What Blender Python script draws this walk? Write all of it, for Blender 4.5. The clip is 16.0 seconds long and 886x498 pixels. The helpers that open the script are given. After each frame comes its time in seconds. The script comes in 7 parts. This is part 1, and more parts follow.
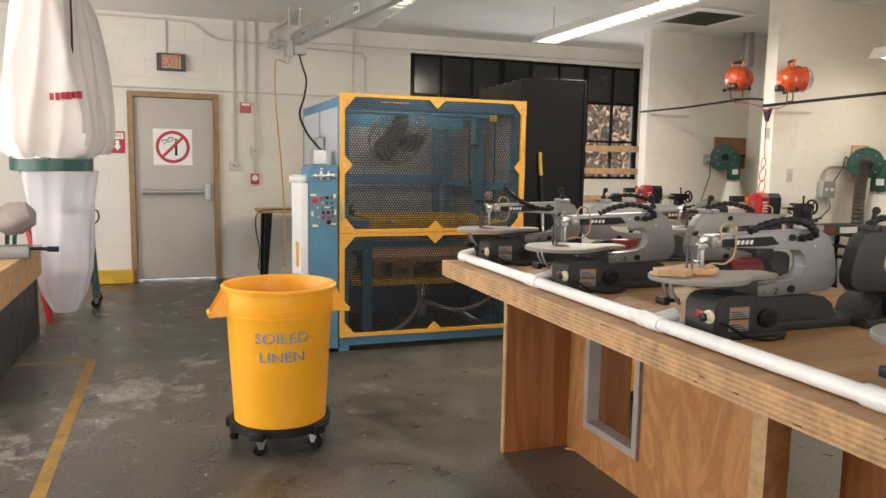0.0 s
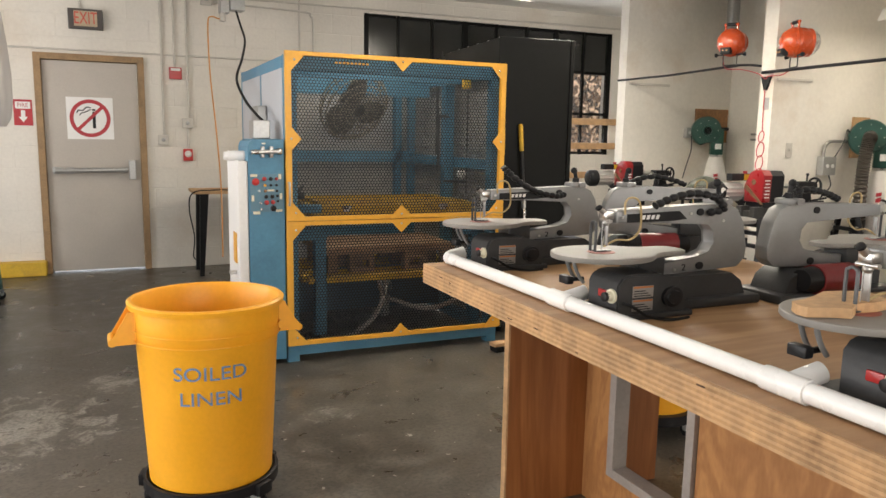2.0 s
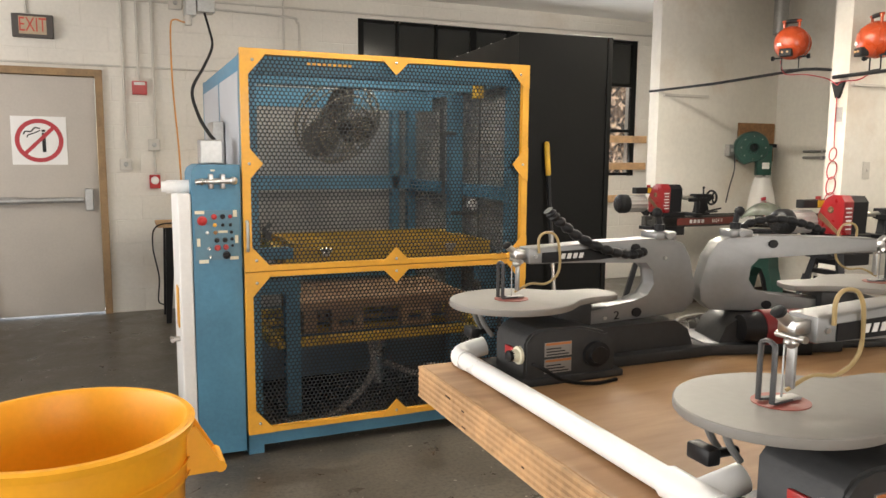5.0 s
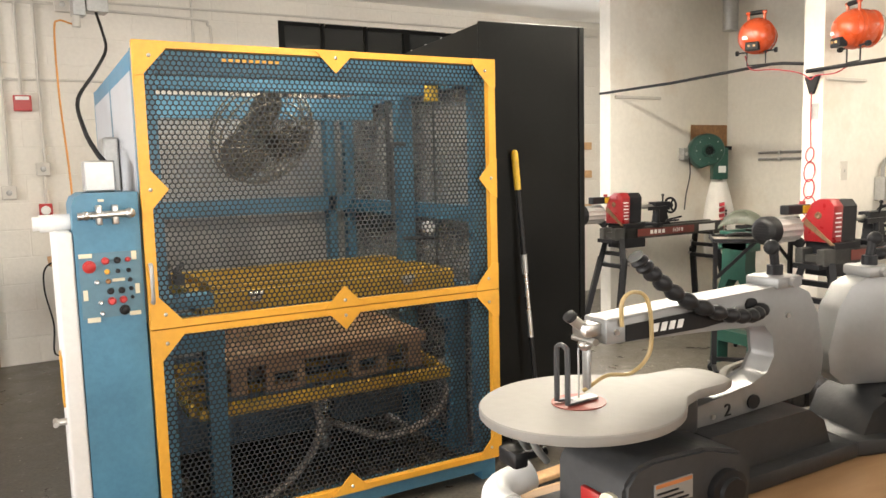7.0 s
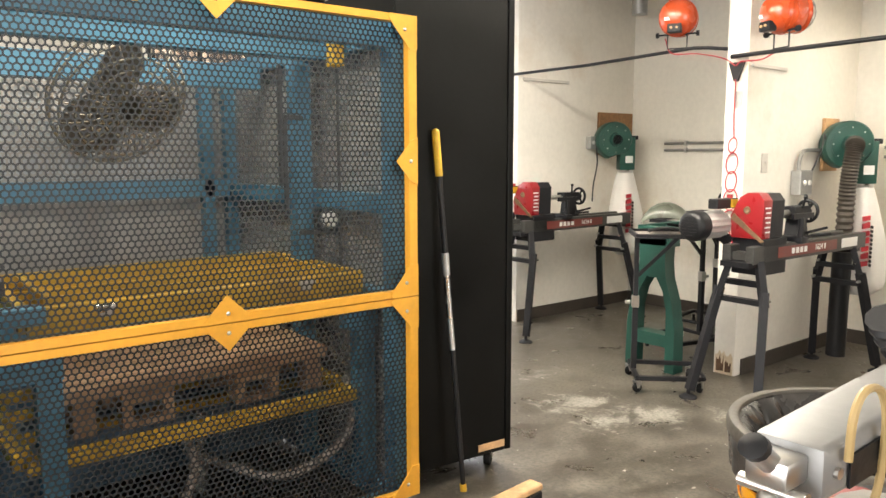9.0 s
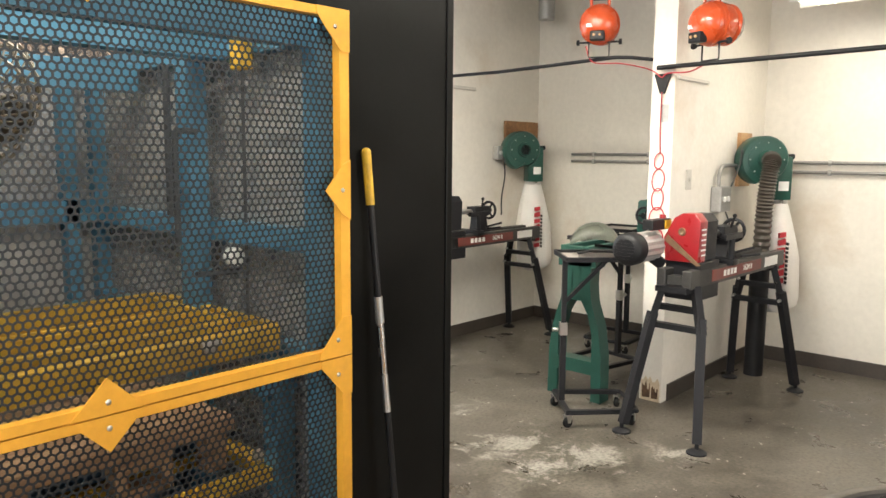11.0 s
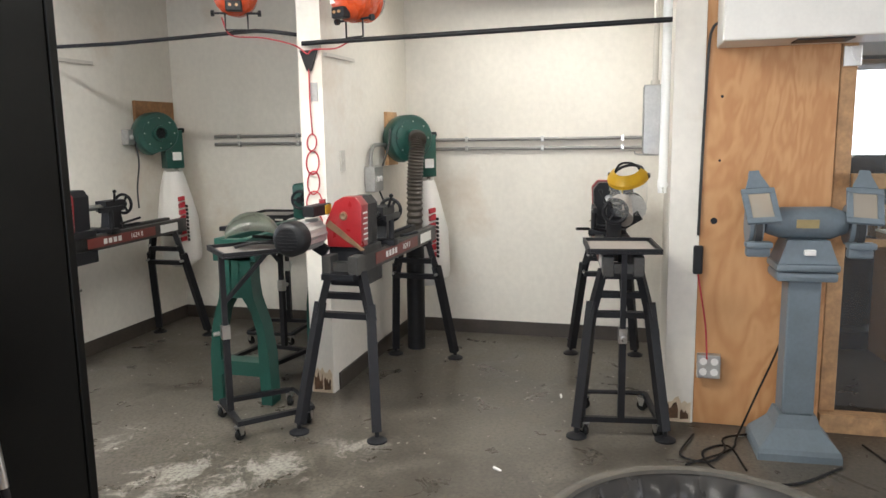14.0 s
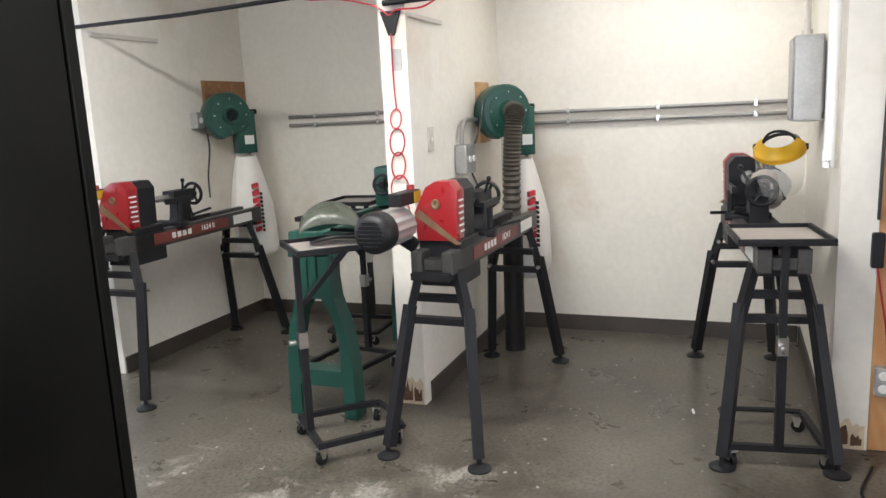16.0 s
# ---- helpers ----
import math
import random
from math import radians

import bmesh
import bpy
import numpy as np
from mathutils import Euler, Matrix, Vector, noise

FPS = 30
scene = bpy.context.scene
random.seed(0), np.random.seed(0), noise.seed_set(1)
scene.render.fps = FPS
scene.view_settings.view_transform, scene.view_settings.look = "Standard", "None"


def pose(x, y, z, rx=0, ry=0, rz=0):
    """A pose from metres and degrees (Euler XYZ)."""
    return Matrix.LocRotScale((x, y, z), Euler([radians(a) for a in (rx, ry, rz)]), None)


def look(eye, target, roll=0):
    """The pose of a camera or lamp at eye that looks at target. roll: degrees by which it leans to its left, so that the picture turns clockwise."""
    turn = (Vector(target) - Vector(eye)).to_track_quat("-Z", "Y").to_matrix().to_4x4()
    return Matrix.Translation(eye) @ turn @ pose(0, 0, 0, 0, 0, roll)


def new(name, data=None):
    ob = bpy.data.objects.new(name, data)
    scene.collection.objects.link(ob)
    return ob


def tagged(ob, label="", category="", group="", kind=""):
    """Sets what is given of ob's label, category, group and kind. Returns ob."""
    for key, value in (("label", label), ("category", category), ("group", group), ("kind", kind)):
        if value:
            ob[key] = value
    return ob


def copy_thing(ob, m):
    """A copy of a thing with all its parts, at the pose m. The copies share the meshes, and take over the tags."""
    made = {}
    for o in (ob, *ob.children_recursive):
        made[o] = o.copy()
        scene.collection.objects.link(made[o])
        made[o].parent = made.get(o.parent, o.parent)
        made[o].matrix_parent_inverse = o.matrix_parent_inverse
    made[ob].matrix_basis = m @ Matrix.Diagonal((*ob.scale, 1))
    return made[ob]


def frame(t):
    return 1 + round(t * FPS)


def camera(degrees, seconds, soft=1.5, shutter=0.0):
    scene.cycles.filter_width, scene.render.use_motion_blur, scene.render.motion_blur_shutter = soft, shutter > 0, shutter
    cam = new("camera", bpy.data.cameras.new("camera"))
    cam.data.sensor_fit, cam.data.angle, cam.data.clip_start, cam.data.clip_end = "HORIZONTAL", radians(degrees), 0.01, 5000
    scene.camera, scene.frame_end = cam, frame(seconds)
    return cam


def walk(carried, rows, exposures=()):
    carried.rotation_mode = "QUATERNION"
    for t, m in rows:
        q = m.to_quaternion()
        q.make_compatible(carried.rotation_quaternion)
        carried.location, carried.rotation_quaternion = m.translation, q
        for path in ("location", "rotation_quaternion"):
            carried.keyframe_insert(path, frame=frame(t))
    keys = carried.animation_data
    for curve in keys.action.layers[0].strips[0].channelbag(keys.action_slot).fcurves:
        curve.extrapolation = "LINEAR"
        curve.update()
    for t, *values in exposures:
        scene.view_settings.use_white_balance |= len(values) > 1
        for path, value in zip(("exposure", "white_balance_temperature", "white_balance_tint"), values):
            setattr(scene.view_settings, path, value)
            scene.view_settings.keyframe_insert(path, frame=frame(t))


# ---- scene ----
cam = camera(61.6, 16.0)
PATH = [
    (0, (0.258, 0.264, 1.388), (0.935, 2.132, 1.155), 1.0),
    (0.5, (0.223, 0.502, 1.385), (0.972, 2.337, 1.116), 0.6),
    (1, (0.229, 0.73, 1.38), (1.077, 2.52, 1.1), -0.2),
    (1.5, (0.36, 0.934, 1.398), (1.156, 2.746, 1.117), 0.8),
    (2, (0.435, 1.109, 1.38), (1.238, 2.917, 1.082), 1.0),
    (2.5, (0.437, 1.332, 1.406), (1.298, 3.122, 1.171), -0.4),
    (3, (0.47, 1.504, 1.388), (1.364, 3.276, 1.143), -1.3),
    (3.5, (0.603, 1.673, 1.402), (1.461, 3.467, 1.188), -0.2),
    (4, (0.714, 1.807, 1.398), (1.509, 3.628, 1.164), 0.4),
    (4.2, (0.733, 1.854, 1.392), (1.508, 3.682, 1.147), 0.1),
    (6.3, (1.065, 2.505, 1.392), (1.898, 4.306, 1.141), 0.7),
    (6.5, (1.066, 2.563, 1.39), (1.913, 4.357, 1.134), 0.4),
    (7, (1.02, 2.758, 1.401), (1.987, 4.495, 1.186), -1.5),
    (7.5, (1.01, 2.895, 1.377), (2.06, 4.576, 1.107), -1.0),
    (8, (1.094, 3.042, 1.372), (2.119, 4.742, 1.127), -1.7),
    (8.5, (1.185, 3.163, 1.379), (2.265, 4.835, 1.186), -0.9),
    (9, (1.218, 3.311, 1.381), (2.447, 4.868, 1.127), -0.1),
    (9.2, (1.223, 3.378, 1.386), (2.539, 4.864, 1.142), -0.7),
    (11.3, (1.407, 3.88, 1.466), (2.947, 5.129, 1.207), 1.1),
    (11.5, (1.417, 3.92, 1.469), (3.047, 5.051, 1.214), 0.5),
    (12, (1.439, 3.98, 1.471), (3.247, 4.804, 1.244), 0.0),
    (12.5, (1.44, 3.984, 1.474), (3.331, 4.58, 1.213), 0.1),
    (13, (1.434, 3.992, 1.471), (3.355, 4.473, 1.188), -0.2),
    (13.5, (1.487, 4.003, 1.471), (3.416, 4.425, 1.153), -0.4),
    (14, (1.64, 4.019, 1.471), (3.546, 4.543, 1.162), -0.9),
    (14.5, (1.777, 4.021, 1.461), (3.671, 4.585, 1.152), 0.2),
    (15, (1.897, 4.092, 1.451), (3.764, 4.724, 1.11), -0.6),
    (15.5, (2.03, 4.236, 1.453), (3.89, 4.906, 1.147), -2.4),
    (16, (2.161, 4.305, 1.447), (3.992, 5.025, 1.087), -2.8),
]
walk(cam, [(t, look(eye, target, roll)) for t, eye, target, roll in PATH],
     exposures=((0.0, -0.13, 6550, 12), (4.0, -0.15, 6500, 12), (6.5, 0.38, 6600, 12), (9.0, 0.56, 6450, 11), (11.5, 0.22, 6300, 11), (12.0, -0.02, 6250, 11), (13.0, -0.15, 6000, 11), (16.0, 0.0, 5700, 12)))

# ---------------------------------------------------------------- light
world = bpy.data.worlds.new("sky")
scene.world = world
world.use_nodes = True
_wn = world.node_tree.nodes
_sky = _wn.new("ShaderNodeTexSky")
_sky.sky_type, _sky.sun_disc = "NISHITA", False
_sky.sun_elevation, _sky.sun_rotation = radians(48), radians(-20)
world.node_tree.links.new(_sky.outputs[0], _wn["Background"].inputs[0])
_wn["Background"].inputs[1].default_value = 0.12


def lamp_area(name, m, sx, sy, watts, colour):
    d = bpy.data.lights.new(name, "AREA")
    d.shape, d.size, d.size_y, d.energy, d.color = "RECTANGLE", sx, sy, watts, colour
    ob = new(name, d)
    ob.matrix_world = m
    return ob


sun = new("sun", bpy.data.lights.new("sun", "SUN"))
sun.data.energy, sun.data.angle, sun.data.color = 3.0, radians(0.5), (1.0, 0.95, 0.86)
sun.matrix_world = look((-4, 14, 14), (0, 3, 0))
# daylight that enters through the roll-up doorways in the west and south walls
lamp_area("west_doorway_daylight", look((-3.5, 4.65, 1.4), (0.5, 4.65, 1.3)), 5.4, 2.7, 300, (1.0, 0.97, 0.93))
lamp_area("south_doorway_daylight", look((2.35, -4.5, 1.4), (2.35, 0, 1.3)), 5.8, 2.7, 430, (1.0, 0.95, 0.88))
# fluorescent fittings
lamp_area("tube_light_aisle", look((3.82, 5.93, 2.59), (3.82, 5.93, 0)), 0.16, 2.4, 125, (1.0, 0.93, 0.78))
lamp_area("tube_light_bay", look((6.2, 4.66, 2.35), (6.2, 4.66, 0)), 0.16, 1.2, 11, (1.0, 0.93, 0.78))
lamp_area("tube_light_press", look((1.98, 5.1, 2.65), (1.98, 5.1, 0)), 0.16, 2.3, 48, (1.0, 0.93, 0.78))
lamp_area("north_window_daylight", look((4.9, 9.12, 1.7), (4.9, 5.0, 0.6)), 3.0, 0.9, 45, (0.96, 0.98, 1.0))
lamp_area("next_shop_daylight", look((10.98, 0.9, 1.62), (6, 0.9, 1.0)), 4.6, 0.9, 20, (0.95, 0.97, 1.0))

# ---------------------------------------------------------------- materials


def mat(name, colour, rough=0.6, metal=0.0, vary=0.12, scale=6.0, stain=None, bump=0.15, fine=60.0, coat=0.0, per_piece=0.0, spec=0.5):
    """A surface with broad stains and fine grain; stain: (colour, amount from 0 to 1)."""
    m = bpy.data.materials.new(name)
    m.use_nodes = True
    nt = m.node_tree
    n, l = nt.nodes, nt.links
    b = n["Principled BSDF"]
    tc = n.new("ShaderNodeTexCoord")
    n1 = n.new("ShaderNodeTexNoise")
    n1.inputs["Scale"].default_value, n1.inputs["Detail"].default_value = scale, 6
    n2 = n.new("ShaderNodeTexNoise")
    n2.inputs["Scale"].default_value, n2.inputs["Detail"].default_value = fine, 4
    for k in (n1, n2):
        l.new(tc.outputs["Object"], k.inputs["Vector"])
    ramp = n.new("ShaderNodeMapRange")
    ramp.inputs["From Min"].default_value, ramp.inputs["From Max"].default_value = 0.3, 0.7
    ramp.inputs["To Min"].default_value, ramp.inputs["To Max"].default_value = 1 - vary, 1 + vary
    l.new(n1.outputs["Fac"], ramp.inputs["Value"])
    r2 = n.new("ShaderNodeMapRange")
    r2.inputs["From Min"].default_value, r2.inputs["From Max"].default_value = 0.3, 0.7
    r2.inputs["To Min"].default_value, r2.inputs["To Max"].default_value = 1 - vary * 0.5, 1 + vary * 0.5
    l.new(n2.outputs["Fac"], r2.inputs["Value"])
    mul = n.new("ShaderNodeMath")
    mul.operation = "MULTIPLY"
    l.new(ramp.outputs[0], mul.inputs[0])
    l.new(r2.outputs[0], mul.inputs[1])
    last = mul.outputs[0]
    if per_piece:
        oi = n.new("ShaderNodeObjectInfo")
        r3 = n.new("ShaderNodeMapRange")
        r3.inputs["To Min"].default_value, r3.inputs["To Max"].default_value = 1 - per_piece, 1 + per_piece
        l.new(oi.outputs["Random"], r3.inputs["Value"])
        m3 = n.new("ShaderNodeMath")
        m3.operation = "MULTIPLY"
        l.new(last, m3.inputs[0])
        l.new(r3.outputs[0], m3.inputs[1])
        last = m3.outputs[0]
    sc = n.new("ShaderNodeVectorMath")
    sc.operation = "SCALE"
    sc.inputs[0].default_value = colour
    l.new(last, sc.inputs["Scale"])
    out = sc.outputs[0]
    if stain:
        n3 = n.new("ShaderNodeTexNoise")
        n3.inputs["Scale"].default_value, n3.inputs["Detail"].default_value, n3.inputs["Roughness"].default_value = scale * 0.6, 9, 0.65
        l.new(tc.outputs["Object"], n3.inputs["Vector"])
        r4 = n.new("ShaderNodeMapRange")
        r4.inputs["From Min"].default_value, r4.inputs["From Max"].default_value = 0.56, 0.72
        r4.inputs["To Max"].default_value = stain[1]
        l.new(n3.outputs["Fac"], r4.inputs["Value"])
        mx = n.new("ShaderNodeMix")
        mx.data_type = "RGBA"
        mx.inputs["B"].default_value if False else None
        l.new(r4.outputs[0], mx.inputs[0])
        l.new(out, mx.inputs[6])
        mx.inputs[7].default_value = (*stain[0], 1)
        out = mx.outputs[2]
    l.new(out, b.inputs["Base Color"])
    rr = n.new("ShaderNodeMapRange")
    rr.inputs["From Min"].default_value, rr.inputs["From Max"].default_value = 0.3, 0.7
    rr.inputs["To Min"].default_value, rr.inputs["To Max"].default_value = max(0.03, rough - 0.08), min(1, rough + 0.08)
    l.new(n1.outputs["Fac"], rr.inputs["Value"])
    l.new(rr.outputs[0], b.inputs["Roughness"])
    b.inputs["Metallic"].default_value = metal
    b.inputs["Coat Weight"].default_value = coat
    b.inputs["Specular IOR Level"].default_value = spec
    if bump:
        bp = n.new("ShaderNodeBump")
        bp.inputs["Strength"].default_value, bp.inputs["Distance"].default_value = bump, 0.004
        l.new(n2.outputs["Fac"], bp.inputs["Height"])
        l.new(bp.outputs[0], b.inputs["Normal"])
    return m


def wood(name, dark, light, scale=(3, 30, 30), rough=0.55, ring=1.6, rings=18.0):
    """Plywood face: long flowing figure across the sheet, fine fibres along it."""
    m = bpy.data.materials.new(name)
    m.use_nodes = True
    nt = m.node_tree
    n, l = nt.nodes, nt.links
    b = n["Principled BSDF"]
    tc = n.new("ShaderNodeTexCoord")
    mp = n.new("ShaderNodeMapping")
    mp.inputs["Scale"].default_value = scale
    l.new(tc.outputs["Object"], mp.inputs["Vector"])
    n1 = n.new("ShaderNodeTexNoise")
    n1.inputs["Scale"].default_value, n1.inputs["Detail"].default_value, n1.inputs["Distortion"].default_value = 0.35, 3, ring
    w = n.new("ShaderNodeMath")
    w.operation = "MULTIPLY"
    w.inputs[1].default_value = rings
    sn = n.new("ShaderNodeMath")
    sn.operation = "SINE"
    n2 = n.new("ShaderNodeTexNoise")
    n2.inputs["Scale"].default_value, n2.inputs["Detail"].default_value = 6, 6
    for k in (n1, n2):
        l.new(mp.outputs[0], k.inputs["Vector"])
    l.new(n1.outputs["Fac"], w.inputs[0])
    l.new(w.outputs[0], sn.inputs[0])
    mr = n.new("ShaderNodeMapRange")
    mr.inputs["From Min"].default_value = -1
    mr.inputs["To Max"].default_value = 0.55
    l.new(sn.outputs[0], mr.inputs["Value"])
    ad = n.new("ShaderNodeMath")
    ad.operation = "MULTIPLY_ADD"
    ad.inputs[1].default_value = 0.6
    l.new(n2.outputs["Fac"], ad.inputs[0])
    l.new(mr.outputs[0], ad.inputs[2])
    mx = n.new("ShaderNodeMix")
    mx.data_type = "RGBA"
    l.new(ad.outputs[0], mx.inputs[0])
    mx.inputs[6].default_value, mx.inputs[7].default_value = (*light, 1), (*dark, 1)
    l.new(mx.outputs[2], b.inputs["Base Color"])
    b.inputs["Roughness"].default_value = rough
    bp = n.new("ShaderNodeBump")
    bp.inputs["Strength"].default_value, bp.inputs["Distance"].default_value = 0.15, 0.003
    l.new(n2.outputs["Fac"], bp.inputs["Height"])
    l.new(bp.outputs[0], b.inputs["Normal"])
    return m


def glow(name, colour, strength):
    m = bpy.data.materials.new(name)
    m.use_nodes = True
    b = m.node_tree.nodes["Principled BSDF"]
    b.inputs["Base Color"].default_value = (*colour, 1)
    b.inputs["Emission Color"].default_value = (*colour, 1)
    b.inputs["Emission Strength"].default_value = strength
    return m


def clear(name, colour, rough, alpha):
    """Thin clear or milky plastic film and glass."""
    m = bpy.data.materials.new(name)
    m.use_nodes = True
    nt = m.node_tree
    n, l = nt.nodes, nt.links
    b = n["Principled BSDF"]
    b.inputs["Base Color"].default_value = (*colour, 1)
    b.inputs["Roughness"].default_value = rough
    tr = n.new("ShaderNodeBsdfTransparent")
    tr.inputs["Color"].default_value = (0.95, 0.96, 0.96, 1)
    mx = n.new("ShaderNodeMixShader")
    mx.inputs[0].default_value = alpha
    l.new(tr.outputs[0], mx.inputs[1])
    l.new(b.outputs[0], mx.inputs[2])
    l.new(mx.outputs[0], n["Material Output"].inputs[0])
    return m


M_WALL = mat("painted_wall", (0.70, 0.665, 0.60), 0.75, vary=0.06, scale=1.2, stain=((0.52, 0.43, 0.31), 0.35), bump=0.35, fine=35)


def masonry(name, colour, stain):
    """Painted block wall: faint courses in relief under worn paint."""
    m = mat(name, colour, 0.75, vary=0.07, scale=1.3, stain=stain, bump=0.35, fine=35)
    n, l = m.node_tree.nodes, m.node_tree.links
    tc = n.new("ShaderNodeTexCoord")
    sp, cb = n.new("ShaderNodeSeparateXYZ"), n.new("ShaderNodeCombineXYZ")
    l.new(tc.outputs["Object"], sp.inputs[0])
    l.new(sp.outputs["X"], cb.inputs["X"])
    l.new(sp.outputs["Z"], cb.inputs["Y"])
    br = n.new("ShaderNodeTexBrick")
    for k, v in (("Scale", 1.0), ("Brick Width", 0.41), ("Row Height", 0.205), ("Mortar Size", 0.006), ("Mortar Smooth", 0.6)):
        br.inputs[k].default_value = v
    l.new(cb.outputs[0], br.inputs["Vector"])
    bp = n.new("ShaderNodeBump")
    bp.invert = True
    bp.inputs["Strength"].default_value, bp.inputs["Distance"].default_value = 0.55, 0.004
    l.new(br.outputs["Fac"], bp.inputs["Height"])
    b = n["Principled BSDF"]
    l.new(b.inputs["Normal"].links[0].from_socket, bp.inputs["Normal"])
    l.new(bp.outputs[0], b.inputs["Normal"])
    return m


M_BLOCK = masonry("painted_block_wall", (0.70, 0.665, 0.60), ((0.50, 0.41, 0.30), 0.4))
M_BAYWALL = mat("plaster_wall", (0.73, 0.695, 0.63), 0.7, vary=0.07, scale=1.4, stain=((0.52, 0.40, 0.28), 0.55), bump=0.3, fine=25)
M_CEIL = mat("ceiling_paint", (0.82, 0.81, 0.78), 0.85, vary=0.05, scale=2, bump=0.2)


PATCHES = ((4.30, 6.0, 0.42), (4.46, 5.61, 0.36), (4.55, 6.52, 0.30), (4.2, 5.7, 0.3), (4.78, 5.32, 0.27), (0.0, 4.9, 0.75), (-0.6, 4.1, 0.6), (0.36, 5.47, 0.3), (0.02, 5.06, 0.34), (-0.18, 4.43, 0.24), (1.37, 4.6, 0.2), (0.85, 4.17, 0.2))


def floor_material():
    """Old sealed concrete: broad tone changes, worn pale patches, dark oil marks, specks of paint."""
    m = bpy.data.materials.new("old_sealed_concrete")
    m.use_nodes = True
    n, l = m.node_tree.nodes, m.node_tree.links
    b = n["Principled BSDF"]
    tc = n.new("ShaderNodeTexCoord")

    def noise_at(scale, detail=6, rough=0.6, dist=0.0):
        k = n.new("ShaderNodeTexNoise")
        k.inputs["Scale"].default_value, k.inputs["Detail"].default_value, k.inputs["Roughness"].default_value, k.inputs["Distortion"].default_value = scale, detail, rough, dist
        l.new(tc.outputs["Object"], k.inputs["Vector"])
        return k.outputs["Fac"]

    def span(v, a, c, lo=0.0, hi=1.0):
        k = n.new("ShaderNodeMapRange")
        k.inputs["From Min"].default_value, k.inputs["From Max"].default_value, k.inputs["To Min"].default_value, k.inputs["To Max"].default_value = a, c, lo, hi
        l.new(v, k.inputs["Value"])
        return k.outputs[0]

    def math2(op, u, v):
        k = n.new("ShaderNodeMath")
        k.operation = op
        for i, q in enumerate((u, v)):
            if isinstance(q, (int, float)):
                k.inputs[i].default_value = q
            else:
                l.new(q, k.inputs[i])
        return k.outputs[0]

    def blend(f, u, v):
        k = n.new("ShaderNodeMix")
        k.data_type = "RGBA"
        l.new(f, k.inputs[0])
        for i, q in ((6, u), (7, v)):
            if isinstance(q, tuple):
                k.inputs[i].default_value = (*q, 1)
            else:
                l.new(q, k.inputs[i])
        return k.outputs[2]

    broad, mid, fine = noise_at(0.7, 5, 0.6, 0.4), noise_at(4.0, 8, 0.65, 0.6), noise_at(55.0, 4)
    col = blend(span(broad, 0.35, 0.65), (0.050, 0.042, 0.032), (0.112, 0.099, 0.080))
    col = blend(span(mid, 0.46, 0.66, 0, 0.75), col, (0.150, 0.133, 0.107))
    col = blend(span(noise_at(1.7, 7, 0.7, 0.8), 0.58, 0.66, 0, 0.45), col, (0.040, 0.034, 0.027))
    # worn pale patches where the sealer is gone; western ones also paint in daylight
    pale = None
    for x, y, rad in PATCHES:
        d = n.new("ShaderNodeVectorMath")
        d.operation = "DISTANCE"
        d.inputs[1].default_value = (x, y, 0)
        l.new(tc.outputs["Object"], d.inputs[0])
        near = span(d.outputs["Value"], 0.0, rad, 0.30, 0.0)
        pale = near if pale is None else math2("MAXIMUM", pale, near)
    f = math2("ADD", pale, noise_at(6.5, 10, 0.72, 0.7))
    col = blend(span(f, 0.66, 0.76, 0, 0.85), col, (0.30, 0.28, 0.245))
    col = blend(span(noise_at(18.0, 5, 0.7, 0.5), 0.52, 0.70, 0, 0.55), col, (0.15, 0.135, 0.115))
    col = blend(span(fine, 0.45, 0.7, 0, 0.7), col, (0.025, 0.022, 0.018))
    col = blend(span(noise_at(24.0, 3, 0.5), 0.70, 0.72, 0, 0.85), col, (0.40, 0.38, 0.34))
    l.new(col, b.inputs["Base Color"])
    l.new(span(mid, 0.3, 0.7, 0.22, 0.50), b.inputs["Roughness"])
    bp = n.new("ShaderNodeBump")
    bp.inputs["Strength"].default_value, bp.inputs["Distance"].default_value = 0.2, 0.003
    l.new(math2("ADD", fine, mid), bp.inputs["Height"])
    l.new(bp.outputs[0], b.inputs["Normal"])
    return m


M_FLOOR = floor_material()
M_BASE = mat("brown_baseboard", (0.055, 0.045, 0.037), 0.5, vary=0.2)
M_BLACK = mat("black_sheet_steel", (0.005, 0.005, 0.0045), 0.4, vary=0.2, scale=3, bump=0.05, spec=0.13)
M_BLUE = mat("blue_machine_paint", (0.065, 0.20, 0.31), 0.45, vary=0.14, scale=5, stain=((0.10, 0.22, 0.30), 0.4))
M_YEL = mat("yellow_machine_paint", (0.72, 0.36, 0.035), 0.45, vary=0.08, scale=6, stain=((0.45, 0.26, 0.07), 0.35))
M_BENCH = wood("plywood_top", (0.32, 0.17, 0.075), (0.50, 0.31, 0.155), (2, 12, 12))

# ---------------------------------------------------------------- building helpers


def ring_pts(c, ax, r, seg, up=None):
    ax = Vector(ax).normalized()
    up = Vector(up) if up else (Vector((0, 0, 1)) if abs(ax.z) < 0.9 else Vector((1, 0, 0)))
    u = ax.cross(up).normalized()
    v = u.cross(ax).normalized()
    return [Vector(c) + r * (math.cos(2 * math.pi * i / seg) * u + math.sin(2 * math.pi * i / seg) * v) for i in range(seg)]


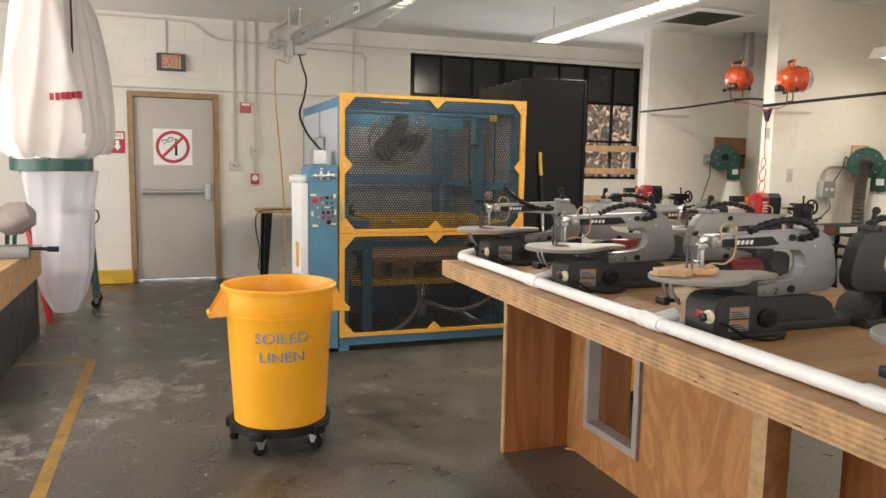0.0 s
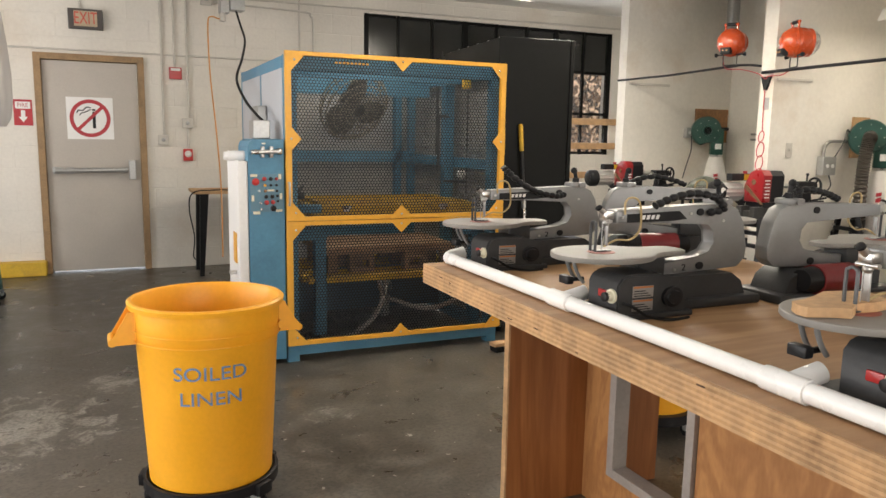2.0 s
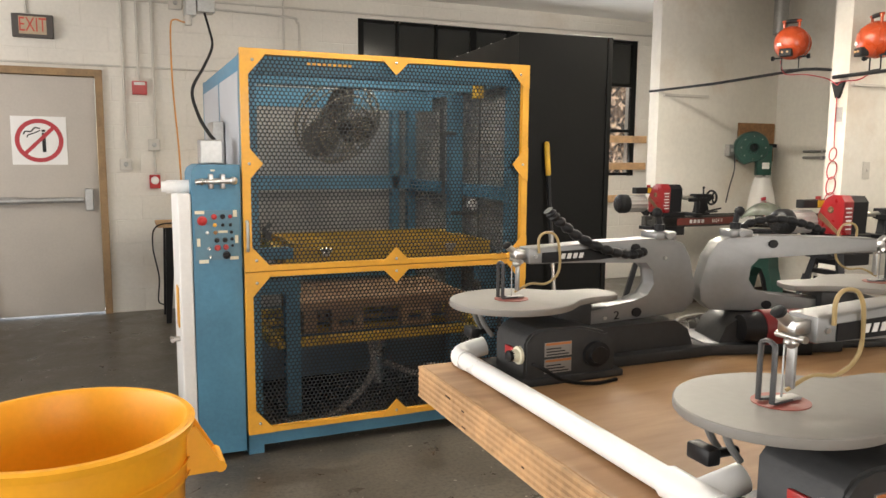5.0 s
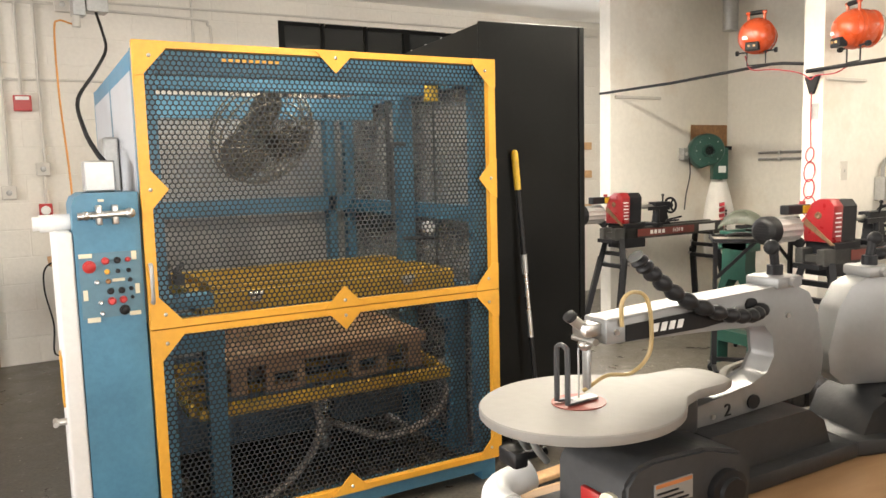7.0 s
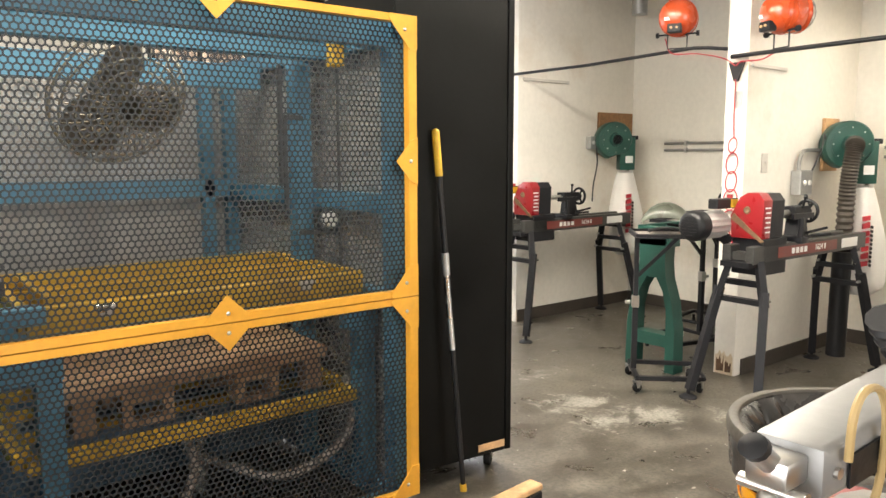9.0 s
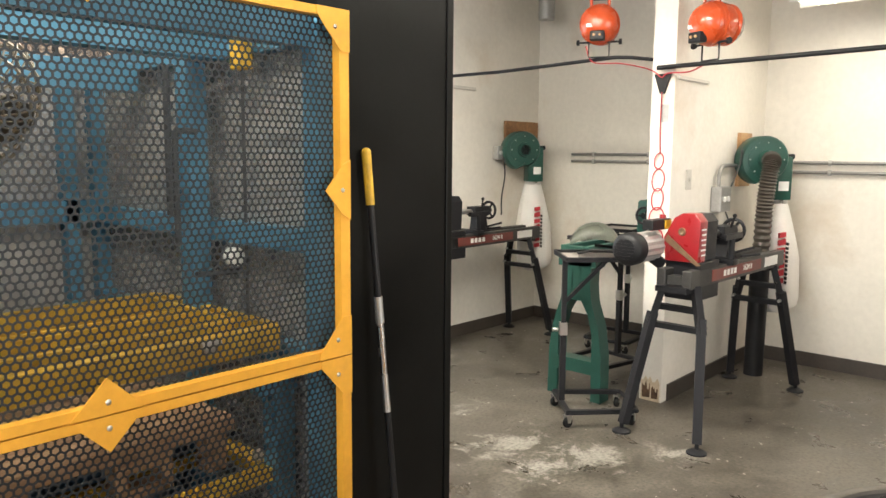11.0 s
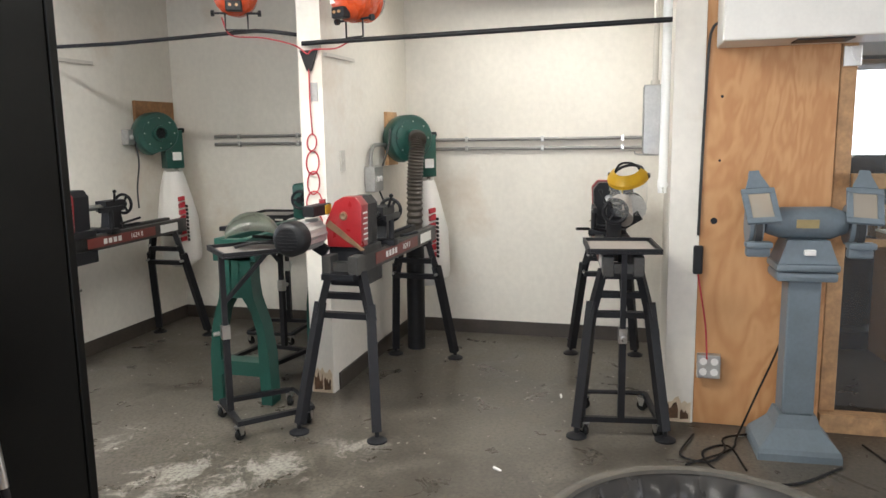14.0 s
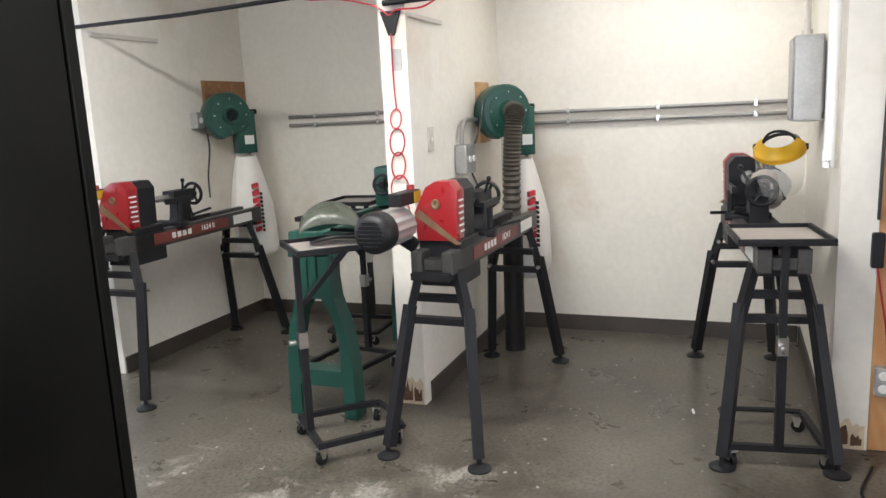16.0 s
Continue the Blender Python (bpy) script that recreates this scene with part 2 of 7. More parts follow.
def skin(bm, rings, close=True, cap0=True, cap1=True):
    """Faces over rings of equal length."""
    vs = [[bm.verts.new(p) for p in r] for r in rings]
    n = len(vs[0])
    for a, b in zip(vs, vs[1:]):
        for i in range(n if close else n - 1):
            j = (i + 1) % n
            bm.faces.new((a[i], a[j], b[j], b[i]))
    if cap0 and close:
        bm.faces.new(vs[0][::-1])
    if cap1 and close:
        bm.faces.new(vs[-1])
    return vs


def box(bm, x0, y0, z0, x1, y1, z1, bevel=0.0, m=None):
    """A box; bevel chamfers its twelve edges."""
    c = Vector(((x0 + x1) / 2, (y0 + y1) / 2, (z0 + z1) / 2))
    r = bmesh.ops.create_cube(bm, size=1.0)
    for v in r["verts"]:
        v.co = Vector((v.co.x * abs(x1 - x0), v.co.y * abs(y1 - y0), v.co.z * abs(z1 - z0))) + c
    vs = r["verts"]
    if bevel:
        es = list({e for v in vs for e in v.link_edges})
        g = bmesh.ops.bevel(bm, geom=es, offset=bevel, segments=2, affect="EDGES", profile=0.5)
        vs = list({v for f in g["faces"] for v in f.verts} | {v for v in vs if v.is_valid})
    if m is not None:
        bmesh.ops.transform(bm, matrix=m, verts=[v for v in vs if v.is_valid])
    return vs


def rod(bm, p0, p1, r0, r1=None, seg=12, caps=True):
    r1 = r0 if r1 is None else r1
    d = Vector(p1) - Vector(p0)
    skin(bm, [ring_pts(p0, d, r0, seg), ring_pts(p1, d, r1, seg)], True, caps, caps)


def bar(bm, p0, p1, w, h, up=(0, 0, 1)):
    """A square bar from p0 to p1."""
    p0, p1 = Vector(p0), Vector(p1)
    d = (p1 - p0).normalized()
    u = d.cross(Vector(up))
    if u.length < 1e-4:
        u = d.cross(Vector((1, 0, 0)))
    u.normalize()
    v = u.cross(d)
    off = [(-w / 2, -h / 2), (w / 2, -h / 2), (w / 2, h / 2), (-w / 2, h / 2)]
    skin(bm, [[p + a * u + b * v for a, b in off] for p in (p0, p1)])


def smooth_path(pts, n=6):
    """Catmull-Rom through the points."""
    P = [Vector(p) for p in pts]
    P = [P[0] * 2 - P[1]] + P + [P[-1] * 2 - P[-2]]
    out = []
    for i in range(1, len(P) - 2):
        for k in range(n):
            t = k / n
            out.append(0.5 * ((2 * P[i]) + (P[i + 1] - P[i - 1]) * t + (2 * P[i - 1] - 5 * P[i] + 4 * P[i + 1] - P[i + 2]) * t * t
                              + (3 * P[i] - 3 * P[i + 1] + P[i + 2] - P[i - 1]) * t ** 3))
    return out + [P[-2]]


def tube(bm, pts, r, seg=8, n=6, wob=None):
    """A round tube along a smooth path; wob(i) scales the radius of ring i."""
    path = smooth_path(pts, n) if n > 1 else [Vector(p) for p in pts]
    rings, up = [], None
    for i, p in enumerate(path):
        d = path[min(i + 1, len(path) - 1)] - path[max(i - 1, 0)]
        d.normalize()
        if up is None:
            up = Vector((0, 0, 1)) if abs(d.z) < 0.9 else Vector((1, 0, 0))
        u = d.cross(up)
        if u.length < 1e-5:
            u = d.cross(Vector((0.3, 1, 0.2)))
        u.normalize()
        v = u.cross(d).normalized()
        up = v
        rr = r * (wob(i) if wob else 1)
        rings.append([p + rr * (math.cos(2 * math.pi * k / seg) * u + math.sin(2 * math.pi * k / seg) * v) for k in range(seg)])
    skin(bm, rings)


def turned(bm, prof, seg=24, m=None, cap0=True, cap1=True):
    """A body turned about z from (radius, height) pairs."""
    rings = [[Vector((r * math.cos(2 * math.pi * i / seg), r * math.sin(2 * math.pi * i / seg), z)) for i in range(seg)] for r, z in prof]
    if m is not None:
        rings = [[m @ p for p in r] for r in rings]
    skin(bm, rings, True, cap0, cap1)


def plate(bm, pts, t, m=None):
    """A flat outline in x, z extruded along y from 0 to t."""
    a = [Vector((x, 0, z)) for x, z in pts]
    b = [Vector((x, t, z)) for x, z in pts]
    if m is not None:
        a, b = [m @ p for p in a], [m @ p for p in b]
    skin(bm, [a, b])


def ball(bm, c, rx, ry=None, rz=None, seg=16, m=None):
    r = bmesh.ops.create_uvsphere(bm, u_segments=seg, v_segments=max(6, seg // 2), radius=1)
    ry, rz = ry or rx, rz or rx
    for v in r["verts"]:
        v.co = Vector((v.co.x * rx, v.co.y * ry, v.co.z * rz)) + Vector(c)
        if m is not None:
            v.co = m @ v.co


def B():
    return bmesh.new()


def finish(bm, name, material, smooth=False, angle=40):
    bmesh.ops.recalc_face_normals(bm, faces=bm.faces)
    me = bpy.data.meshes.new(name)
    if smooth:
        for f in bm.faces:
            f.smooth = True
        lim = radians(angle)
        for e in bm.edges:
            if len(e.link_faces) == 2 and e.calc_face_angle(0) > lim:
                e.smooth = False
    bm.to_mesh(me)
    bm.free()
    me.materials.append(material)
    return me


def part(name, bm, material, parent, label="", smooth=True, at=None):
    ob = new(name, finish(bm, name, material, smooth))
    ob.parent = parent
    if at is not None:
        ob.matrix_basis = at
    if label:
        ob["label"] = label
    return ob


SITE = Matrix()


def site(x=0.0, y=0.0, z=0.0):
    """Sets the origin of the stretch of the shop that the next things stand in."""
    global SITE
    SITE = Matrix.Translation((x, y, z))


def thing(name, label, category, m=None, group="", kind=""):
    ob = new(name)
    ob.empty_display_size = 0.1
    ob.matrix_basis = SITE @ m if m is not None else SITE.copy()
    return tagged(ob, label, category, group, kind)


def solid(name, bm, material, label="", category="", kind="structure", smooth=False, group=""):
    return tagged(new(name, finish(bm, name, material, smooth)), label, category, group, kind)


# ---------------------------------------------------------------- structure
H = 2.93
bm = B(); box(bm, -3.6, -4.6, -0.12, 12.0, 9.6, 0.0)
solid("floor", bm, M_FLOOR, "worn grey-brown sealed concrete floor with pale patches", "floor")
bm = B(); box(bm, -3.6, -4.6, H, 12.0, 9.6, H + 0.15)
solid("ceiling", bm, M_CEIL, "white painted flat ceiling", "ceiling")
# north wall, door opening -0.205..0.755, window opening 3.02..6.33
bm = B()
for a in ((-3.6, 0, -0.205, H), (0.755, 0, 3.02, H), (-0.205, 2.10, 0.755, H), (3.02, 0, 6.33, 1.19), (3.02, 2.71, 6.33, H), (6.33, 0, 7.1, H)):
    box(bm, a[0], 9.17, a[1], a[2], 9.37, a[3])
solid("wall_north", bm, M_BLOCK, "cream painted masonry wall with stains", "wall")
bm = B(); box(bm, 6.884, 3.55, 0, 7.084, 9.17, H)
solid("wall_east", bm, M_BAYWALL, "off-white plaster back wall of the lathe bays", "wall")
for i, (y0, y1) in enumerate(((7.67, 7.80), (5.72, 5.858), (3.765, 3.905))):
    bm = B(); box(bm, 5.425, y0, 0, 6.884, y1, H)
    solid("partition_wall_%d" % (i + 1), bm, M_BAYWALL, "off-white plaster partition between lathe bays", "wall")
bm = B()
for a in ((-3.6, 0, -0.6, H), (5.3, 0, 12.0, H), (-0.6, 2.8, 5.3, H)):
    box(bm, a[0], -4.6, a[1], a[2], -4.4, a[3])
solid("wall_south", bm, M_WALL, "cream painted wall with a wide open doorway", "wall")
bm = B()
for a in ((-4.4, 0, 1.9, H), (7.4, 0, 9.17, H), (1.9, 2.8, 7.4, H)):
    box(bm, -3.6, a[0], a[1], -3.4, a[2], a[3])
solid("wall_west", bm, M_WALL, "cream painted wall with a wide open doorway", "wall")


def text_part(name, body, size, m, material, parent, label="", bend=None, extrude=0.001, wide=1.0):
    """Letters of the built-in font as a mesh; bend: radius of the drum round which they are wrapped."""
    cu = bpy.data.curves.new(name, "FONT")
    cu.body, cu.size, cu.extrude, cu.align_x, cu.align_y = body, size, extrude, "CENTER", "CENTER"
    tmp = bpy.data.objects.new(name, cu)
    scene.collection.objects.link(tmp)
    bpy.context.view_layer.update()
    me = bpy.data.meshes.new_from_object(tmp.evaluated_get(bpy.context.evaluated_depsgraph_get()))
    bpy.data.objects.remove(tmp)
    for v in me.vertices:
        x, y, z = v.co.x * wide, v.co.y, v.co.z
        if bend:
            v.co = Vector(((bend + z) * math.sin(x / bend), -(bend + z) * math.cos(x / bend), y))
        else:
            v.co = Vector((x, -z, y))
    me.transform(m)
    me.materials.clear()
    me.materials.append(material)
    ob = new(name, me)
    ob.parent = parent
    if label:
        ob["label"] = label
    return ob


M_DRUM = mat("orange_plastic", (0.86, 0.40, 0.018), 0.42, vary=0.06, scale=4, stain=((0.62, 0.30, 0.03), 0.45), bump=0.08)
M_STENCIL = mat("worn_blue_stencil", (0.13, 0.22, 0.38), 0.6, vary=0.2, scale=30, stain=((0.72, 0.32, 0.02), 1.0))
M_RUBBER = mat("black_rubber", (0.009, 0.009, 0.009), 0.6, vary=0.2, spec=0.22)
M_DPLAST = mat("dark_plastic", (0.014, 0.014, 0.015), 0.42, vary=0.15, spec=0.22)
M_STEEL = mat("bright_steel", (0.55, 0.54, 0.52), 0.3, 1.0, vary=0.1, bump=0.05)
M_GALV = mat("galvanised_steel", (0.42, 0.42, 0.41), 0.45, 0.7, vary=0.15, bump=0.1)
M_PERF = mat("perforated_dark_sheet", (0.022, 0.025, 0.028), 0.45, vary=0.15, bump=0, spec=0.22)
M_PERFG = mat("perforated_grey_sheet", (0.33, 0.31, 0.285), 0.5, vary=0.15, bump=0)
M_GPANEL = mat("grey_side_panel", (0.42, 0.44, 0.47), 0.4, vary=0.06, scale=3)
M_WHITEP = mat("white_panel_paint", (0.78, 0.77, 0.75), 0.45, vary=0.05, scale=3, stain=((0.6, 0.57, 0.5), 0.3))
M_FANG = mat("fan_guard_wire", (0.24, 0.21, 0.16), 0.45, 0.3)
M_FAN = mat("brown_fan_blade", (0.068, 0.058, 0.045), 0.5, vary=0.15)
M_TRAYY = mat("greasy_yellow_paint", (0.55, 0.33, 0.02), 0.5, vary=0.2, scale=9, stain=((0.2, 0.13, 0.04), 0.7))
M_PALLET = wood("grey_brown_timber", (0.24, 0.14, 0.075), (0.46, 0.30, 0.175), (3, 25, 25), 0.8)
M_RED = mat("red_paint", (0.42, 0.022, 0.02), 0.38, vary=0.1, scale=6)
M_LABEL = mat("cream_label", (0.72, 0.68, 0.52), 0.7, vary=0.06)
M_PANELG = mat("control_panel_face", (0.10, 0.21, 0.28), 0.5, vary=0.1)
M_PVC = mat("white_pvc", (0.87, 0.87, 0.855), 0.32, vary=0.03, bump=0)
M_SILVER = mat("silver_cast_paint", (0.25, 0.25, 0.247), 0.4, 0.35, vary=0.06, scale=8, bump=0.08)
M_DGREY = mat("dark_grey_cast", (0.046, 0.047, 0.048), 0.42, vary=0.12, scale=8, spec=0.22)
M_TABLE = mat("ground_alloy_table", (0.27, 0.258, 0.24), 0.55, 0.2, vary=0.05, scale=5, bump=0.05)
M_WARN = mat("faded_orange_print", (0.48, 0.17, 0.05), 0.6, vary=0.1)
M_LABELG = mat("grey_label_film", (0.27, 0.26, 0.245), 0.5, vary=0.1)
M_GUARD = mat("dark_wire_steel", (0.075, 0.075, 0.078), 0.4, 0.4, vary=0.1)
M_INSERT = mat("red_insert", (0.34, 0.09, 0.07), 0.5, vary=0.15, scale=20)
M_TAN = mat("tan_hose", (0.40, 0.29, 0.13), 0.4, vary=0.05)
M_TXT = mat("white_print", (0.75, 0.74, 0.72), 0.5, vary=0.03, bump=0)
M_PANEL = wood("stained_plywood_panel", (0.34, 0.145, 0.048), (0.55, 0.275, 0.10), (1.5, 14, 5), 0.5, 2.2)
M_LEG = wood("orange_stained_ply", (0.24, 0.08, 0.02), (0.46, 0.18, 0.055), (14, 14, 1.2), 0.42)
M_PLYEDGE = mat("plywood_edge_light", (0.52, 0.32, 0.16), 0.7, vary=0.2, scale=14, stain=((0.22, 0.12, 0.055), 0.6))
M_PLYMID = mat("plywood_edge_cross_ply", (0.42, 0.245, 0.115), 0.75, vary=0.3, scale=14, stain=((0.16, 0.085, 0.04), 0.8))
M_PLYVOID = mat("dark_ply_void", (0.045, 0.022, 0.012), 0.9, vary=0.2)
M_PLYDARK = mat("plywood_edge_dark", (0.27, 0.14, 0.06), 0.75, vary=0.25, scale=25)
M_GREYWOOD = mat("grey_painted_frame", (0.33, 0.29, 0.26), 0.6, vary=0.12)


def castor(parent, x, y, top, r=0.03, turn=0.0, name="castor"):
    """A swivel castor: fork and wheel, from the floor to height top."""
    m = pose(x, y, 0, 0, 0, turn)
    bm = B()
    for s in (-1, 1):
        plate(bm, [(-0.3 * r, r), (0.3 * r, r), (0.75 * r, top), (-0.75 * r, top)], 0.004, m @ pose(0, s * 0.55 * r - 0.002, 0))
    box(bm, -0.8 * r, -0.6 * r, top - 0.006, 0.8 * r, 0.6 * r, top, m=m)
    f = part(name, bm, M_STEEL, parent)
    bm = B()
    turned(bm, [(r * 0.3, -0.4 * r), (r * 0.9, -0.4 * r), (r, -0.25 * r), (r, 0.25 * r), (r * 0.9, 0.4 * r), (r * 0.3, 0.4 * r)], 18, m @ pose(0, 0, r, 90))
    part("wheel", bm, M_RUBBER, f)
    return f


# ---------------------------------------------------------------- rolling refuse drum
def drum_body(parent, z0, z1, rb, rt, handles):
    bm = B()
    h = z1 - z0
    turned(bm, [(rb - 0.02, z0), (rb, z0 + 0.012), (rb + (rt - rb) * 0.76, z0 + h * 0.77), (rt * 0.985, z0 + h * 0.785), (rt, z0 + h * 0.96), (rt + 0.014, z0 + h * 0.965), (rt + 0.018, z1 - 0.006), (rt + 0.012, z1),
                (rt, z1), (rt - 0.006, z1 - 0.01), (rt * 0.97, z0 + h * 0.79), (rb - 0.006, z0 + 0.02)], 48)
    body = part("drum", bm, M_DRUM, parent)
    bm = B()
    for i in range(2):
        turned(bm, [(rt * 0.962 + 0.009 - 0.004 * i, z0 + h * (0.80 + 0.05 * i)), (rt * 0.975 + 0.011, z0 + h * (0.803 + 0.05 * i)), (rt * 0.975 + 0.011, z0 + h * (0.81 + 0.05 * i))], 48, cap0=False, cap1=False)
    part("band", bm, M_DRUM, body)
    for a in handles:
        bm = B()
        m = pose(0, 0, 0, 0, 0, a)
        for s in (-1, 1):
            plate(bm, [(rt * 0.97, z1 - 0.03), (rt + 0.015, z1 - 0.03), (rt + 0.075, z0 + h * 0.80), (rt + 0.075, z0 + h * 0.785), (rt * 0.96, z0 + h * 0.785)], 0.008, m @ pose(0, s * 0.05 - 0.004, 0))
        tube(bm, [m @ Vector((rt + 0.068, y, z0 + h * 0.80)) for y in (-0.055, 0, 0.055)], 0.014, 10)
        box(bm, rt * 0.96, -0.05, z0 + h * 0.785, rt + 0.07, 0.05, z0 + h * 0.792, m=m)
        part("handle", bm, M_DRUM, body)
    return body


drum = thing("wheeled_drum", "orange plastic refuse drum with blue stencil on black wheeled dolly", "bin", pose(0.73, 3.90, 0, 0, 0, 3))
drum_body(drum, 0.115, 0.79, 0.222, 0.258, (-2, 178))
for w, z, s in (("SOILED", 0.565, 0.068), ("LINEN", 0.475, 0.068)):
    text_part("stencil_lettering", w, s, pose(0, 0, z, 0, 0, -8), M_STENCIL, drum, "worn blue stencilled letters", bend=0.249 if z > 0.5 else 0.2445, wide=1.15)
bm = B()
turned(bm, [(0.10, 0.085), (0.235, 0.085), (0.245, 0.09), (0.245, 0.128), (0.234, 0.13), (0.226, 0.115), (0.1, 0.112)], 32)
for a in range(0, 360, 72):
    box(bm, 0.15, -0.035, 0.078, 0.262, 0.035, 0.122, 0.006, pose(0, 0, 0, 0, 0, a + 18))
part("dolly", bm, M_DPLAST, drum, "black plastic dolly")
for a in range(0, 360, 72):
    castor(drum, 0.225 * math.cos(radians(a + 18)), 0.225 * math.sin(radians(a + 18)), 0.085, 0.036, a * 1.7)

# ---------------------------------------------------------------- fenced press machine


def perforated(x0, x1, z0, z1, pitch, hole, t):
    """A sheet of hexagonal holes in staggered rows, in the x-z plane, thickness t along y."""
    vs, fs = [], []
    r = pitch / math.sqrt(3)
    rows = math.ceil((z1 - z0) / (pitch * math.sqrt(3) / 2))
    cols = math.ceil((x1 - x0) / pitch)
    out = [(r * math.cos(radians(60 * k + 30)), r * math.sin(radians(60 * k + 30))) for k in range(6)]
    f = hole / 2 / r
    for j in range(rows):
        for i in range(cols):
            cx = x0 + pitch * (i + 0.5 + 0.5 * (j % 2))
            cz = z0 + (j + 0.6) * pitch * math.sqrt(3) / 2
            b = len(vs)
            vs += [(cx + a, 0, cz + c) for a, c in out] + [(cx + a * f, 0, cz + c * f) for a, c in out] + [(cx + a * f, t, cz + c * f) for a, c in out]
            for k in range(6):
                n = (k + 1) % 6
                fs += [(b + k, b + n, b + 6 + n, b + 6 + k), (b + 6 + k, b + 6 + n, b + 12 + n, b + 12 + k)]
    return vs, fs


def perf_part(parent, x0, x1, z0, z1, pitch, hole, material, at):
    vs, fs = perforated(x0, x1, z0, z1, pitch, hole, 0.002)
    me = bpy.data.meshes.new("perforated_sheet")
    me.from_pydata(vs, [], fs)
    me.materials.append(material)
    ob = new("perforated_sheet", me)
    ob.parent = parent
    ob.matrix_basis = at
    return ob


X0, X1, YF, YB = 1.36, 2.797, 5.46, 7.08
press = thing("caged_press", "blue press behind yellow-framed perforated guard doors", "machine")
BW = 0.07


def beam(p0, p1, w=BW, h=BW, name="frame_beam", material=M_BLUE):
    bm = B()
    bar(bm, p0, p1, w, h)
    return part(name, bm, material, press, smooth=False)


for x in (X0 + 0.04, X1 - 0.04):
    for y in (YF + 0.08, YB - 0.04):
        beam((x, y, 0.0), (x, y, 1.84), name="corner_post")
    for z in (0.075, 0.84, 1.20, 1.80):
        beam((x, YF + 0.12, z), (x, YB - 0.08, z))
for z in (0.075, 0.60, 1.20, 1.80):
    beam((X0 + 0.075, YB - 0.04, z), (X1 - 0.075, YB - 0.04, z))
beam((X0 + 0.075, YF + 0.08, 0.075), (X1 - 0.075, YF + 0.08, 0.075))
beam((X0 + 0.075, YF + 0.10, 1.80), (X1 - 0.075, YF + 0.10, 1.80), 0.07, 0.09)
beam((X0 + 0.075, 6.0, 1.785), (X1 - 0.075, 6.0, 1.785), 0.08, 0.065)
beam((X0 + 0.075, 6.6, 1.73), (X1 - 0.075, 6.6, 1.73), 0.06, 0.10)
beam((2.685, 6.13, 0.10), (2.685, 6.13, 1.75), 0.075, 0.07, "upright")
beam((2.62, YB - 0.06, 0.10), (2.62, YB - 0.06, 1.78), 0.09, 0.05, "upright")
beam((X0 + 0.075, YB - 0.085, 1.215), (X1 - 0.075, YB - 0.085, 1.215), 0.04, 0.09)
beam((1.62, 5.72, 0.10), (1.62, 5.72, 0.72), 0.07, 0.07, "upright")
beam((2.72, 5.72, 0.10), (2.72, 5.72, 0.72), 0.07, 0.07, "upright")
beam((1.45, 5.72, 0.755), (1.66, 5.72, 0.755))
beam((2.64, 5.72, 0.755), (2.77, 5.72, 0.755))
beam((1.45, 5.70, 0.92), (1.62, 5.70, 0.92), 0.08, 0.05)
# skins
bm = B()
box(bm, X0 + 0.002, YF + 0.10, 0.88, X0 + 0.012, 6.22, 1.765)
box(bm, X0 + 0.002, 6.27, 0.88, X0 + 0.012, YB - 0.08, 1.765)
part("side_panel", bm, M_GPANEL, press, "pale grey side panels", smooth=False)
bm = B(); box(bm, X0 + 0.002, 6.225, 0.85, X0 + 0.03, 6.265, 1.77)
part("panel_divider", bm, M_BLUE, press, smooth=False)
bm = B(); box(bm, X0 + 0.002, YF + 0.10, 0.12, X0 + 0.012, YB - 0.08, 0.80)
part("lower_side_panel", bm, M_BLUE, press, smooth=False)
bm = B(); box(bm, X0 + 0.08, YB - 0.03, 0.12, X1 - 0.08, YB - 0.02, 1.16)
part("back_panel", bm, M_PERFG, press, smooth=False)
# added sheet, toned like the lit wall beyond the perforated back
bm = B(); box(bm, X0 + 0.08, YB - 0.018, 1.18, X1 - 0.08, YB - 0.008, 1.78)
part("lit_wall_stand_in", bm, M_GPANEL, press, smooth=False)
bm = B(); box(bm, X1 - 0.012, YF + 0.13, 0.12, X1 - 0.004, YB - 0.08, 1.765)
part("inner_side_panel", bm, M_GPANEL, press, smooth=False)
perf_part(press, X0 + 0.08, X1 - 0.08, 1.24, 1.76, 0.028, 0.0225, M_PERFG, pose(0, YB - 0.03, 0))
perf_part(press, YF + 0.1, YB - 0.08, 0.12, 1.76, 0.03, 0.0225, M_PERFG, pose(X1 - 0.02, 0, 0, 0, 0, 90))
bm = B(); box(bm, X0 + 0.085, 6.25, 0.12, X1 - 0.085, YB - 0.09, 0.40)
part("lower_housing", bm, mat("dark_blue_housing", (0.035, 0.085, 0.14), 0.5), press, smooth=False)
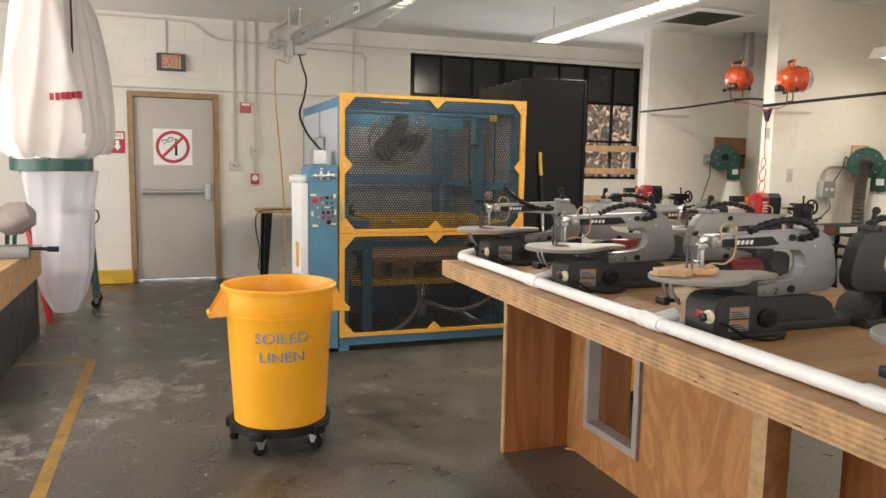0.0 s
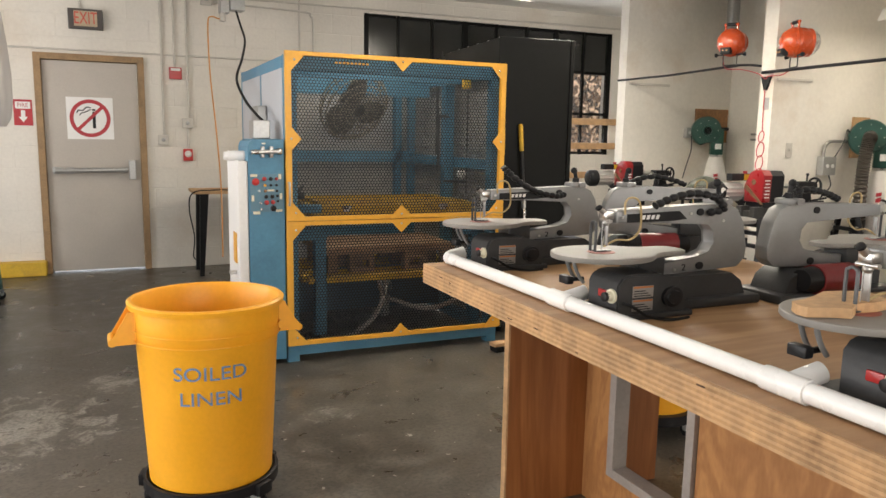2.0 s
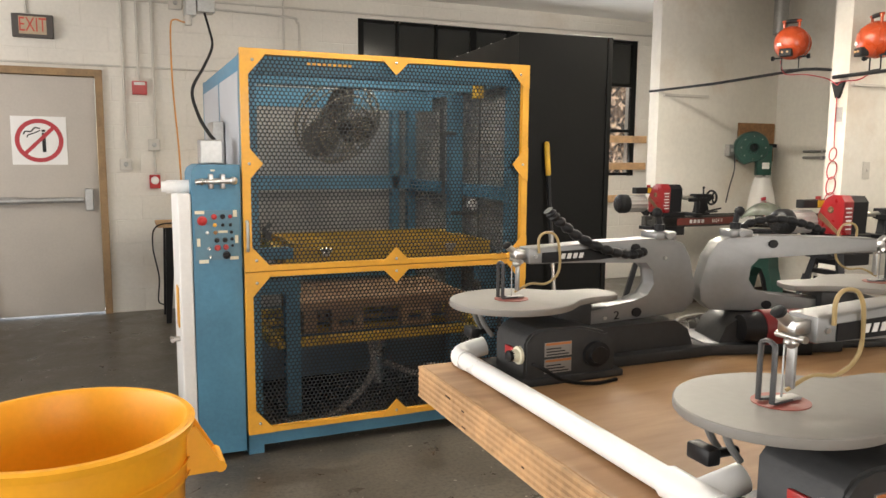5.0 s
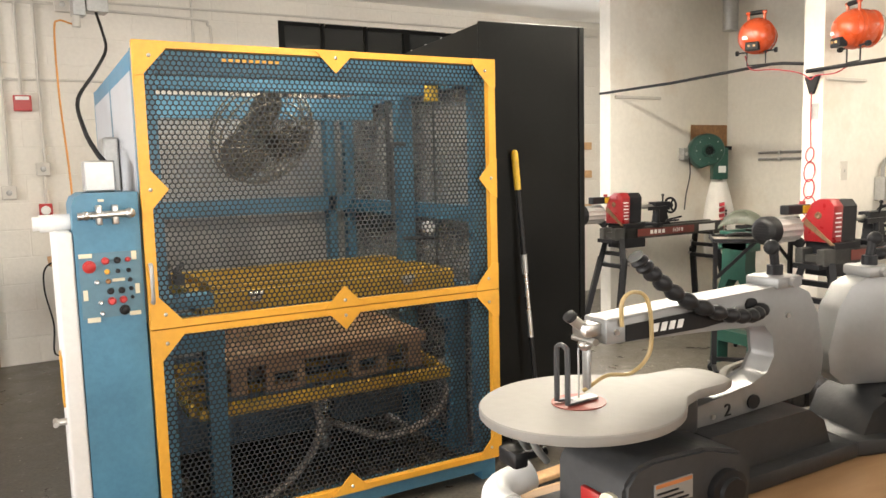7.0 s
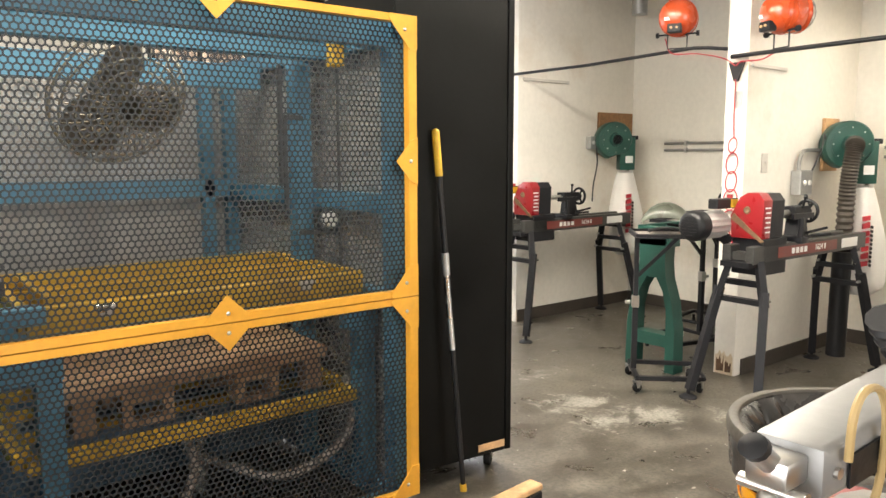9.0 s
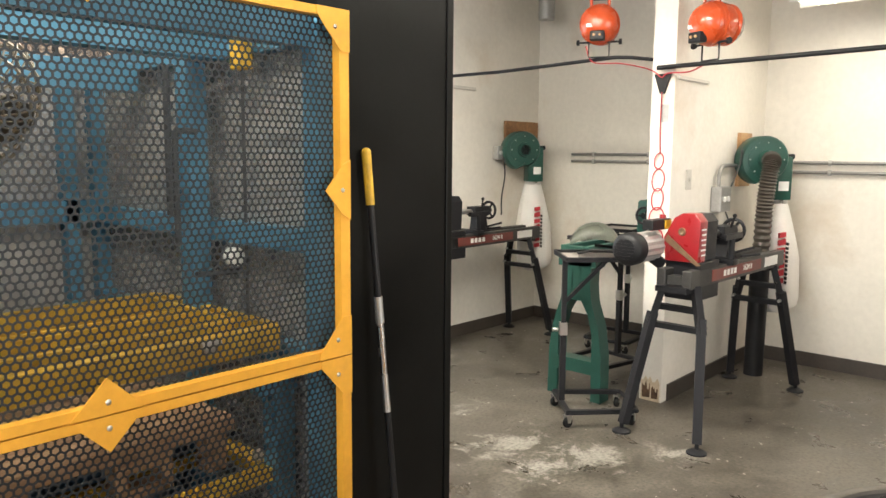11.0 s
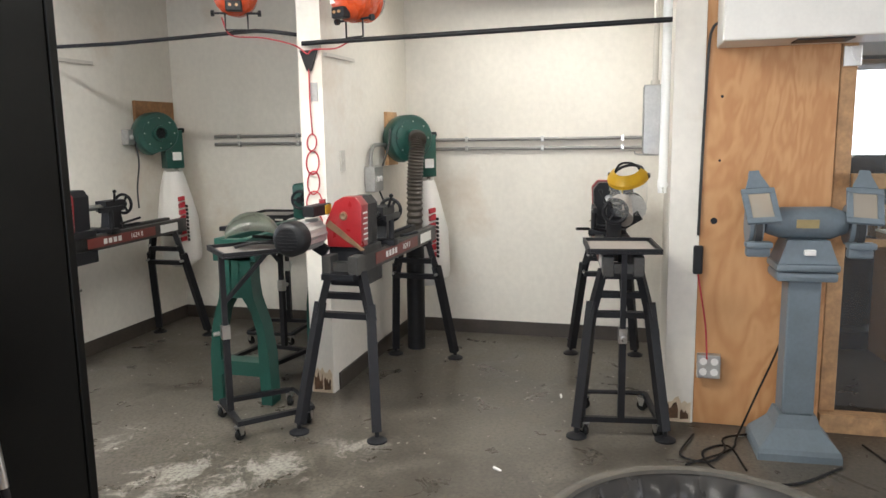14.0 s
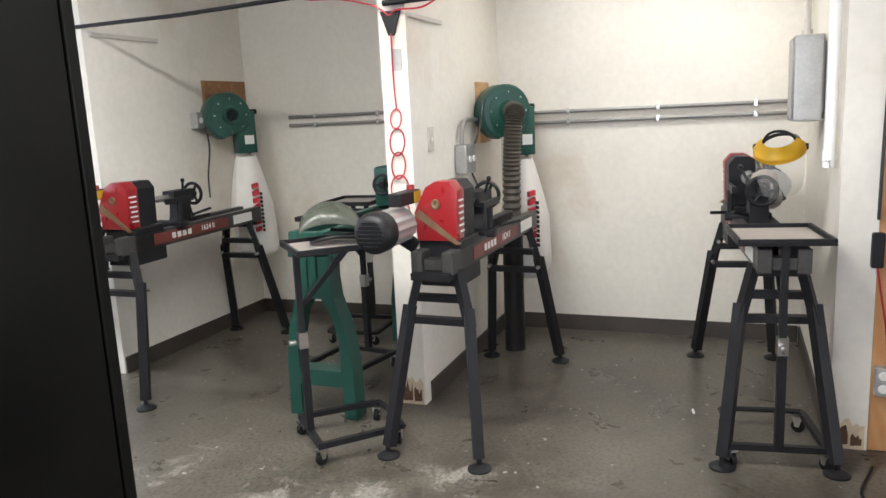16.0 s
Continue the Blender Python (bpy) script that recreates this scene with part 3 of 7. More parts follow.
# guard doors: frame bars with corner gussets, one sheet each
for zb, zt, name in ((0.872, 1.855, "upper_guard_door"), (0.112, 0.868, "lower_guard_door")):
    t, y, w, g = 0.03, YF, 0.034, 0.115
    bm = B(); box(bm, X0, y, zb, X0 + w, y + t, zt)
    d = part(name, bm, M_YEL, press, smooth=False)
    for a in ((X1 - w, zb, X1, zt), (X0 + w, zb, X1 - w, zb + w * 0.7), (X0 + w, zt - w * 0.7, X1 - w, zt)):
        bm = B(); box(bm, a[0], y, a[1], a[2], y + t, a[3])
        part("door_rail", bm, M_YEL, d, smooth=False)
    cx = (X0 + X1) / 2
    tri = []
    for sx, x in ((1, X0), (-1, X1)):
        tri.append([(x, zb), (x + sx * g, zb), (x + sx * g, zb + 0.018), (x + sx * 0.03, zb + g), (x, zb + g)])
        tri.append([(x, zt), (x + sx * g, zt), (x + sx * g, zt - 0.018), (x + sx * 0.03, zt - g), (x, zt - g)])
    tri.append([(cx - 0.085, zt), (cx + 0.085, zt), (cx, zt - 0.085)])
    tri.append([(cx - 0.085, zb), (cx + 0.085, zb), (cx, zb + 0.085)])
    if zt > 1:
        for sx, x in ((1, X0), (-1, X1)):
            tri.append([(x, 1.355 - 0.085), (x + sx * 0.03, 1.355 - 0.07), (x + sx * 0.09, 1.355), (x + sx * 0.03, 1.355 + 0.07), (x, 1.355 + 0.085)])
    for pts in tri:
        bm = B()
        plate(bm, pts, 0.004, pose(0, y - 0.0045, 0))
        gp = part("gusset", bm, M_YEL, d, smooth=False)
        ax = sum(p[0] for p in pts) / len(pts)
        az = sum(p[1] for p in pts) / len(pts)
        bm = B()
        ball(bm, (ax, y - 0.005, az), 0.007, 0.004, 0.007, 10)
        part("bolt", bm, M_STEEL, d)
    perf_part(d, X0 + 0.02, X1 - 0.035, zb + 0.01, zt - 0.02, 0.0195, 0.0166, M_PERF, pose(0, y + 0.031, 0))
bm = B()
tube(bm, [(X0 + 0.012, YF - 0.004, 0.97), (X0 + 0.012, YF - 0.03, 0.98), (X0 + 0.012, YF - 0.03, 1.09), (X0 + 0.012, YF - 0.004, 1.10)], 0.007, 8, 3)
part("door_handle", bm, M_GALV, press)
# cooling fan
fm = pose(2.02, 6.27, 1.585, -60, 0, 15) @ Matrix.Scale(1.1, 4)
fan = part("fan_motor", B(), M_FAN, press)
bm = bmesh.new(); turned(bm, [(0.02, -0.02), (0.055, 0.0), (0.06, 0.10), (0.03, 0.13)], 18, fm)
fan.data = finish(bm, "fan_motor", M_FAN, True)
for k in range(3):
    bm = B()
    pm = fm @ pose(0, 0, -0.02, 0, 0, 120 * k + 15)
    edge = [(0.122 + 0.10 * math.cos(2 * math.pi * q / 28), 0.094 * math.sin(2 * math.pi * q / 28)) for q in range(28)]
    skin(bm, [[pm @ Vector((x, y, y * 0.32 + dz)) for x, y in edge] for dz in (-0.0015, 0.0015)])
    part("fan_blade", bm, M_FAN, fan)
bm = B()
for r, z in ((0.06, -0.07), (0.10, -0.075), (0.14, -0.075), (0.18, -0.065), (0.22, -0.04), (0.235, 0.0), (0.22, 0.05)):
    tube(bm, [fm @ Vector((r * math.cos(a * math.pi / 16), r * math.sin(a * math.pi / 16), z)) for a in range(33)], 0.0050, 5, 1)
for a in range(36):
    c, s = math.cos(a * math.pi / 18), math.sin(a * math.pi / 18)
    tube(bm, [fm @ Vector((r * c, r * s, z)) for r, z in ((0.04, -0.07), (0.14, -0.076), (0.215, -0.045), (0.235, 0.0), (0.2, 0.06))], 0.0030, 4, 2)
part("fan_guard", bm, M_FANG, fan)
bm = B(); bar(bm, fm @ Vector((0, 0, 0.1)), (2.06, 6.565, 1.70), 0.04, 0.03)
part("fan_bracket", bm, M_DGREY, fan)
# platen frame, carriage and pallet


def rails(z, x0, x1, y0, y1, w, h, name, material, extra=0):
    bm = B()
    for a in ((x0, y0, x1, y0), (x0, y1, x1, y1)):
        bar(bm, (a[0], a[1], z), (a[2], a[3], z), w, h)
    for x in (x0, x1):
        bar(bm, (x, y0 + w / 2, z), (x, y1 - w / 2, z), w, h)
    for k in range(extra):
        yy = y0 + (y1 - y0) * (k + 1) / (extra + 1)
        bar(bm, (x0 + w / 2, yy, z), (x1 - w / 2, yy, z), w * 0.7, h * 0.8)
    return part(name, bm, material, press, smooth=False)


rails(0.905, 1.57, 2.69, 5.68, 6.42, 0.035, 0.075, "platen_frame", M_TRAYY, 1)
rails(0.93, 1.65, 2.61, 5.79, 6.33, 0.022, 0.045, "inner_frame", M_TRAYY, 1)
rails(0.455, 1.55, 2.70, 5.74, 6.5, 0.06, 0.04, "lift_frame", M_TRAYY, 2)
for x in (1.78, 2.45):
    bm = B()
    box(bm, x - 0.02, 5.645, 0.90, x + 0.02, 5.662, 0.935, 0.004)
    rod(bm, (x - 0.03, 5.65, 0.93), (x + 0.03, 5.65, 0.93), 0.010)
    part("clamp", bm, M_STEEL, press)
for k in range(5):
    bm = B(); box(bm, 1.67, 5.80 + k * 0.125, 0.601, 2.61, 5.922 + k * 0.125, 0.645, 0.002)
    part("pallet_plank", bm, M_PALLET, press, smooth=False)
for x, w in ((1.70, 0.07), (1.85, 0.17), (2.24, 0.17), (2.52, 0.07)):
    for y in (5.815, 6.08, 6.33):
        bm = B()
        if w > 0.1:
            for x0, x1, z0, z1 in ((x, x + 0.035, 0.476, 0.6), (x + w - 0.035, x + w, 0.476, 0.6), (x + 0.035, x + w - 0.035, 0.555, 0.6), (x + 0.035, x + w - 0.035, 0.476, 0.505)):
                box(bm, x0, y, z0, x1, y + 0.07, z1)
        else:
            box(bm, x, y, 0.476, x + w, y + 0.07, 0.6, 0.004)
        part("pallet_block", bm, M_PALLET, press, smooth=False)
bm = B(); rod(bm, (2.16, 6.0, 0.12), (2.16, 6.0, 0.415), 0.035); rod(bm, (2.16, 6.0, 0.3), (2.16, 6.0, 0.36), 0.05)
part("lift_column", bm, M_STEEL, press)
for pts in (((2.08, 5.9, 0.40), (2.07, 5.8, 0.27), (1.95, 5.72, 0.15), (1.75, 5.68, 0.06), (1.6, 5.8, 0.03)), ((2.70, 5.82, 0.50), (2.69, 5.75, 0.38), (2.58, 5.7, 0.27), (2.35, 5.7, 0.22), (2.17, 5.95, 0.25))):
    bm = B(); tube(bm, pts, 0.017, 8)
    part("hydraulic_hose", bm, M_GREYWOOD, press)
bm = B()
tube(bm, [(2.58, 6.05, 1.16), (2.58, 6.05, 1.49), (2.60, 6.05, 1.525), (2.66, 6.06, 1.525)], 0.011, 8, 4)
tube(bm, [(2.735, 5.9, 0.9), (2.735, 5.9, 1.74)], 0.006, 8, 2)
rod(bm, (2.60, 5.98, 1.07), (2.76, 5.98, 1.065), 0.010)
rod(bm, (2.615, 6.16, 1.25), (2.615, 6.16, 1.74), 0.012)
part("pipe", bm, M_DGREY, press)
bm = B(); turned(bm, [(0.005, -0.02), (0.03, -0.018), (0.032, 0.012), (0.028, 0.02)], 18, pose(2.72, 5.95, 1.12, 90))
part("pressure_gauge", bm, M_WHITEP, press)
bm = B(); box(bm, 2.665, 5.80, 1.71, 2.71, 5.86, 1.80, 0.005)
part("valve_block", bm, M_TRAYY, press, smooth=False)
bm = B()
for x in (1.45, 1.50):
    box(bm, x, 5.75, 0.975, x + 0.035, 5.83, 1.02, 0.006)
    rod(bm, (x, 5.77, 1.03), (x + 0.04, 5.83, 1.05), 0.010)
part("cylinder_fitting", bm, M_DGREY, press)
bm = B()
for k in range(9):
    box(bm, 1.66 + k * 0.024, YF + 0.018, 1.798, 1.674 + k * 0.024, YF + 0.0245, 1.808)
part("warning_strip", bm, M_YEL, press, "faded yellow lettering bars", smooth=False)
# control cabinet on the side
cc = part("control_cabinet", B(), M_BLUE, press)
bm = bmesh.new()
plate(bm, [(1.145, 0.03), (1.352, 0.03), (1.352, 1.35), (1.18, 1.35), (1.155, 1.335), (1.145, 1.31)], 0.34, pose(0, 5.49, 0))
cc.data = finish(bm, "control_cabinet", M_BLUE)
bm = B(); box(bm, 1.155, 5.482, 0.93, 1.343, 5.4885, 1.15, 0.0)
part("switch_plate", bm, M_PANELG, cc, smooth=False)
bm = B(); box(bm, 1.085, 5.49, 0.02, 1.1425, 5.90, 1.225, 0.008)
wd = part("cabinet_door", bm, M_WHITEP, cc, "white painted side door", smooth=False)
bm = B(); box(bm, 1.078, 5.56, 0.62, 1.084, 5.66, 0.80); part("warning_sticker", bm, M_YEL, wd, smooth=False)
bm = B(); rod(bm, (1.085, 5.60, 0.56), (1.05, 5.60, 0.56), 0.012); rod(bm, (1.05, 5.57, 0.56), (1.05, 5.63, 0.56), 0.009)
part("door_latch", bm, M_STEEL, wd)
for x, z, r, mt in ((1.185, 1.105, 0.017, M_RED), (1.235, 1.122, 0.010, M_RED), (1.272, 1.122, 0.009, M_DPLAST), (1.305, 1.122, 0.007, M_RED), (1.238, 1.085, 0.007, M_YEL), (1.272, 1.085, 0.006, M_DPLAST), (1.305, 1.085, 0.006, M_DPLAST),
                    (1.205, 1.052, 0.006, M_STEEL), (1.24, 1.052, 0.007, M_PLYDARK), (1.308, 1.052, 0.006, M_DPLAST), (1.245, 1.018, 0.009, M_DPLAST), (1.280, 1.018, 0.009, M_DPLAST), (1.31, 1.022, 0.006, M_DPLAST),
                    (1.212, 0.982, 0.006, M_STEEL), (1.247, 0.984, 0.011, M_RED), (1.283, 0.986, 0.010, M_RED), (1.312, 0.992, 0.005, M_DPLAST), (1.215, 0.945, 0.006, M_STEEL), (1.285, 0.950, 0.014, M_DPLAST)):
    bm = B(); turned(bm, [(r * 1.25, 0), (r * 1.25, 0.004), (r, 0.005), (r, 0.015), (r * 0.7, 0.018)], 14, pose(x, 5.482, z, 90))
    part("push_button", bm, mt, cc)
for x, z, w, h in ((1.175, 1.142, 0.04, 0.014), (1.325, 1.135, 0.016, 0.03), (1.272, 1.055, 0.04, 0.01), (1.168, 1.01, 0.014, 0.035), (1.33, 1.02, 0.014, 0.035), (1.188, 0.925, 0.04, 0.016), (1.318, 0.936, 0.036, 0.014), (1.235, 1.325, 0.018, 0.008)):
    bm = B(); box(bm, x - w / 2, 5.4795, z - h / 2, x + w / 2, 5.482 if z < 1.3 else 5.489, z + h / 2)
    part("tape_label", bm, M_LABEL, cc, smooth=False)
bm = B()
rod(bm, (1.16, 5.46, 1.275), (1.32, 5.46, 1.28), 0.013)
for x in (1.225, 1.275):
    box(bm, x - 0.01, 5.452, 1.245, x + 0.01, 5.489, 1.31, 0.004)
ball(bm, (1.32, 5.46, 1.28), 0.018); ball(bm, (1.185, 5.46, 1.276), 0.016)
part("air_valve", bm, M_STEEL, cc)
bm = B(); rod(bm, (1.05, 5.62, 1.25), (1.15, 5.62, 1.25), 0.03, seg=16); rod(bm, (1.03, 5.62, 1.25), (1.05, 5.62, 1.25), 0.024)
part("air_filter", bm, M_WHITEP, cc)
bm = B(); box(bm, 1.30, 6.02, 1.33, 1.358, 6.26, 1.56, 0.008)
part("switch_box", bm, M_GALV, press, "grey metal switch box", smooth=False)
bm = B(); box(bm, 1.20, 5.62, 1.352, 1.30, 5.76, 1.46, 0.006)
part("disconnect_box", bm, M_GALV, press, smooth=False)

# ---------------------------------------------------------------- tall black cabinet
cab = thing("black_cabinet", "tall plain black sheet-steel cabinet on castors", "cabinet", pose(3.412, 5.612, 0, 0, 0, -5) @ Matrix.Translation((-3.412, -5.612, 0)))
bm = B()
box(bm, 2.85, 5.622, 0.10, 3.402, 6.75, 2.05, 0.004)
part("body", bm, M_BLACK, cab, smooth=False)
bm = B()
box(bm, 3.382, 5.607, 0.085, 3.412, 5.6215, 2.056, 0.004)
part("door_edge", bm, M_BLACK, cab, smooth=False)
bm = B(); box(bm, 2.845, 5.610, 0.085, 3.378, 5.6215, 2.056, 0.003)
part("front_panel", bm, M_BLACK, cab, smooth=False)
bm = B()
for k in range(9):
    ball(bm, (2.86 if k < 6 else 2.86 + (k - 5) * 0.15, 5.65 + min(k, 5) * 0.2, 2.051), 0.006, seg=8)
part("rivets", bm, M_STEEL, cab)
bm = B(); box(bm, 3.235, 5.605, 0.105, 3.375, 5.6095, 0.135)
part("tape_strip", bm, M_PLYEDGE, cab, smooth=False)
for x in (2.92, 3.34):
    for y in (5.68, 6.68):
        castor(cab, x, y, 0.0995, 0.035, 40)
pole = thing("broom", "black broom pole with yellow grip leaning on cabinet", "broom")
a, b = Vector((3.075, 5.53, 0.012)), Vector((3.006, 5.624, 1.485))
bm = B(); rod(bm, a, a.lerp(b, 0.62), 0.011); rod(bm, a.lerp(b, 0.66), a.lerp(b, 0.87), 0.0115)
part("pole", bm, M_DPLAST, pole)
bm = B(); rod(bm, a.lerp(b, 0.605), a.lerp(b, 0.665), 0.0145)
part("collar", bm, M_GALV, pole)
bm = B(); rod(bm, a.lerp(b, 0.40), a.lerp(b, 0.605), 0.0118)
part("bright_sleeve", bm, M_STEEL, pole)
bm = B(); rod(bm, a.lerp(b, 0.87), a.lerp(b, 0.985), 0.015, 0.016); ball(bm, a.lerp(b, 0.985), 0.016)
part("grip", bm, M_TRAYY, pole)
bm = B(); rod(bm, a, a + Vector((-0.001, 0.004, 0.03)), 0.014)
part("tip", bm, M_TRAYY, pole)
brush = thing("push_broom_head", "black bristle push broom head with wooden block on floor", "broom", pose(2.97, 5.30, 0, 0, 0, 6))
bm = B(); box(bm, -0.33, -0.035, 0.035, 0.33, 0.035, 0.062, 0.008)
part("block", bm, M_PLYEDGE, brush, smooth=False)
bm = B(); box(bm, -0.32, -0.04, 0.0, 0.32, 0.04, 0.0345, 0.006)
part("bristles", bm, M_RUBBER, brush, smooth=False)

# ---------------------------------------------------------------- workbench
site(0.065, 0.045, -0.018)
TZ = 0.93
BX0, BX1, BY0, BY1 = 1.42, 2.69, -1.6, 3.60
bench = thing("workbench", "long plywood workbench with laminated edge and stained panels", "workbench")
bm = B(); box(bm, BX0 + 0.004, BY0, TZ - 0.072, BX1, BY1 - 0.004, TZ, 0.002)
top = part("worktop", bm, M_BENCH, bench, smooth=False)
for k in range(11):
    mt = M_PLYMID if k % 2 else M_PLYEDGE
    z1 = TZ - 0.001 - k * 0.0065
    bm = B()
    o = 0.001 * (k % 2)
    box(bm, BX0 - 0.004 + o, BY0, z1 - 0.0064, BX0 + 0.003, BY1, z1)
    box(bm, BX0 + 0.004, BY1 - 0.0035, z1 - 0.0064, BX1, BY1 + 0.002 - o, z1)
    part("edge_ply", bm, mt, top, smooth=False)
for k in range(26):
    y, w = random.uniform(-1.2, 3.5), random.uniform(0.006, 0.028)
    z = TZ - 0.0042 - 0.0065 * random.randrange(1, 10)
    bm = B(); box(bm, BX0 - 0.0046, y, z - 0.0016, BX0 - 0.0036, y + w, z + 0.0014)
    part("ply_void", bm, M_PLYVOID, top, "dark void in the ply edge", smooth=False)
bm = B(); box(bm, 1.66, 3.35, 0.0185, 2.36, 3.378, TZ - 0.0725, 0.001)
part("end_panel", bm, M_LEG, bench, "orange-stained plywood end panel", smooth=False)
bm = B(); box(bm, 1.652, 3.349, 0.018, 1.659, 3.379, TZ - 0.0725)
part("panel_edge", bm, M_PLYEDGE, bench, smooth=False)
bm = B()
plate(bm, [(2.06, 0), (3.349, 0), (3.349, 0.857), (2.97, 0.857), (2.97, 0.80), (3.19, 0.80), (3.19, 0.17), (2.75, 0.17), (2.75, 0.80), (2.9699, 0.80), (2.9699, 0.857), (2.06, 0.857)], 0.02, pose(2.02, 0, 0, 0, 0, 90))
part("side_panel", bm, M_PANEL, bench, "stained plywood side panel with framed opening", smooth=False)
bm = B()
for a in ((2.755, 0.175, 2.79, 0.795), (3.15, 0.175, 3.185, 0.795), (2.79, 0.175, 3.15, 0.21), (2.79, 0.76, 3.15, 0.795)):
    box(bm, 1.985, a[0], a[1], 2.05, a[2], a[3], 0.002)
part("opening_frame", bm, M_GREYWOOD, bench, "grey painted timber opening frame", smooth=False)
bm = B(); box(bm, 1.93, 1.99, 0, 2.03, 2.055, TZ - 0.0725, 0.002)
part("stud", bm, M_PLYEDGE, bench, smooth=False)
bm = B(); box(bm, 2.25, -1.55, 0, 2.27, 1.985, TZ - 0.0725)
part("inner_panel", bm, M_LEG, bench, smooth=False)
bm = B(); box(bm, 1.75, -1.55, 0.08, 2.249, 1.985, 0.10)
part("shelf", bm, M_LEG, bench, smooth=False)
for y in (1.2, -1.5):
    bm = B(); box(bm, 1.72, y, 0, 2.249, y + 0.02, TZ - 0.0725); part("divider", bm, M_LEG, bench, smooth=False)
for y in (3.2, 1.5, -1.5):
    bm = B(); box(bm, 2.60, y, 0, 2.68, y + 0.08, TZ - 0.0725, 0.003); part("leg", bm, M_PLYEDGE, bench, smooth=False)

pipe = thing("dust_pipe", "white PVC dust pipe with tees clamped along the bench edge", "pipe")
bm = B(); tube(bm, [(1.50, -1.5, 0.953), (1.50, 3.52, 0.953)], 0.020, 16, 1)
tube(bm, [(1.50, 3.52, 0.953), (1.502, 3.556, 0.953), (1.525, 3.58, 0.957), (1.575, 3.58, 0.967)], 0.0225, 16, 4)
part("main_run", bm, M_PVC, pipe)
for y in (2.79, 2.02, 1.25, 0.48):
    bm = B(); tube(bm, [(1.50, y - 0.05, 0.953), (1.50, y + 0.05, 0.953)], 0.0245, 16, 1)
    tube(bm, [(1.505, y, 0.953), (1.575, y - 0.01, 0.972)], 0.0215, 16, 1)
    part("tee", bm, M_PVC, pipe)


# ---------------------------------------------------------------- scroll saws
def scroll_saw(m, body, label, hose_pts):
    s = thing("scroll_saw", label, "scroll saw", m, "scroll saws on the bench")
    # base castings
    bm = B()
    box(bm, 0.16, -0.10, 0.0, 0.54, 0.105, 0.035, 0.008)
    plate(bm, [(0.17, 0.03), (0.50, 0.03), (0.48, 0.085), (0.44, 0.115), (0.20, 0.115)], 0.15, pose(0, -0.07, 0))
    part("base", bm, M_DGREY, s)
    bm = B()
    plate(bm, [(-0.02, 0.0), (0.22, 0.0), (0.225, 0.10), (0.20, 0.125), (0.13, 0.148), (0.03, 0.152), (0.0, 0.145), (-0.02, 0.12)], 0.15, pose(0, -0.15, 0))
    bmesh.ops.bevel(bm, geom=bm.edges[:], offset=0.006, segments=2, affect="EDGES")
    box(bm, -0.03, -0.16, 0, 0.24, 0.06, 0.02, 0.004)
    hb = part("switch_housing", bm, M_DGREY, s, at=pose(-0.02, 0, 0))
    # things on the operator's face of the housing
    bm = B(); box(bm, -0.028, -0.105, 0.07, -0.0205, -0.065, 0.095, 0.002); part("switch", bm, M_RED, hb, "red rocker switch")
    bm = B(); turned(bm, [(0.024, 0), (0.024, 0.006), (0.017, 0.007), (0.015, 0.022), (0.0, 0.022)], 18, pose(-0.02, -0.125, 0.08, 0, -90), cap1=False)
    part("speed_dial", bm, M_LABEL, hb)
    bm = B(); turned(bm, [(0.016, 0), (0.015, 0.028), (0.009, 0.03)], 14, pose(-0.021, -0.125, 0.08, 0, -90)); part("speed_knob", bm, M_DPLAST, hb)
    for z in (0.03, 0.075):
        bm = B(); box(bm, 0.03, -0.1525, z, 0.10, -0.1502, z + 0.038); lb = part("warning_label", bm, M_LABELG, hb, smooth=False)
        bm = B(); box(bm, 0.032, -0.1535, z + 0.031, 0.098, -0.1526, z + 0.037); part("label_header", bm, M_WARN, lb, smooth=False)
        for k in range(3):
            bm = B(); box(bm, 0.034, -0.1535, z + 0.004 + k * 0.008, 0.092 - 0.01 * k, -0.1526, z + 0.007 + k * 0.008); part("print_line", bm, M_DPLAST, lb, smooth=False)
    bm = B(); turned(bm, [(0.034, 0), (0.034, 0.012), (0.024, 0.014), (0.022, 0.02), (0.008, 0.02)], 20, pose(0.165, -0.15, 0.07, 90)); part("motor_cap", bm, M_DPLAST, hb)
    bm = B(); tube(bm, [(0.0, -0.152, 0.06), (0.01, -0.18, 0.055), (0.06, -0.19, 0.02), (0.13, -0.20, 0.006), (0.20, -0.19, 0.005)], 0.005, 6); part("power_cord", bm, M_RUBBER, hb)
    # motor on the far side
    bm = B(); rod(bm, (0.24, 0.095, 0.085), (0.40, 0.095, 0.085), 0.055, seg=20)
    part("motor", bm, mat("crimson_motor_paint", (0.20, 0.016, 0.018), 0.4, vary=0.12, scale=9), s, "dark red motor")
    bm = B(); box(bm, 0.26, 0.055, 0.0, 0.36, 0.125, 0.045, 0.004); rod(bm, (0.40, 0.095, 0.085), (0.45, 0.095, 0.085), 0.05, 0.04, 18); rod(bm, (0.19, 0.095, 0.085), (0.24, 0.095, 0.085), 0.045, 0.054, 18)
    part("motor_foot", bm, M_DPLAST, s)
    # C-frame
    bm = B()
    up = [(0.03, 0.304), (0.03, 0.349), (0.20, 0.356), (0.40, 0.362), (0.455, 0.359), (0.49, 0.341), (0.515, 0.295), (0.535, 0.20), (0.53, 0.155), (0.50, 0.125),
          (0.18, 0.11), (0.18, 0.158), (0.34, 0.168), (0.385, 0.185), (0.405, 0.22), (0.40, 0.265), (0.375, 0.295), (0.22, 0.298)]
    plate(bm, up, 0.056, pose(0, -0.028, 0))
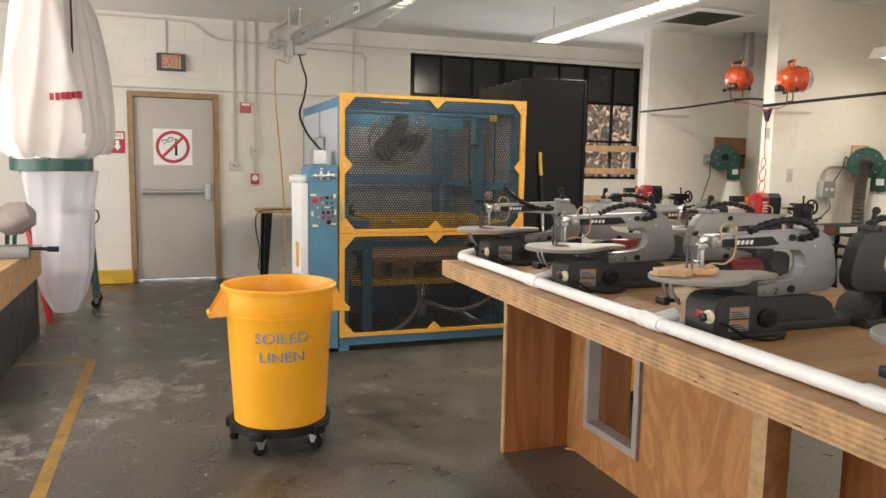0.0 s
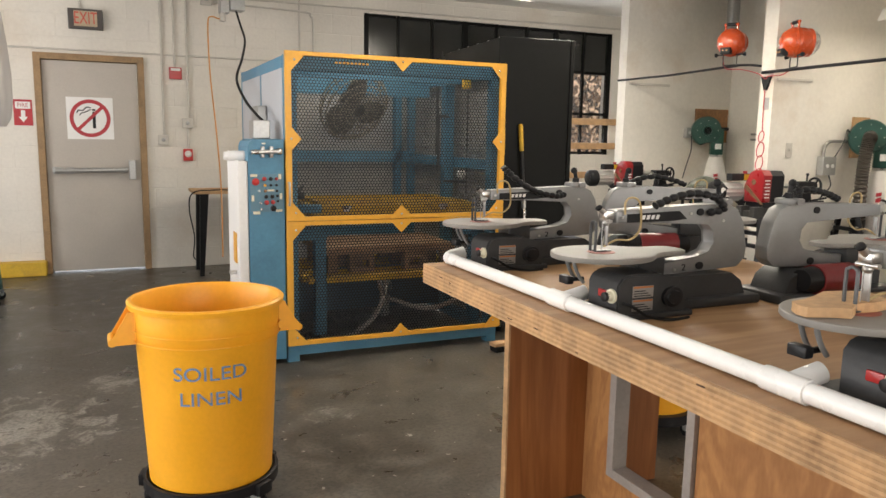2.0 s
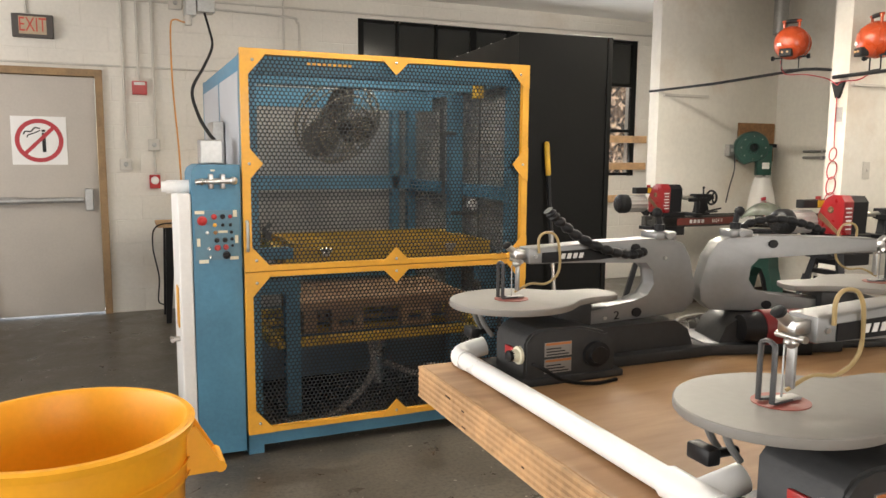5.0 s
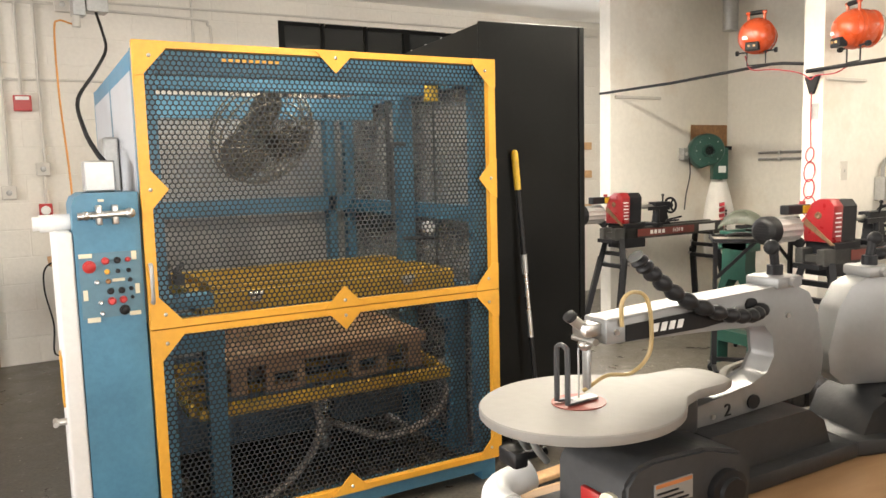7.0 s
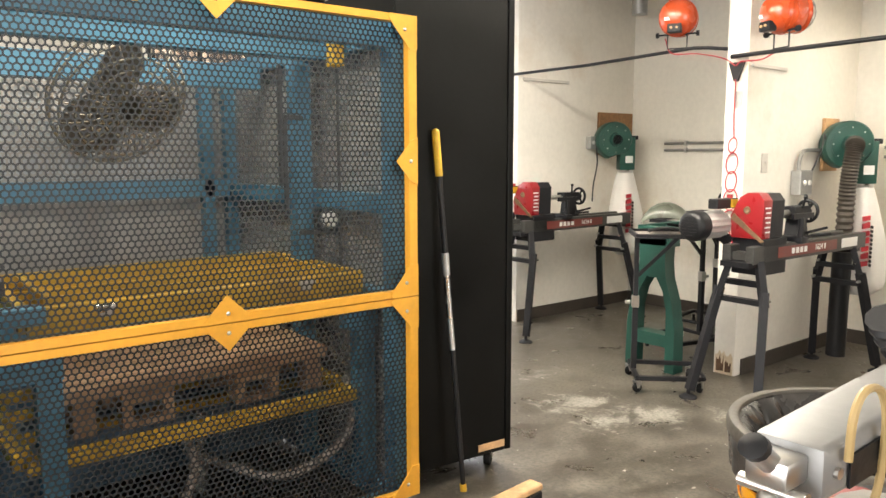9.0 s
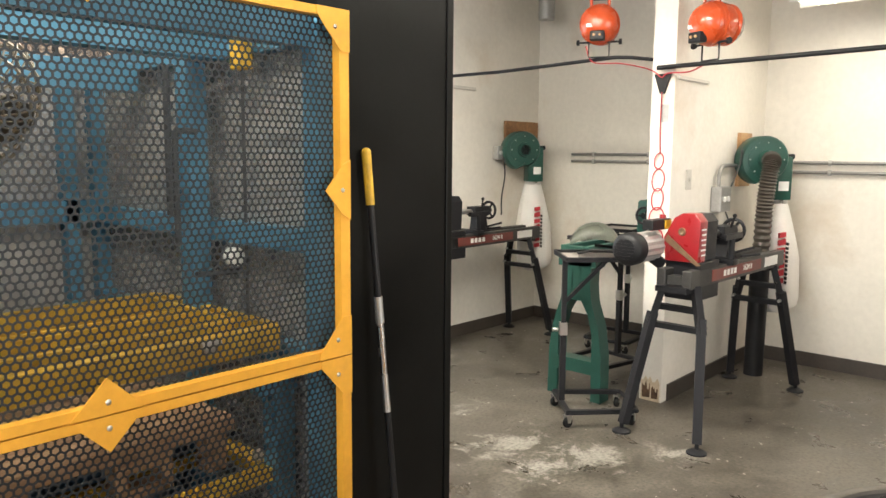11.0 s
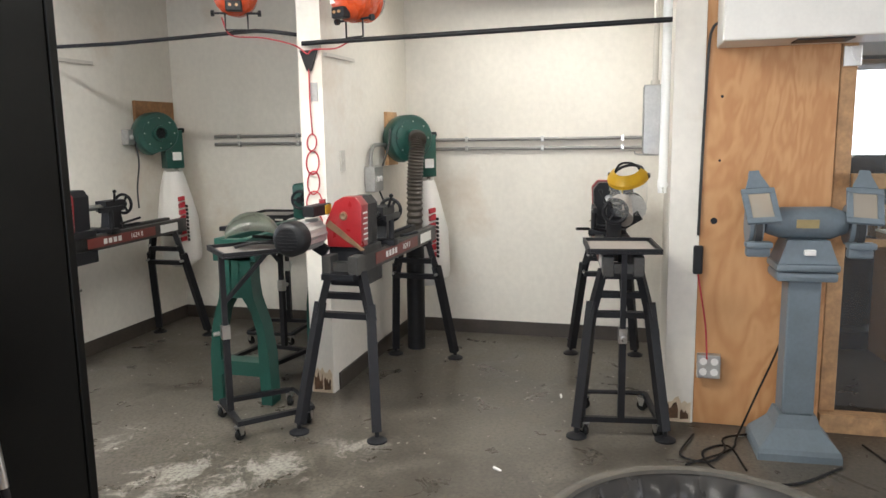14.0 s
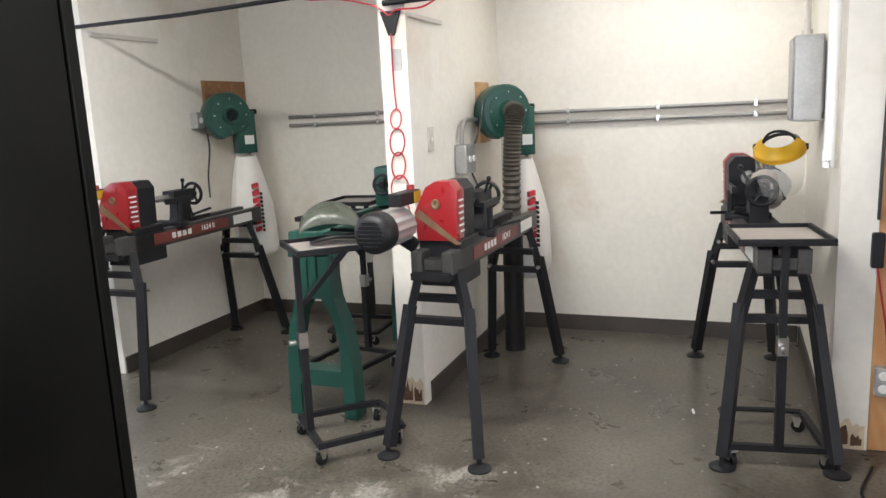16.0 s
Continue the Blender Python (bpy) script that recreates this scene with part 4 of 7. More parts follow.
    bmesh.ops.bevel(bm, geom=bm.edges[:], offset=0.007, segments=2, affect="EDGES", profile=0.6)
    arm = part("frame", bm, body, s)
    bm = B(); plate(bm, [(0.065, 0.306), (0.225, 0.306), (0.285, 0.312), (0.255, 0.342), (0.065, 0.335)], 0.002, pose(0, -0.031, 0)); pl = part("name_plate", bm, M_DPLAST, arm, "black name plate", smooth=False)
    bm = B()
    for k in range(4):
        plate(bm, [(0.115 + 0.017 * k, 0.315), (0.126 + 0.017 * k, 0.315), (0.130 + 0.017 * k, 0.330), (0.119 + 0.017 * k, 0.330)], 0.001, pose(0, -0.0325, 0))
    part("plate_lettering", bm, M_TXT, pl, smooth=False)
    for x, z, r in ((0.335, 0.335, 0.013), (0.345, 0.14, 0.014)):
        for yy in (-0.0305, 0.0305):
            bm = B(); rod(bm, (x, yy - 0.0022, z), (x, yy + 0.0022, z), r, seg=18); part("bung", bm, M_DPLAST, arm)
    for x, z in ((0.048, 0.325), (0.30, 0.33), (0.43, 0.30), (0.25, 0.13)):
        bm = B(); rod(bm, (x, -0.0315, z), (x, -0.027, z), 0.005, seg=8); part("screw", bm, M_STEEL, arm)
    text_part("number", "2", 0.035, pose(0.285, -0.029, 0.135), M_DPLAST, arm, "handwritten black number")
    bm = B(); box(bm, 0.395, -0.036, 0.366, 0.46, 0.036, 0.39, 0.006); rod(bm, (0.43, -0.045, 0.378), (0.43, 0.045, 0.378), 0.010)
    part("tension_bracket", bm, body, arm, at=pose(0, 0, -0.010))
    bm = B(); rod(bm, (0.43, 0, 0.385), (0.43, 0, 0.41), 0.014); rod(bm, (0.43, 0, 0.41), (0.425, 0, 0.44), 0.008); ball(bm, (0.42, 0, 0.446), 0.014, 0.014, 0.016, 12)
    part("tension_lever", bm, M_DPLAST, arm, at=pose(0, 0, -0.010))
    # table
    bm = B()
    n = 40
    out = []
    for k in range(n):
        a = radians(42 + (318 - 42) * k / (n - 1))
        out.append((0.006 + 0.155 * math.cos(a), 0.150 * math.sin(a)))
    out += [(0.15, -0.074), (0.19, -0.058), (0.25, -0.056), (0.275, -0.045), (0.285, -0.02), (0.285, 0.02), (0.275, 0.045), (0.25, 0.056), (0.19, 0.058), (0.15, 0.074)]
    skin(bm, [[Vector((x * f, y * f, z)) for x, y in out] for f, z in ((0.985, 0.186), (1, 0.189), (1, 0.2015), (0.988, 0.2035))])
    tb = part("table", bm, M_TABLE, s, "grey metal saw table")
    bm = B(); turned(bm, [(0.041, 0.2036), (0.041, 0.205), (0.0, 0.205)], 24, cap1=False); part("table_insert", bm, M_INSERT, tb, "worn red table insert")
    bm = B()
    tube(bm, [(-0.06, 0.04, 0.187), (-0.065, 0.04, 0.16), (-0.05, 0.04, 0.12), (-0.03, 0.04, 0.09)], 0.006, 8)
    tube(bm, [(-0.06, 0.08, 0.187), (-0.065, 0.08, 0.16), (-0.05, 0.08, 0.12), (-0.03, 0.08, 0.09)], 0.006, 8)
    part("tilt_trunnion", bm, body, tb)
    bm = B(); rod(bm, (-0.02, 0.06, 0.10), (-0.075, 0.06, 0.10), 0.008); box(bm, -0.085, 0.045, 0.085, -0.06, 0.095, 0.115, 0.005)
    part("tilt_knob", bm, M_DPLAST, tb)
    bm = B(); box(bm, 0.10, -0.05, 0.115, 0.2, 0.05, 0.186, 0.01); part("table_bracket", bm, M_DGREY, tb)
    # blade parts
    bm = B()
    tube(bm, [(-0.03, -0.013, 0.209), (-0.03, -0.013, 0.296), (-0.03, -0.009, 0.306), (-0.03, 0.0, 0.310), (-0.03, 0.009, 0.306), (-0.03, 0.013, 0.296), (-0.03, 0.013, 0.209)], 0.0042, 6, 3)
    bar(bm, (-0.03, -0.013, 0.210), (0.02, -0.004, 0.208), 0.009, 0.004)
    bar(bm, (-0.03, 0.013, 0.210), (0.02, 0.004, 0.208), 0.009, 0.004)
    part("blade_guard", bm, M_GUARD, s)
    bm = B(); rod(bm, (0.0, 0, 0.206), (0.0, 0, 0.30), 0.0015, seg=5); box(bm, 0.012, -0.008, 0.225, 0.018, 0.008, 0.32, 0.002); box(bm, -0.012, -0.01, 0.206, 0.03, 0.01, 0.212, 0.002)
    part("blade_holder", bm, M_GALV, s)
    bm = B()
    box(bm, 0.0, -0.017, 0.318, 0.031, 0.017, 0.342, 0.004); rod(bm, (0.008, 0, 0.335), (-0.012, 0.0, 0.352), 0.009); rod(bm, (0.012, -0.026, 0.312), (0.012, 0.026, 0.312), 0.006); ball(bm, (0.012, 0, 0.303), 0.011)
    part("upper_clamp", bm, M_STEEL, s)
    bm = B(); turned(bm, [(0.007, 0), (0.011, 0.003), (0.011, 0.010), (0.006, 0.012)], 12, pose(-0.010, 0, 0.352, 0, -50)); part("clamp_knob", bm, M_DPLAST, s)
    bm = B(); tube(bm, [(0.055, -0.033, 0.335), (0.052, -0.036, 0.375), (0.068, -0.036, 0.392), (0.095, -0.036, 0.385), (0.108, -0.036, 0.35), (0.112, -0.03, 0.28), (0.085, -0.02, 0.245), (0.045, -0.01, 0.245), (0.008, 0.0, 0.222)], 0.0034, 8)
    part("air_tube", bm, M_TAN, s, "tan air tube")
    bm = B(); tube(bm, hose_pts, 0.012, 10, 8, lambda i: 1.18 if i % 3 else 0.78)
    part("lamp_gooseneck", bm, M_DPLAST, s, "black segmented gooseneck")
    return s


G1 = [(0.36, -0.035, 0.325), (0.31, -0.05, 0.32), (0.24, -0.05, 0.335), (0.16, -0.045, 0.375), (0.10, -0.045, 0.425), (0.07, -0.045, 0.455)]
G2 = [(0.36, -0.035, 0.33), (0.40, -0.06, 0.35), (0.36, -0.06, 0.39), (0.28, -0.06, 0.405), (0.20, -0.06, 0.39), (0.14, -0.06, 0.365)]
SC = Matrix.Diagonal((0.95, 0.88, 0.80, 1))
sawA = scroll_saw(pose(1.600, 3.497, TZ) @ SC, M_SILVER, "silver and dark grey bench scroll saw with raised gooseneck", G1)
sawB = scroll_saw(pose(1.588, 2.735, TZ) @ SC, M_SILVER, "silver scroll saw with gooseneck curled over its arm", G2)
copy_thing(sawB, SITE @ pose(1.615, 1.975, TZ))
copy_thing(sawB, SITE @ pose(1.575, 1.19, TZ))
copy_thing(sawB, SITE @ pose(2.62, 3.36, TZ, 0, 0, 164))
copy_thing(sawB, SITE @ pose(2.64, 2.69, TZ, 0, 0, 180))
scroll_saw(pose(2.64, 1.93, TZ, 0, 0, 180) @ SC, M_DGREY, "dark grey bench scroll saw with red motor", G2)
copy_thing(sawB, SITE @ pose(2.64, 1.15, TZ, 0, 0, 180))
cut = thing("cut_wood_piece", "jagged scroll-cut offcut of pale pine on saw table", "wood piece", pose(1.60, 2.0, TZ + 0.1645, 0, 0, 8))
bm = B()
sk = [(0.11 * math.cos(radians(k * 24)) * (1 + 0.18 * random.uniform(-1, 1)), 0.05 * math.sin(radians(k * 24)) * (1 + 0.35 * random.uniform(-1, 1))) for k in range(15)]
skin(bm, [[Vector((x, y, z)) for x, y in sk] for z in (0, 0.018)])
part("wood", bm, M_PLYEDGE, cut, smooth=False)

# ---------------------------------------------------------------- north wall: door, signs, window
site(-0.07, -0.08)
M_DOOR = mat("beige_door_paint", (0.46, 0.42, 0.37), 0.55, vary=0.05, scale=2, stain=((0.36, 0.29, 0.22), 0.4))
M_JAMB = mat("worn_tan_timber", (0.30, 0.19, 0.095), 0.65, vary=0.2, scale=8, stain=((0.16, 0.10, 0.05), 0.6))
M_SIGNW = mat("white_sign", (0.78, 0.77, 0.75), 0.5, vary=0.03, bump=0)
M_SIGNR = mat("sign_red", (0.42, 0.03, 0.04), 0.5, vary=0.05, bump=0)
M_BRONZE = mat("bronze_sign_case", (0.06, 0.05, 0.045), 0.5)
M_COND = mat("painted_conduit", (0.55, 0.52, 0.47), 0.5, vary=0.08, scale=5)
M_YKERB = mat("yellow_kerb_paint", (0.60, 0.38, 0.03), 0.6, vary=0.15, scale=6, stain=((0.2, 0.14, 0.05), 0.5))
M_ORANGE = mat("orange_cord", (0.62, 0.27, 0.06), 0.5)
M_DGLASS = mat("blackened_glass", (0.012, 0.013, 0.011), 0.22, vary=0.2, scale=3, bump=0)
M_GLASS = clear("window_glass", (0.9, 0.9, 0.9), 0.05, 0.08)
NY = 9.25
door = thing("door_1", "beige steel exit door with worn tan frame, closed", "door", kind="structure")
bm = B()
for a in ((-0.135, 0, -0.075, 2.10), (0.765, 0, 0.825, 2.10), (-0.075, 2.04, 0.765, 2.10)):
    box(bm, a[0], 9.215, a[1], a[2], 9.40, a[3], 0.003)
part("door_frame", bm, M_JAMB, door, "worn tan timber frame", smooth=False)
bm = B(); box(bm, -0.07, 9.262, 0.016, 0.76, 9.305, 2.035, 0.003)
leaf = part("door_leaf", bm, M_DOOR, door, smooth=False)
bm = B()
rod(bm, (0.0, 9.19, 1.0), (0.64, 9.19, 1.005), 0.024, seg=14)
box(bm, -0.02, 9.185, 0.97, 0.16, 9.258, 1.03, 0.006)
pb = part("panic_bar", bm, M_GALV, leaf, "grey metal panic bar")
bm = B(); box(bm, 0.65, 9.18, 0.91, 0.715, 9.258, 1.10, 0.008)
part("latch_case", bm, M_GALV, leaf, smooth=False)
bm = B(); box(bm, -0.07, 9.42, 0.0, 0.76, 9.43, 0.015)
part("daylight_gap", bm, glow("daylight_under_door", (1.0, 0.98, 0.95), 5.0), door, smooth=False)
site(-0.09, -0.08)
sign = thing("no_smoking_sign", "white no-smoking sign with red crossed circle on the door", "sign", pose(-0.055, 0, 0))
bm = B(); box(bm, 0.195, 9.2565, 1.30, 0.605, 9.2605, 1.70); part("sheet", bm, M_SIGNW, sign, smooth=False)
bm = B()
c = Vector((0.40, 9.2555, 1.50))
for k in range(48):
    a0, a1 = 2 * math.pi * k / 48, 2 * math.pi * (k + 1) / 48
    q = [c + Vector((r * math.cos(a), 0, r * math.sin(a))) for r, a in ((0.145, a0), (0.18, a0), (0.18, a1), (0.145, a1))]
    bm.faces.new([bm.verts.new(p) for p in q])
part("red_ring", bm, M_SIGNR, sign, smooth=False)
bm = B(); box(bm, 0.42, 9.2552, 1.405, 0.448, 9.256, 1.565); box(bm, 0.42, 9.2552, 1.572, 0.448, 9.256, 1.59)
tube(bm, [(0.41, 9.2556, 1.60), (0.37, 9.2556, 1.605), (0.34, 9.2556, 1.575), (0.30, 9.2556, 1.575), (0.285, 9.2556, 1.55)], 0.006, 6)
tube(bm, [(0.41, 9.2556, 1.585), (0.36, 9.2556, 1.56), (0.32, 9.2556, 1.545), (0.31, 9.2556, 1.525)], 0.005, 6)
part("cigarette", bm, M_DPLAST, sign, smooth=False)
bm = B(); bar(bm, (0.285, 9.2545, 1.385), (0.515, 9.2545, 1.615), 0.001, 0.03, up=(-0.7, 0, 0.7)); part("red_bar", bm, M_SIGNR, sign, smooth=False)
ex = thing("exit_sign", "bronze-cased exit sign with red letters on the wall", "sign")
bm = B(); box(bm, 0.20, 9.19, 2.33, 0.50, NY, 2.515, 0.006); part("case", bm, M_BRONZE, ex, smooth=False)
bm = B(); box(bm, 0.25, 9.186, 2.355, 0.45, 9.1895, 2.495); part("face", bm, mat("aged_sign_face", (0.42, 0.33, 0.22), 0.5), ex, smooth=False)
text_part("lettering", "EXIT", 0.16, pose(0.35, 9.1855, 2.425), mat("exit_red", (0.5, 0.06, 0.04), 0.5), ex, "red letters", wide=0.62)
fs = thing("fire_sign", "red and white fire extinguisher sign on the wall", "sign")
bm = B(); box(bm, -0.30, 9.246, 1.42, -0.145, NY, 1.66); part("sheet", bm, M_SIGNR, fs, smooth=False)
bm = B(); box(bm, -0.285, 9.2445, 1.575, -0.16, 9.2455, 1.64); part("white_band", bm, M_SIGNW, fs, smooth=False)
text_part("lettering", "FIRE", 0.055, pose(-0.2225, 9.2438, 1.607), M_SIGNR, fs, wide=0.9)
bm = B(); plate(bm, [(-0.24, 1.56), (-0.205, 1.56), (-0.205, 1.50), (-0.185, 1.50), (-0.2225, 1.45), (-0.26, 1.50), (-0.24, 1.50)], 0.001, pose(0, 9.2445, 0)); part("white_arrow", bm, M_SIGNW, fs, smooth=False)
site(-0.138, -0.08)
al = thing("fire_alarm_horn", "small red fire alarm horn on the wall", "alarm")
bm = B(); box(bm, 1.125, 9.20, 1.905, 1.245, NY, 2.02, 0.006); part("case", bm, M_RED, al, smooth=False)
bm = B(); box(bm, 1.14, 9.195, 1.985, 1.23, 9.199, 2.01); part("lens", bm, M_SIGNW, al, smooth=False)
pu = thing("fire_pull_station", "small red manual fire call point", "alarm")
bm = B(); box(bm, 1.235, 9.205, 1.095, 1.325, NY, 1.215, 0.006); part("case", bm, M_RED, pu, smooth=False)
bm = B(); turned(bm, [(0.035, 0), (0.03, 0.012), (0.012, 0.014)], 18, pose(1.28, 9.2045, 1.165, 90)); part("dial", bm, M_SIGNW, pu)
for x, z, w in ((1.05, 1.305, 0.10), (1.285, 1.475, 0.10), (1.50, 2.70, 0.11)):
    jb = thing("junction_box", "painted metal junction box on the wall", "electrical box", group="wall boxes")
    bm = B(); box(bm, x - w / 2, 9.205, z - w / 2, x + w / 2, NY, z + w / 2, 0.008); part("case", bm, M_COND, jb, smooth=False)
    bm = B(); ball(bm, (x, 9.204, z), 0.02, 0.006, 0.02, 12); part("cover_screw", bm, M_GALV, jb)


def conduit(pts, r=0.011, label="painted steel conduit clipped to the wall"):
    cd = thing("conduit", label, "conduit", group="wall conduits")
    bm = B(); tube(bm, pts, r, 8, 5 if len(pts) > 2 else 1); part("run", bm, M_COND, cd)
    return cd


for x, z in ((1.06, 1.355), (1.18, 2.02), (1.30, 1.53)):
    conduit([(x, 9.232, z), (x, 9.232, 2.92)])
conduit([(1.287, 9.232, 1.215), (1.287, 9.232, 1.425)])
conduit([(-1.6, 9.235, 2.135), (3.1, 9.235, 2.14)], 0.009)
conduit([(0.35, 9.235, 2.515), (0.35, 9.235, 2.90)], 0.008)
conduit([(-0.4, 9.23, 2.88), (0.5, 9.23, 2.88), (0.66, 9.23, 2.84), (0.80, 9.23, 2.74), (0.95, 9.23, 2.70), (1.44, 9.23, 2.70)])
conduit([(1.56, 9.225, 2.68), (2.46, 9.225, 2.66), (2.56, 9.225, 2.62), (2.585, 9.225, 2.5), (2.585, 9.225, 1.6)])
conduit([(1.56, 9.228, 2.735), (6.7, 9.228, 2.775)], 0.010)
conduit([(2.44, 9.23, 1.7), (2.44, 9.23, 2.90)], 0.010)
conduit([(1.47, 9.225, 2.75), (1.47, 9.2, 2.83), (1.58, 9.0, 2.90), (1.60, 8.3, 2.90)])
conduit([(1.53, 9.225, 2.75), (1.53, 9.2, 2.85), (1.64, 9.0, 2.905), (1.66, 8.3, 2.90)], 0.012)
site(-0.07, -0.08)
kerb = thing("yellow_kerb", "low yellow painted kerb at the foot of the wall", "kerb", kind="structure")
bm = B(); box(bm, -3.3, 9.10, 0, -0.115, 9.249, 0.135, 0.01); part("kerb", bm, M_YKERB, kerb, smooth=False)
site(-0.12, -0.08)
win = thing("window_1", "black steel multi-pane window, upper panes blackened", "window", kind="structure")
xs = [3.14 + 3.31 * k / 8 for k in range(9)]
zs = [1.19, 1.70, 2.21, 2.71]
bm = B()
for k, x in enumerate(xs):
    w = 0.03 if k in (0, 3, 6, 8) else 0.012
    x = min(max(x, 3.14 + w), 6.45 - w)
    box(bm, x - w, 9.262, 1.19, x + w, 9.31, 2.71)
part("mullions", bm, M_BLACK, win, smooth=False)
bm = B()
for z in zs:
    z = min(max(z, 1.21), 2.69)
    for x0, x1 in zip(xs, xs[1:]):
        box(bm, x0 + 0.032, 9.264, z - 0.016, x1 - 0.032, 9.308, z + 0.016)
part("glazing_bars", bm, M_BLACK, win, smooth=False)
for j in range(3):
    for x0, x1 in zip(xs, xs[1:]):
        bm = B(); box(bm, x0 + 0.014, 9.283, zs[j] + 0.017, x1 - 0.014, 9.288, zs[j + 1] - 0.017)
        p = part("pane", bm, M_DGLASS if j == 2 else M_GLASS, win, smooth=False)
        p.visible_shadow = j == 2
bm = B(); box(bm, 2.6, 10.2, 0.2, 7.6, 10.22, 3.2)
# leaf pattern emits its own colour; the sunlight on the hedge is painted in
hm = bpy.data.materials.new("glowing_dry_hedge")
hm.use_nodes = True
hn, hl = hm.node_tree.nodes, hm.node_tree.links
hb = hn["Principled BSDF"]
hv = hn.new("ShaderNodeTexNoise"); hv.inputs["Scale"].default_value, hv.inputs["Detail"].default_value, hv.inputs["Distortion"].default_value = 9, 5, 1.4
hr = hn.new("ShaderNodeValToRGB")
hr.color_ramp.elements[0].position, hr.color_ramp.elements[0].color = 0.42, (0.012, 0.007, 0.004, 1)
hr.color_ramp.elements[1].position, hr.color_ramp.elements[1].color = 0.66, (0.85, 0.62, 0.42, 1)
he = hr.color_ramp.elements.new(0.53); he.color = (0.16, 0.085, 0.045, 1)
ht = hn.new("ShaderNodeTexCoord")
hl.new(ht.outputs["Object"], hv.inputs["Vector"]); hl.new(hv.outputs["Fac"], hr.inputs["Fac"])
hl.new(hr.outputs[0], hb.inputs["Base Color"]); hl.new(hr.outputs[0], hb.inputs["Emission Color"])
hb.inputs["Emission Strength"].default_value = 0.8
solid("backdrop", bm, hm, "dry hedge backdrop outside the window, sunlight painted in as glow", "backdrop")
for z in (1.605, 1.30, 0.93):
    sl = thing("timber_slat", "bare timber slat fixed across the window", "slat", group="window slats")
    bm = B(); box(bm, 5.3, 9.20, z - 0.04, 6.58, 9.245, z + 0.04, 0.003); part("board", bm, M_PLYEDGE, sl, smooth=False)
site(-0.11, -0.2)
tb = thing("side_table", "small wooden-topped table with black angled steel legs", "table", pose(1.95, 8.95, 0) @ Matrix.Diagonal((1, 1, 1.09, 1)))
bm = B(); box(bm, -0.72, -0.24, 0.735, 0.6, 0.24, 0.76, 0.003); part("tabletop", bm, M_PLYEDGE, tb, smooth=False)
for sx in (-0.62, 0.5):
    for sy in (-1, 1):
        bm = B(); plate(bm, [(sx - 0.055, 0.0), (sx - 0.015, 0.0), (sx + 0.045, 0.734), (sx - 0.035, 0.734)], 0.03, pose(0, sy * 0.19 - 0.015, 0)); part("leg", bm, M_DPLAST, tb, smooth=False)
cb = thing("extension_lead", "black power cord hanging from the table", "cord")
bm = B(); tube(bm, [(1.75, 8.74, 0.835), (1.4, 8.74, 0.837), (1.22, 8.7, 0.81), (1.19, 8.7, 0.65), (1.23, 8.72, 0.4), (1.22, 8.75, 0.2), (1.26, 8.75, 0.16)], 0.006, 6); part("cable", bm, M_RUBBER, cb)

# overhead raceway with drop cords
site()
rw = thing("cable_raceway", "grey steel raceway with sockets hung under the ceiling", "raceway", pose(1.47, 8.15, 0, 0, 0, 8.2))
bm = B(); box(bm, -0.035, -5.2, 2.55, 0.04, -0.05, 2.68, 0.004); part("trunking", bm, M_GALV, rw, smooth=False)
for k in range(7):
    y = -0.45 - 0.7 * k
    bm = B(); box(bm, -0.0425, y, 2.575, -0.0355, y + 0.12, 2.655, 0.003); sp = part("socket_plate", bm, M_COND, rw, smooth=False)
    for q in (0.035, 0.085):
        bm = B(); box(bm, -0.0445, y + q - 0.013, 2.595, -0.043, y + q + 0.013, 2.635, 0.002); part("socket_face", bm, M_DGREY, sp, smooth=False)
bm = B(); box(bm, -0.03, -0.048, 2.46, 0.10, 0.07, 2.67, 0.005); part("end_box", bm, M_GALV, rw, smooth=False)
bm = B(); box(bm, -0.11, -0.03, 2.43, -0.034, 0.06, 2.60, 0.005); pb2 = part("plug_box", bm, M_GALV, rw, smooth=False)
bm = B(); rod(bm, (-0.09, 0.0, 2.36), (-0.09, 0.0, 2.43), 0.026, seg=14); part("plug", bm, M_COND, pb2)
for y, x in ((-4.6, 0.0), (-2.4, 0.0), (0.02, 0.05), (0.03, -0.06)):
    bm = B(); rod(bm, (x, y, 2.60), (x, y, H), 0.012); part("hanger", bm, M_COND, rw)
oc = thing("orange_cord", "thin orange extension cord hanging down", "cord")
bm = B(); tube(bm, [(1.38, 8.14, 2.375), (1.34, 8.13, 2.38), (1.28, 8.12, 2.39), (1.25, 8.1, 2.32), (1.245, 8.0, 1.9), (1.26, 7.8, 1.4), (1.25, 7.5, 0.9), (1.21, 7.2, 0.4)], 0.006, 6); part("cable", bm, M_ORANGE, oc)
kc = thing("drop_lead", "black power cord from raceway to the press", "cord")
bm = B(); tube(bm, [(1.50, 8.14, 2.46), (1.52, 8.05, 2.33), (1.50, 7.7, 2.16), (1.38, 7.1, 1.95), (1.26, 6.6, 1.76), (1.25, 6.2, 1.60), (1.26, 5.85, 1.50), (1.275, 5.72, 1.46)], 0.009, 8); part("cable", bm, M_RUBBER, kc)

# ---------------------------------------------------------------- fluorescent fittings
M_FIT = mat("white_enamel", (0.75, 0.73, 0.68), 0.4, vary=0.04)
M_TUBE = glow("lit_tube", (1.0, 0.93, 0.78), 9.0)


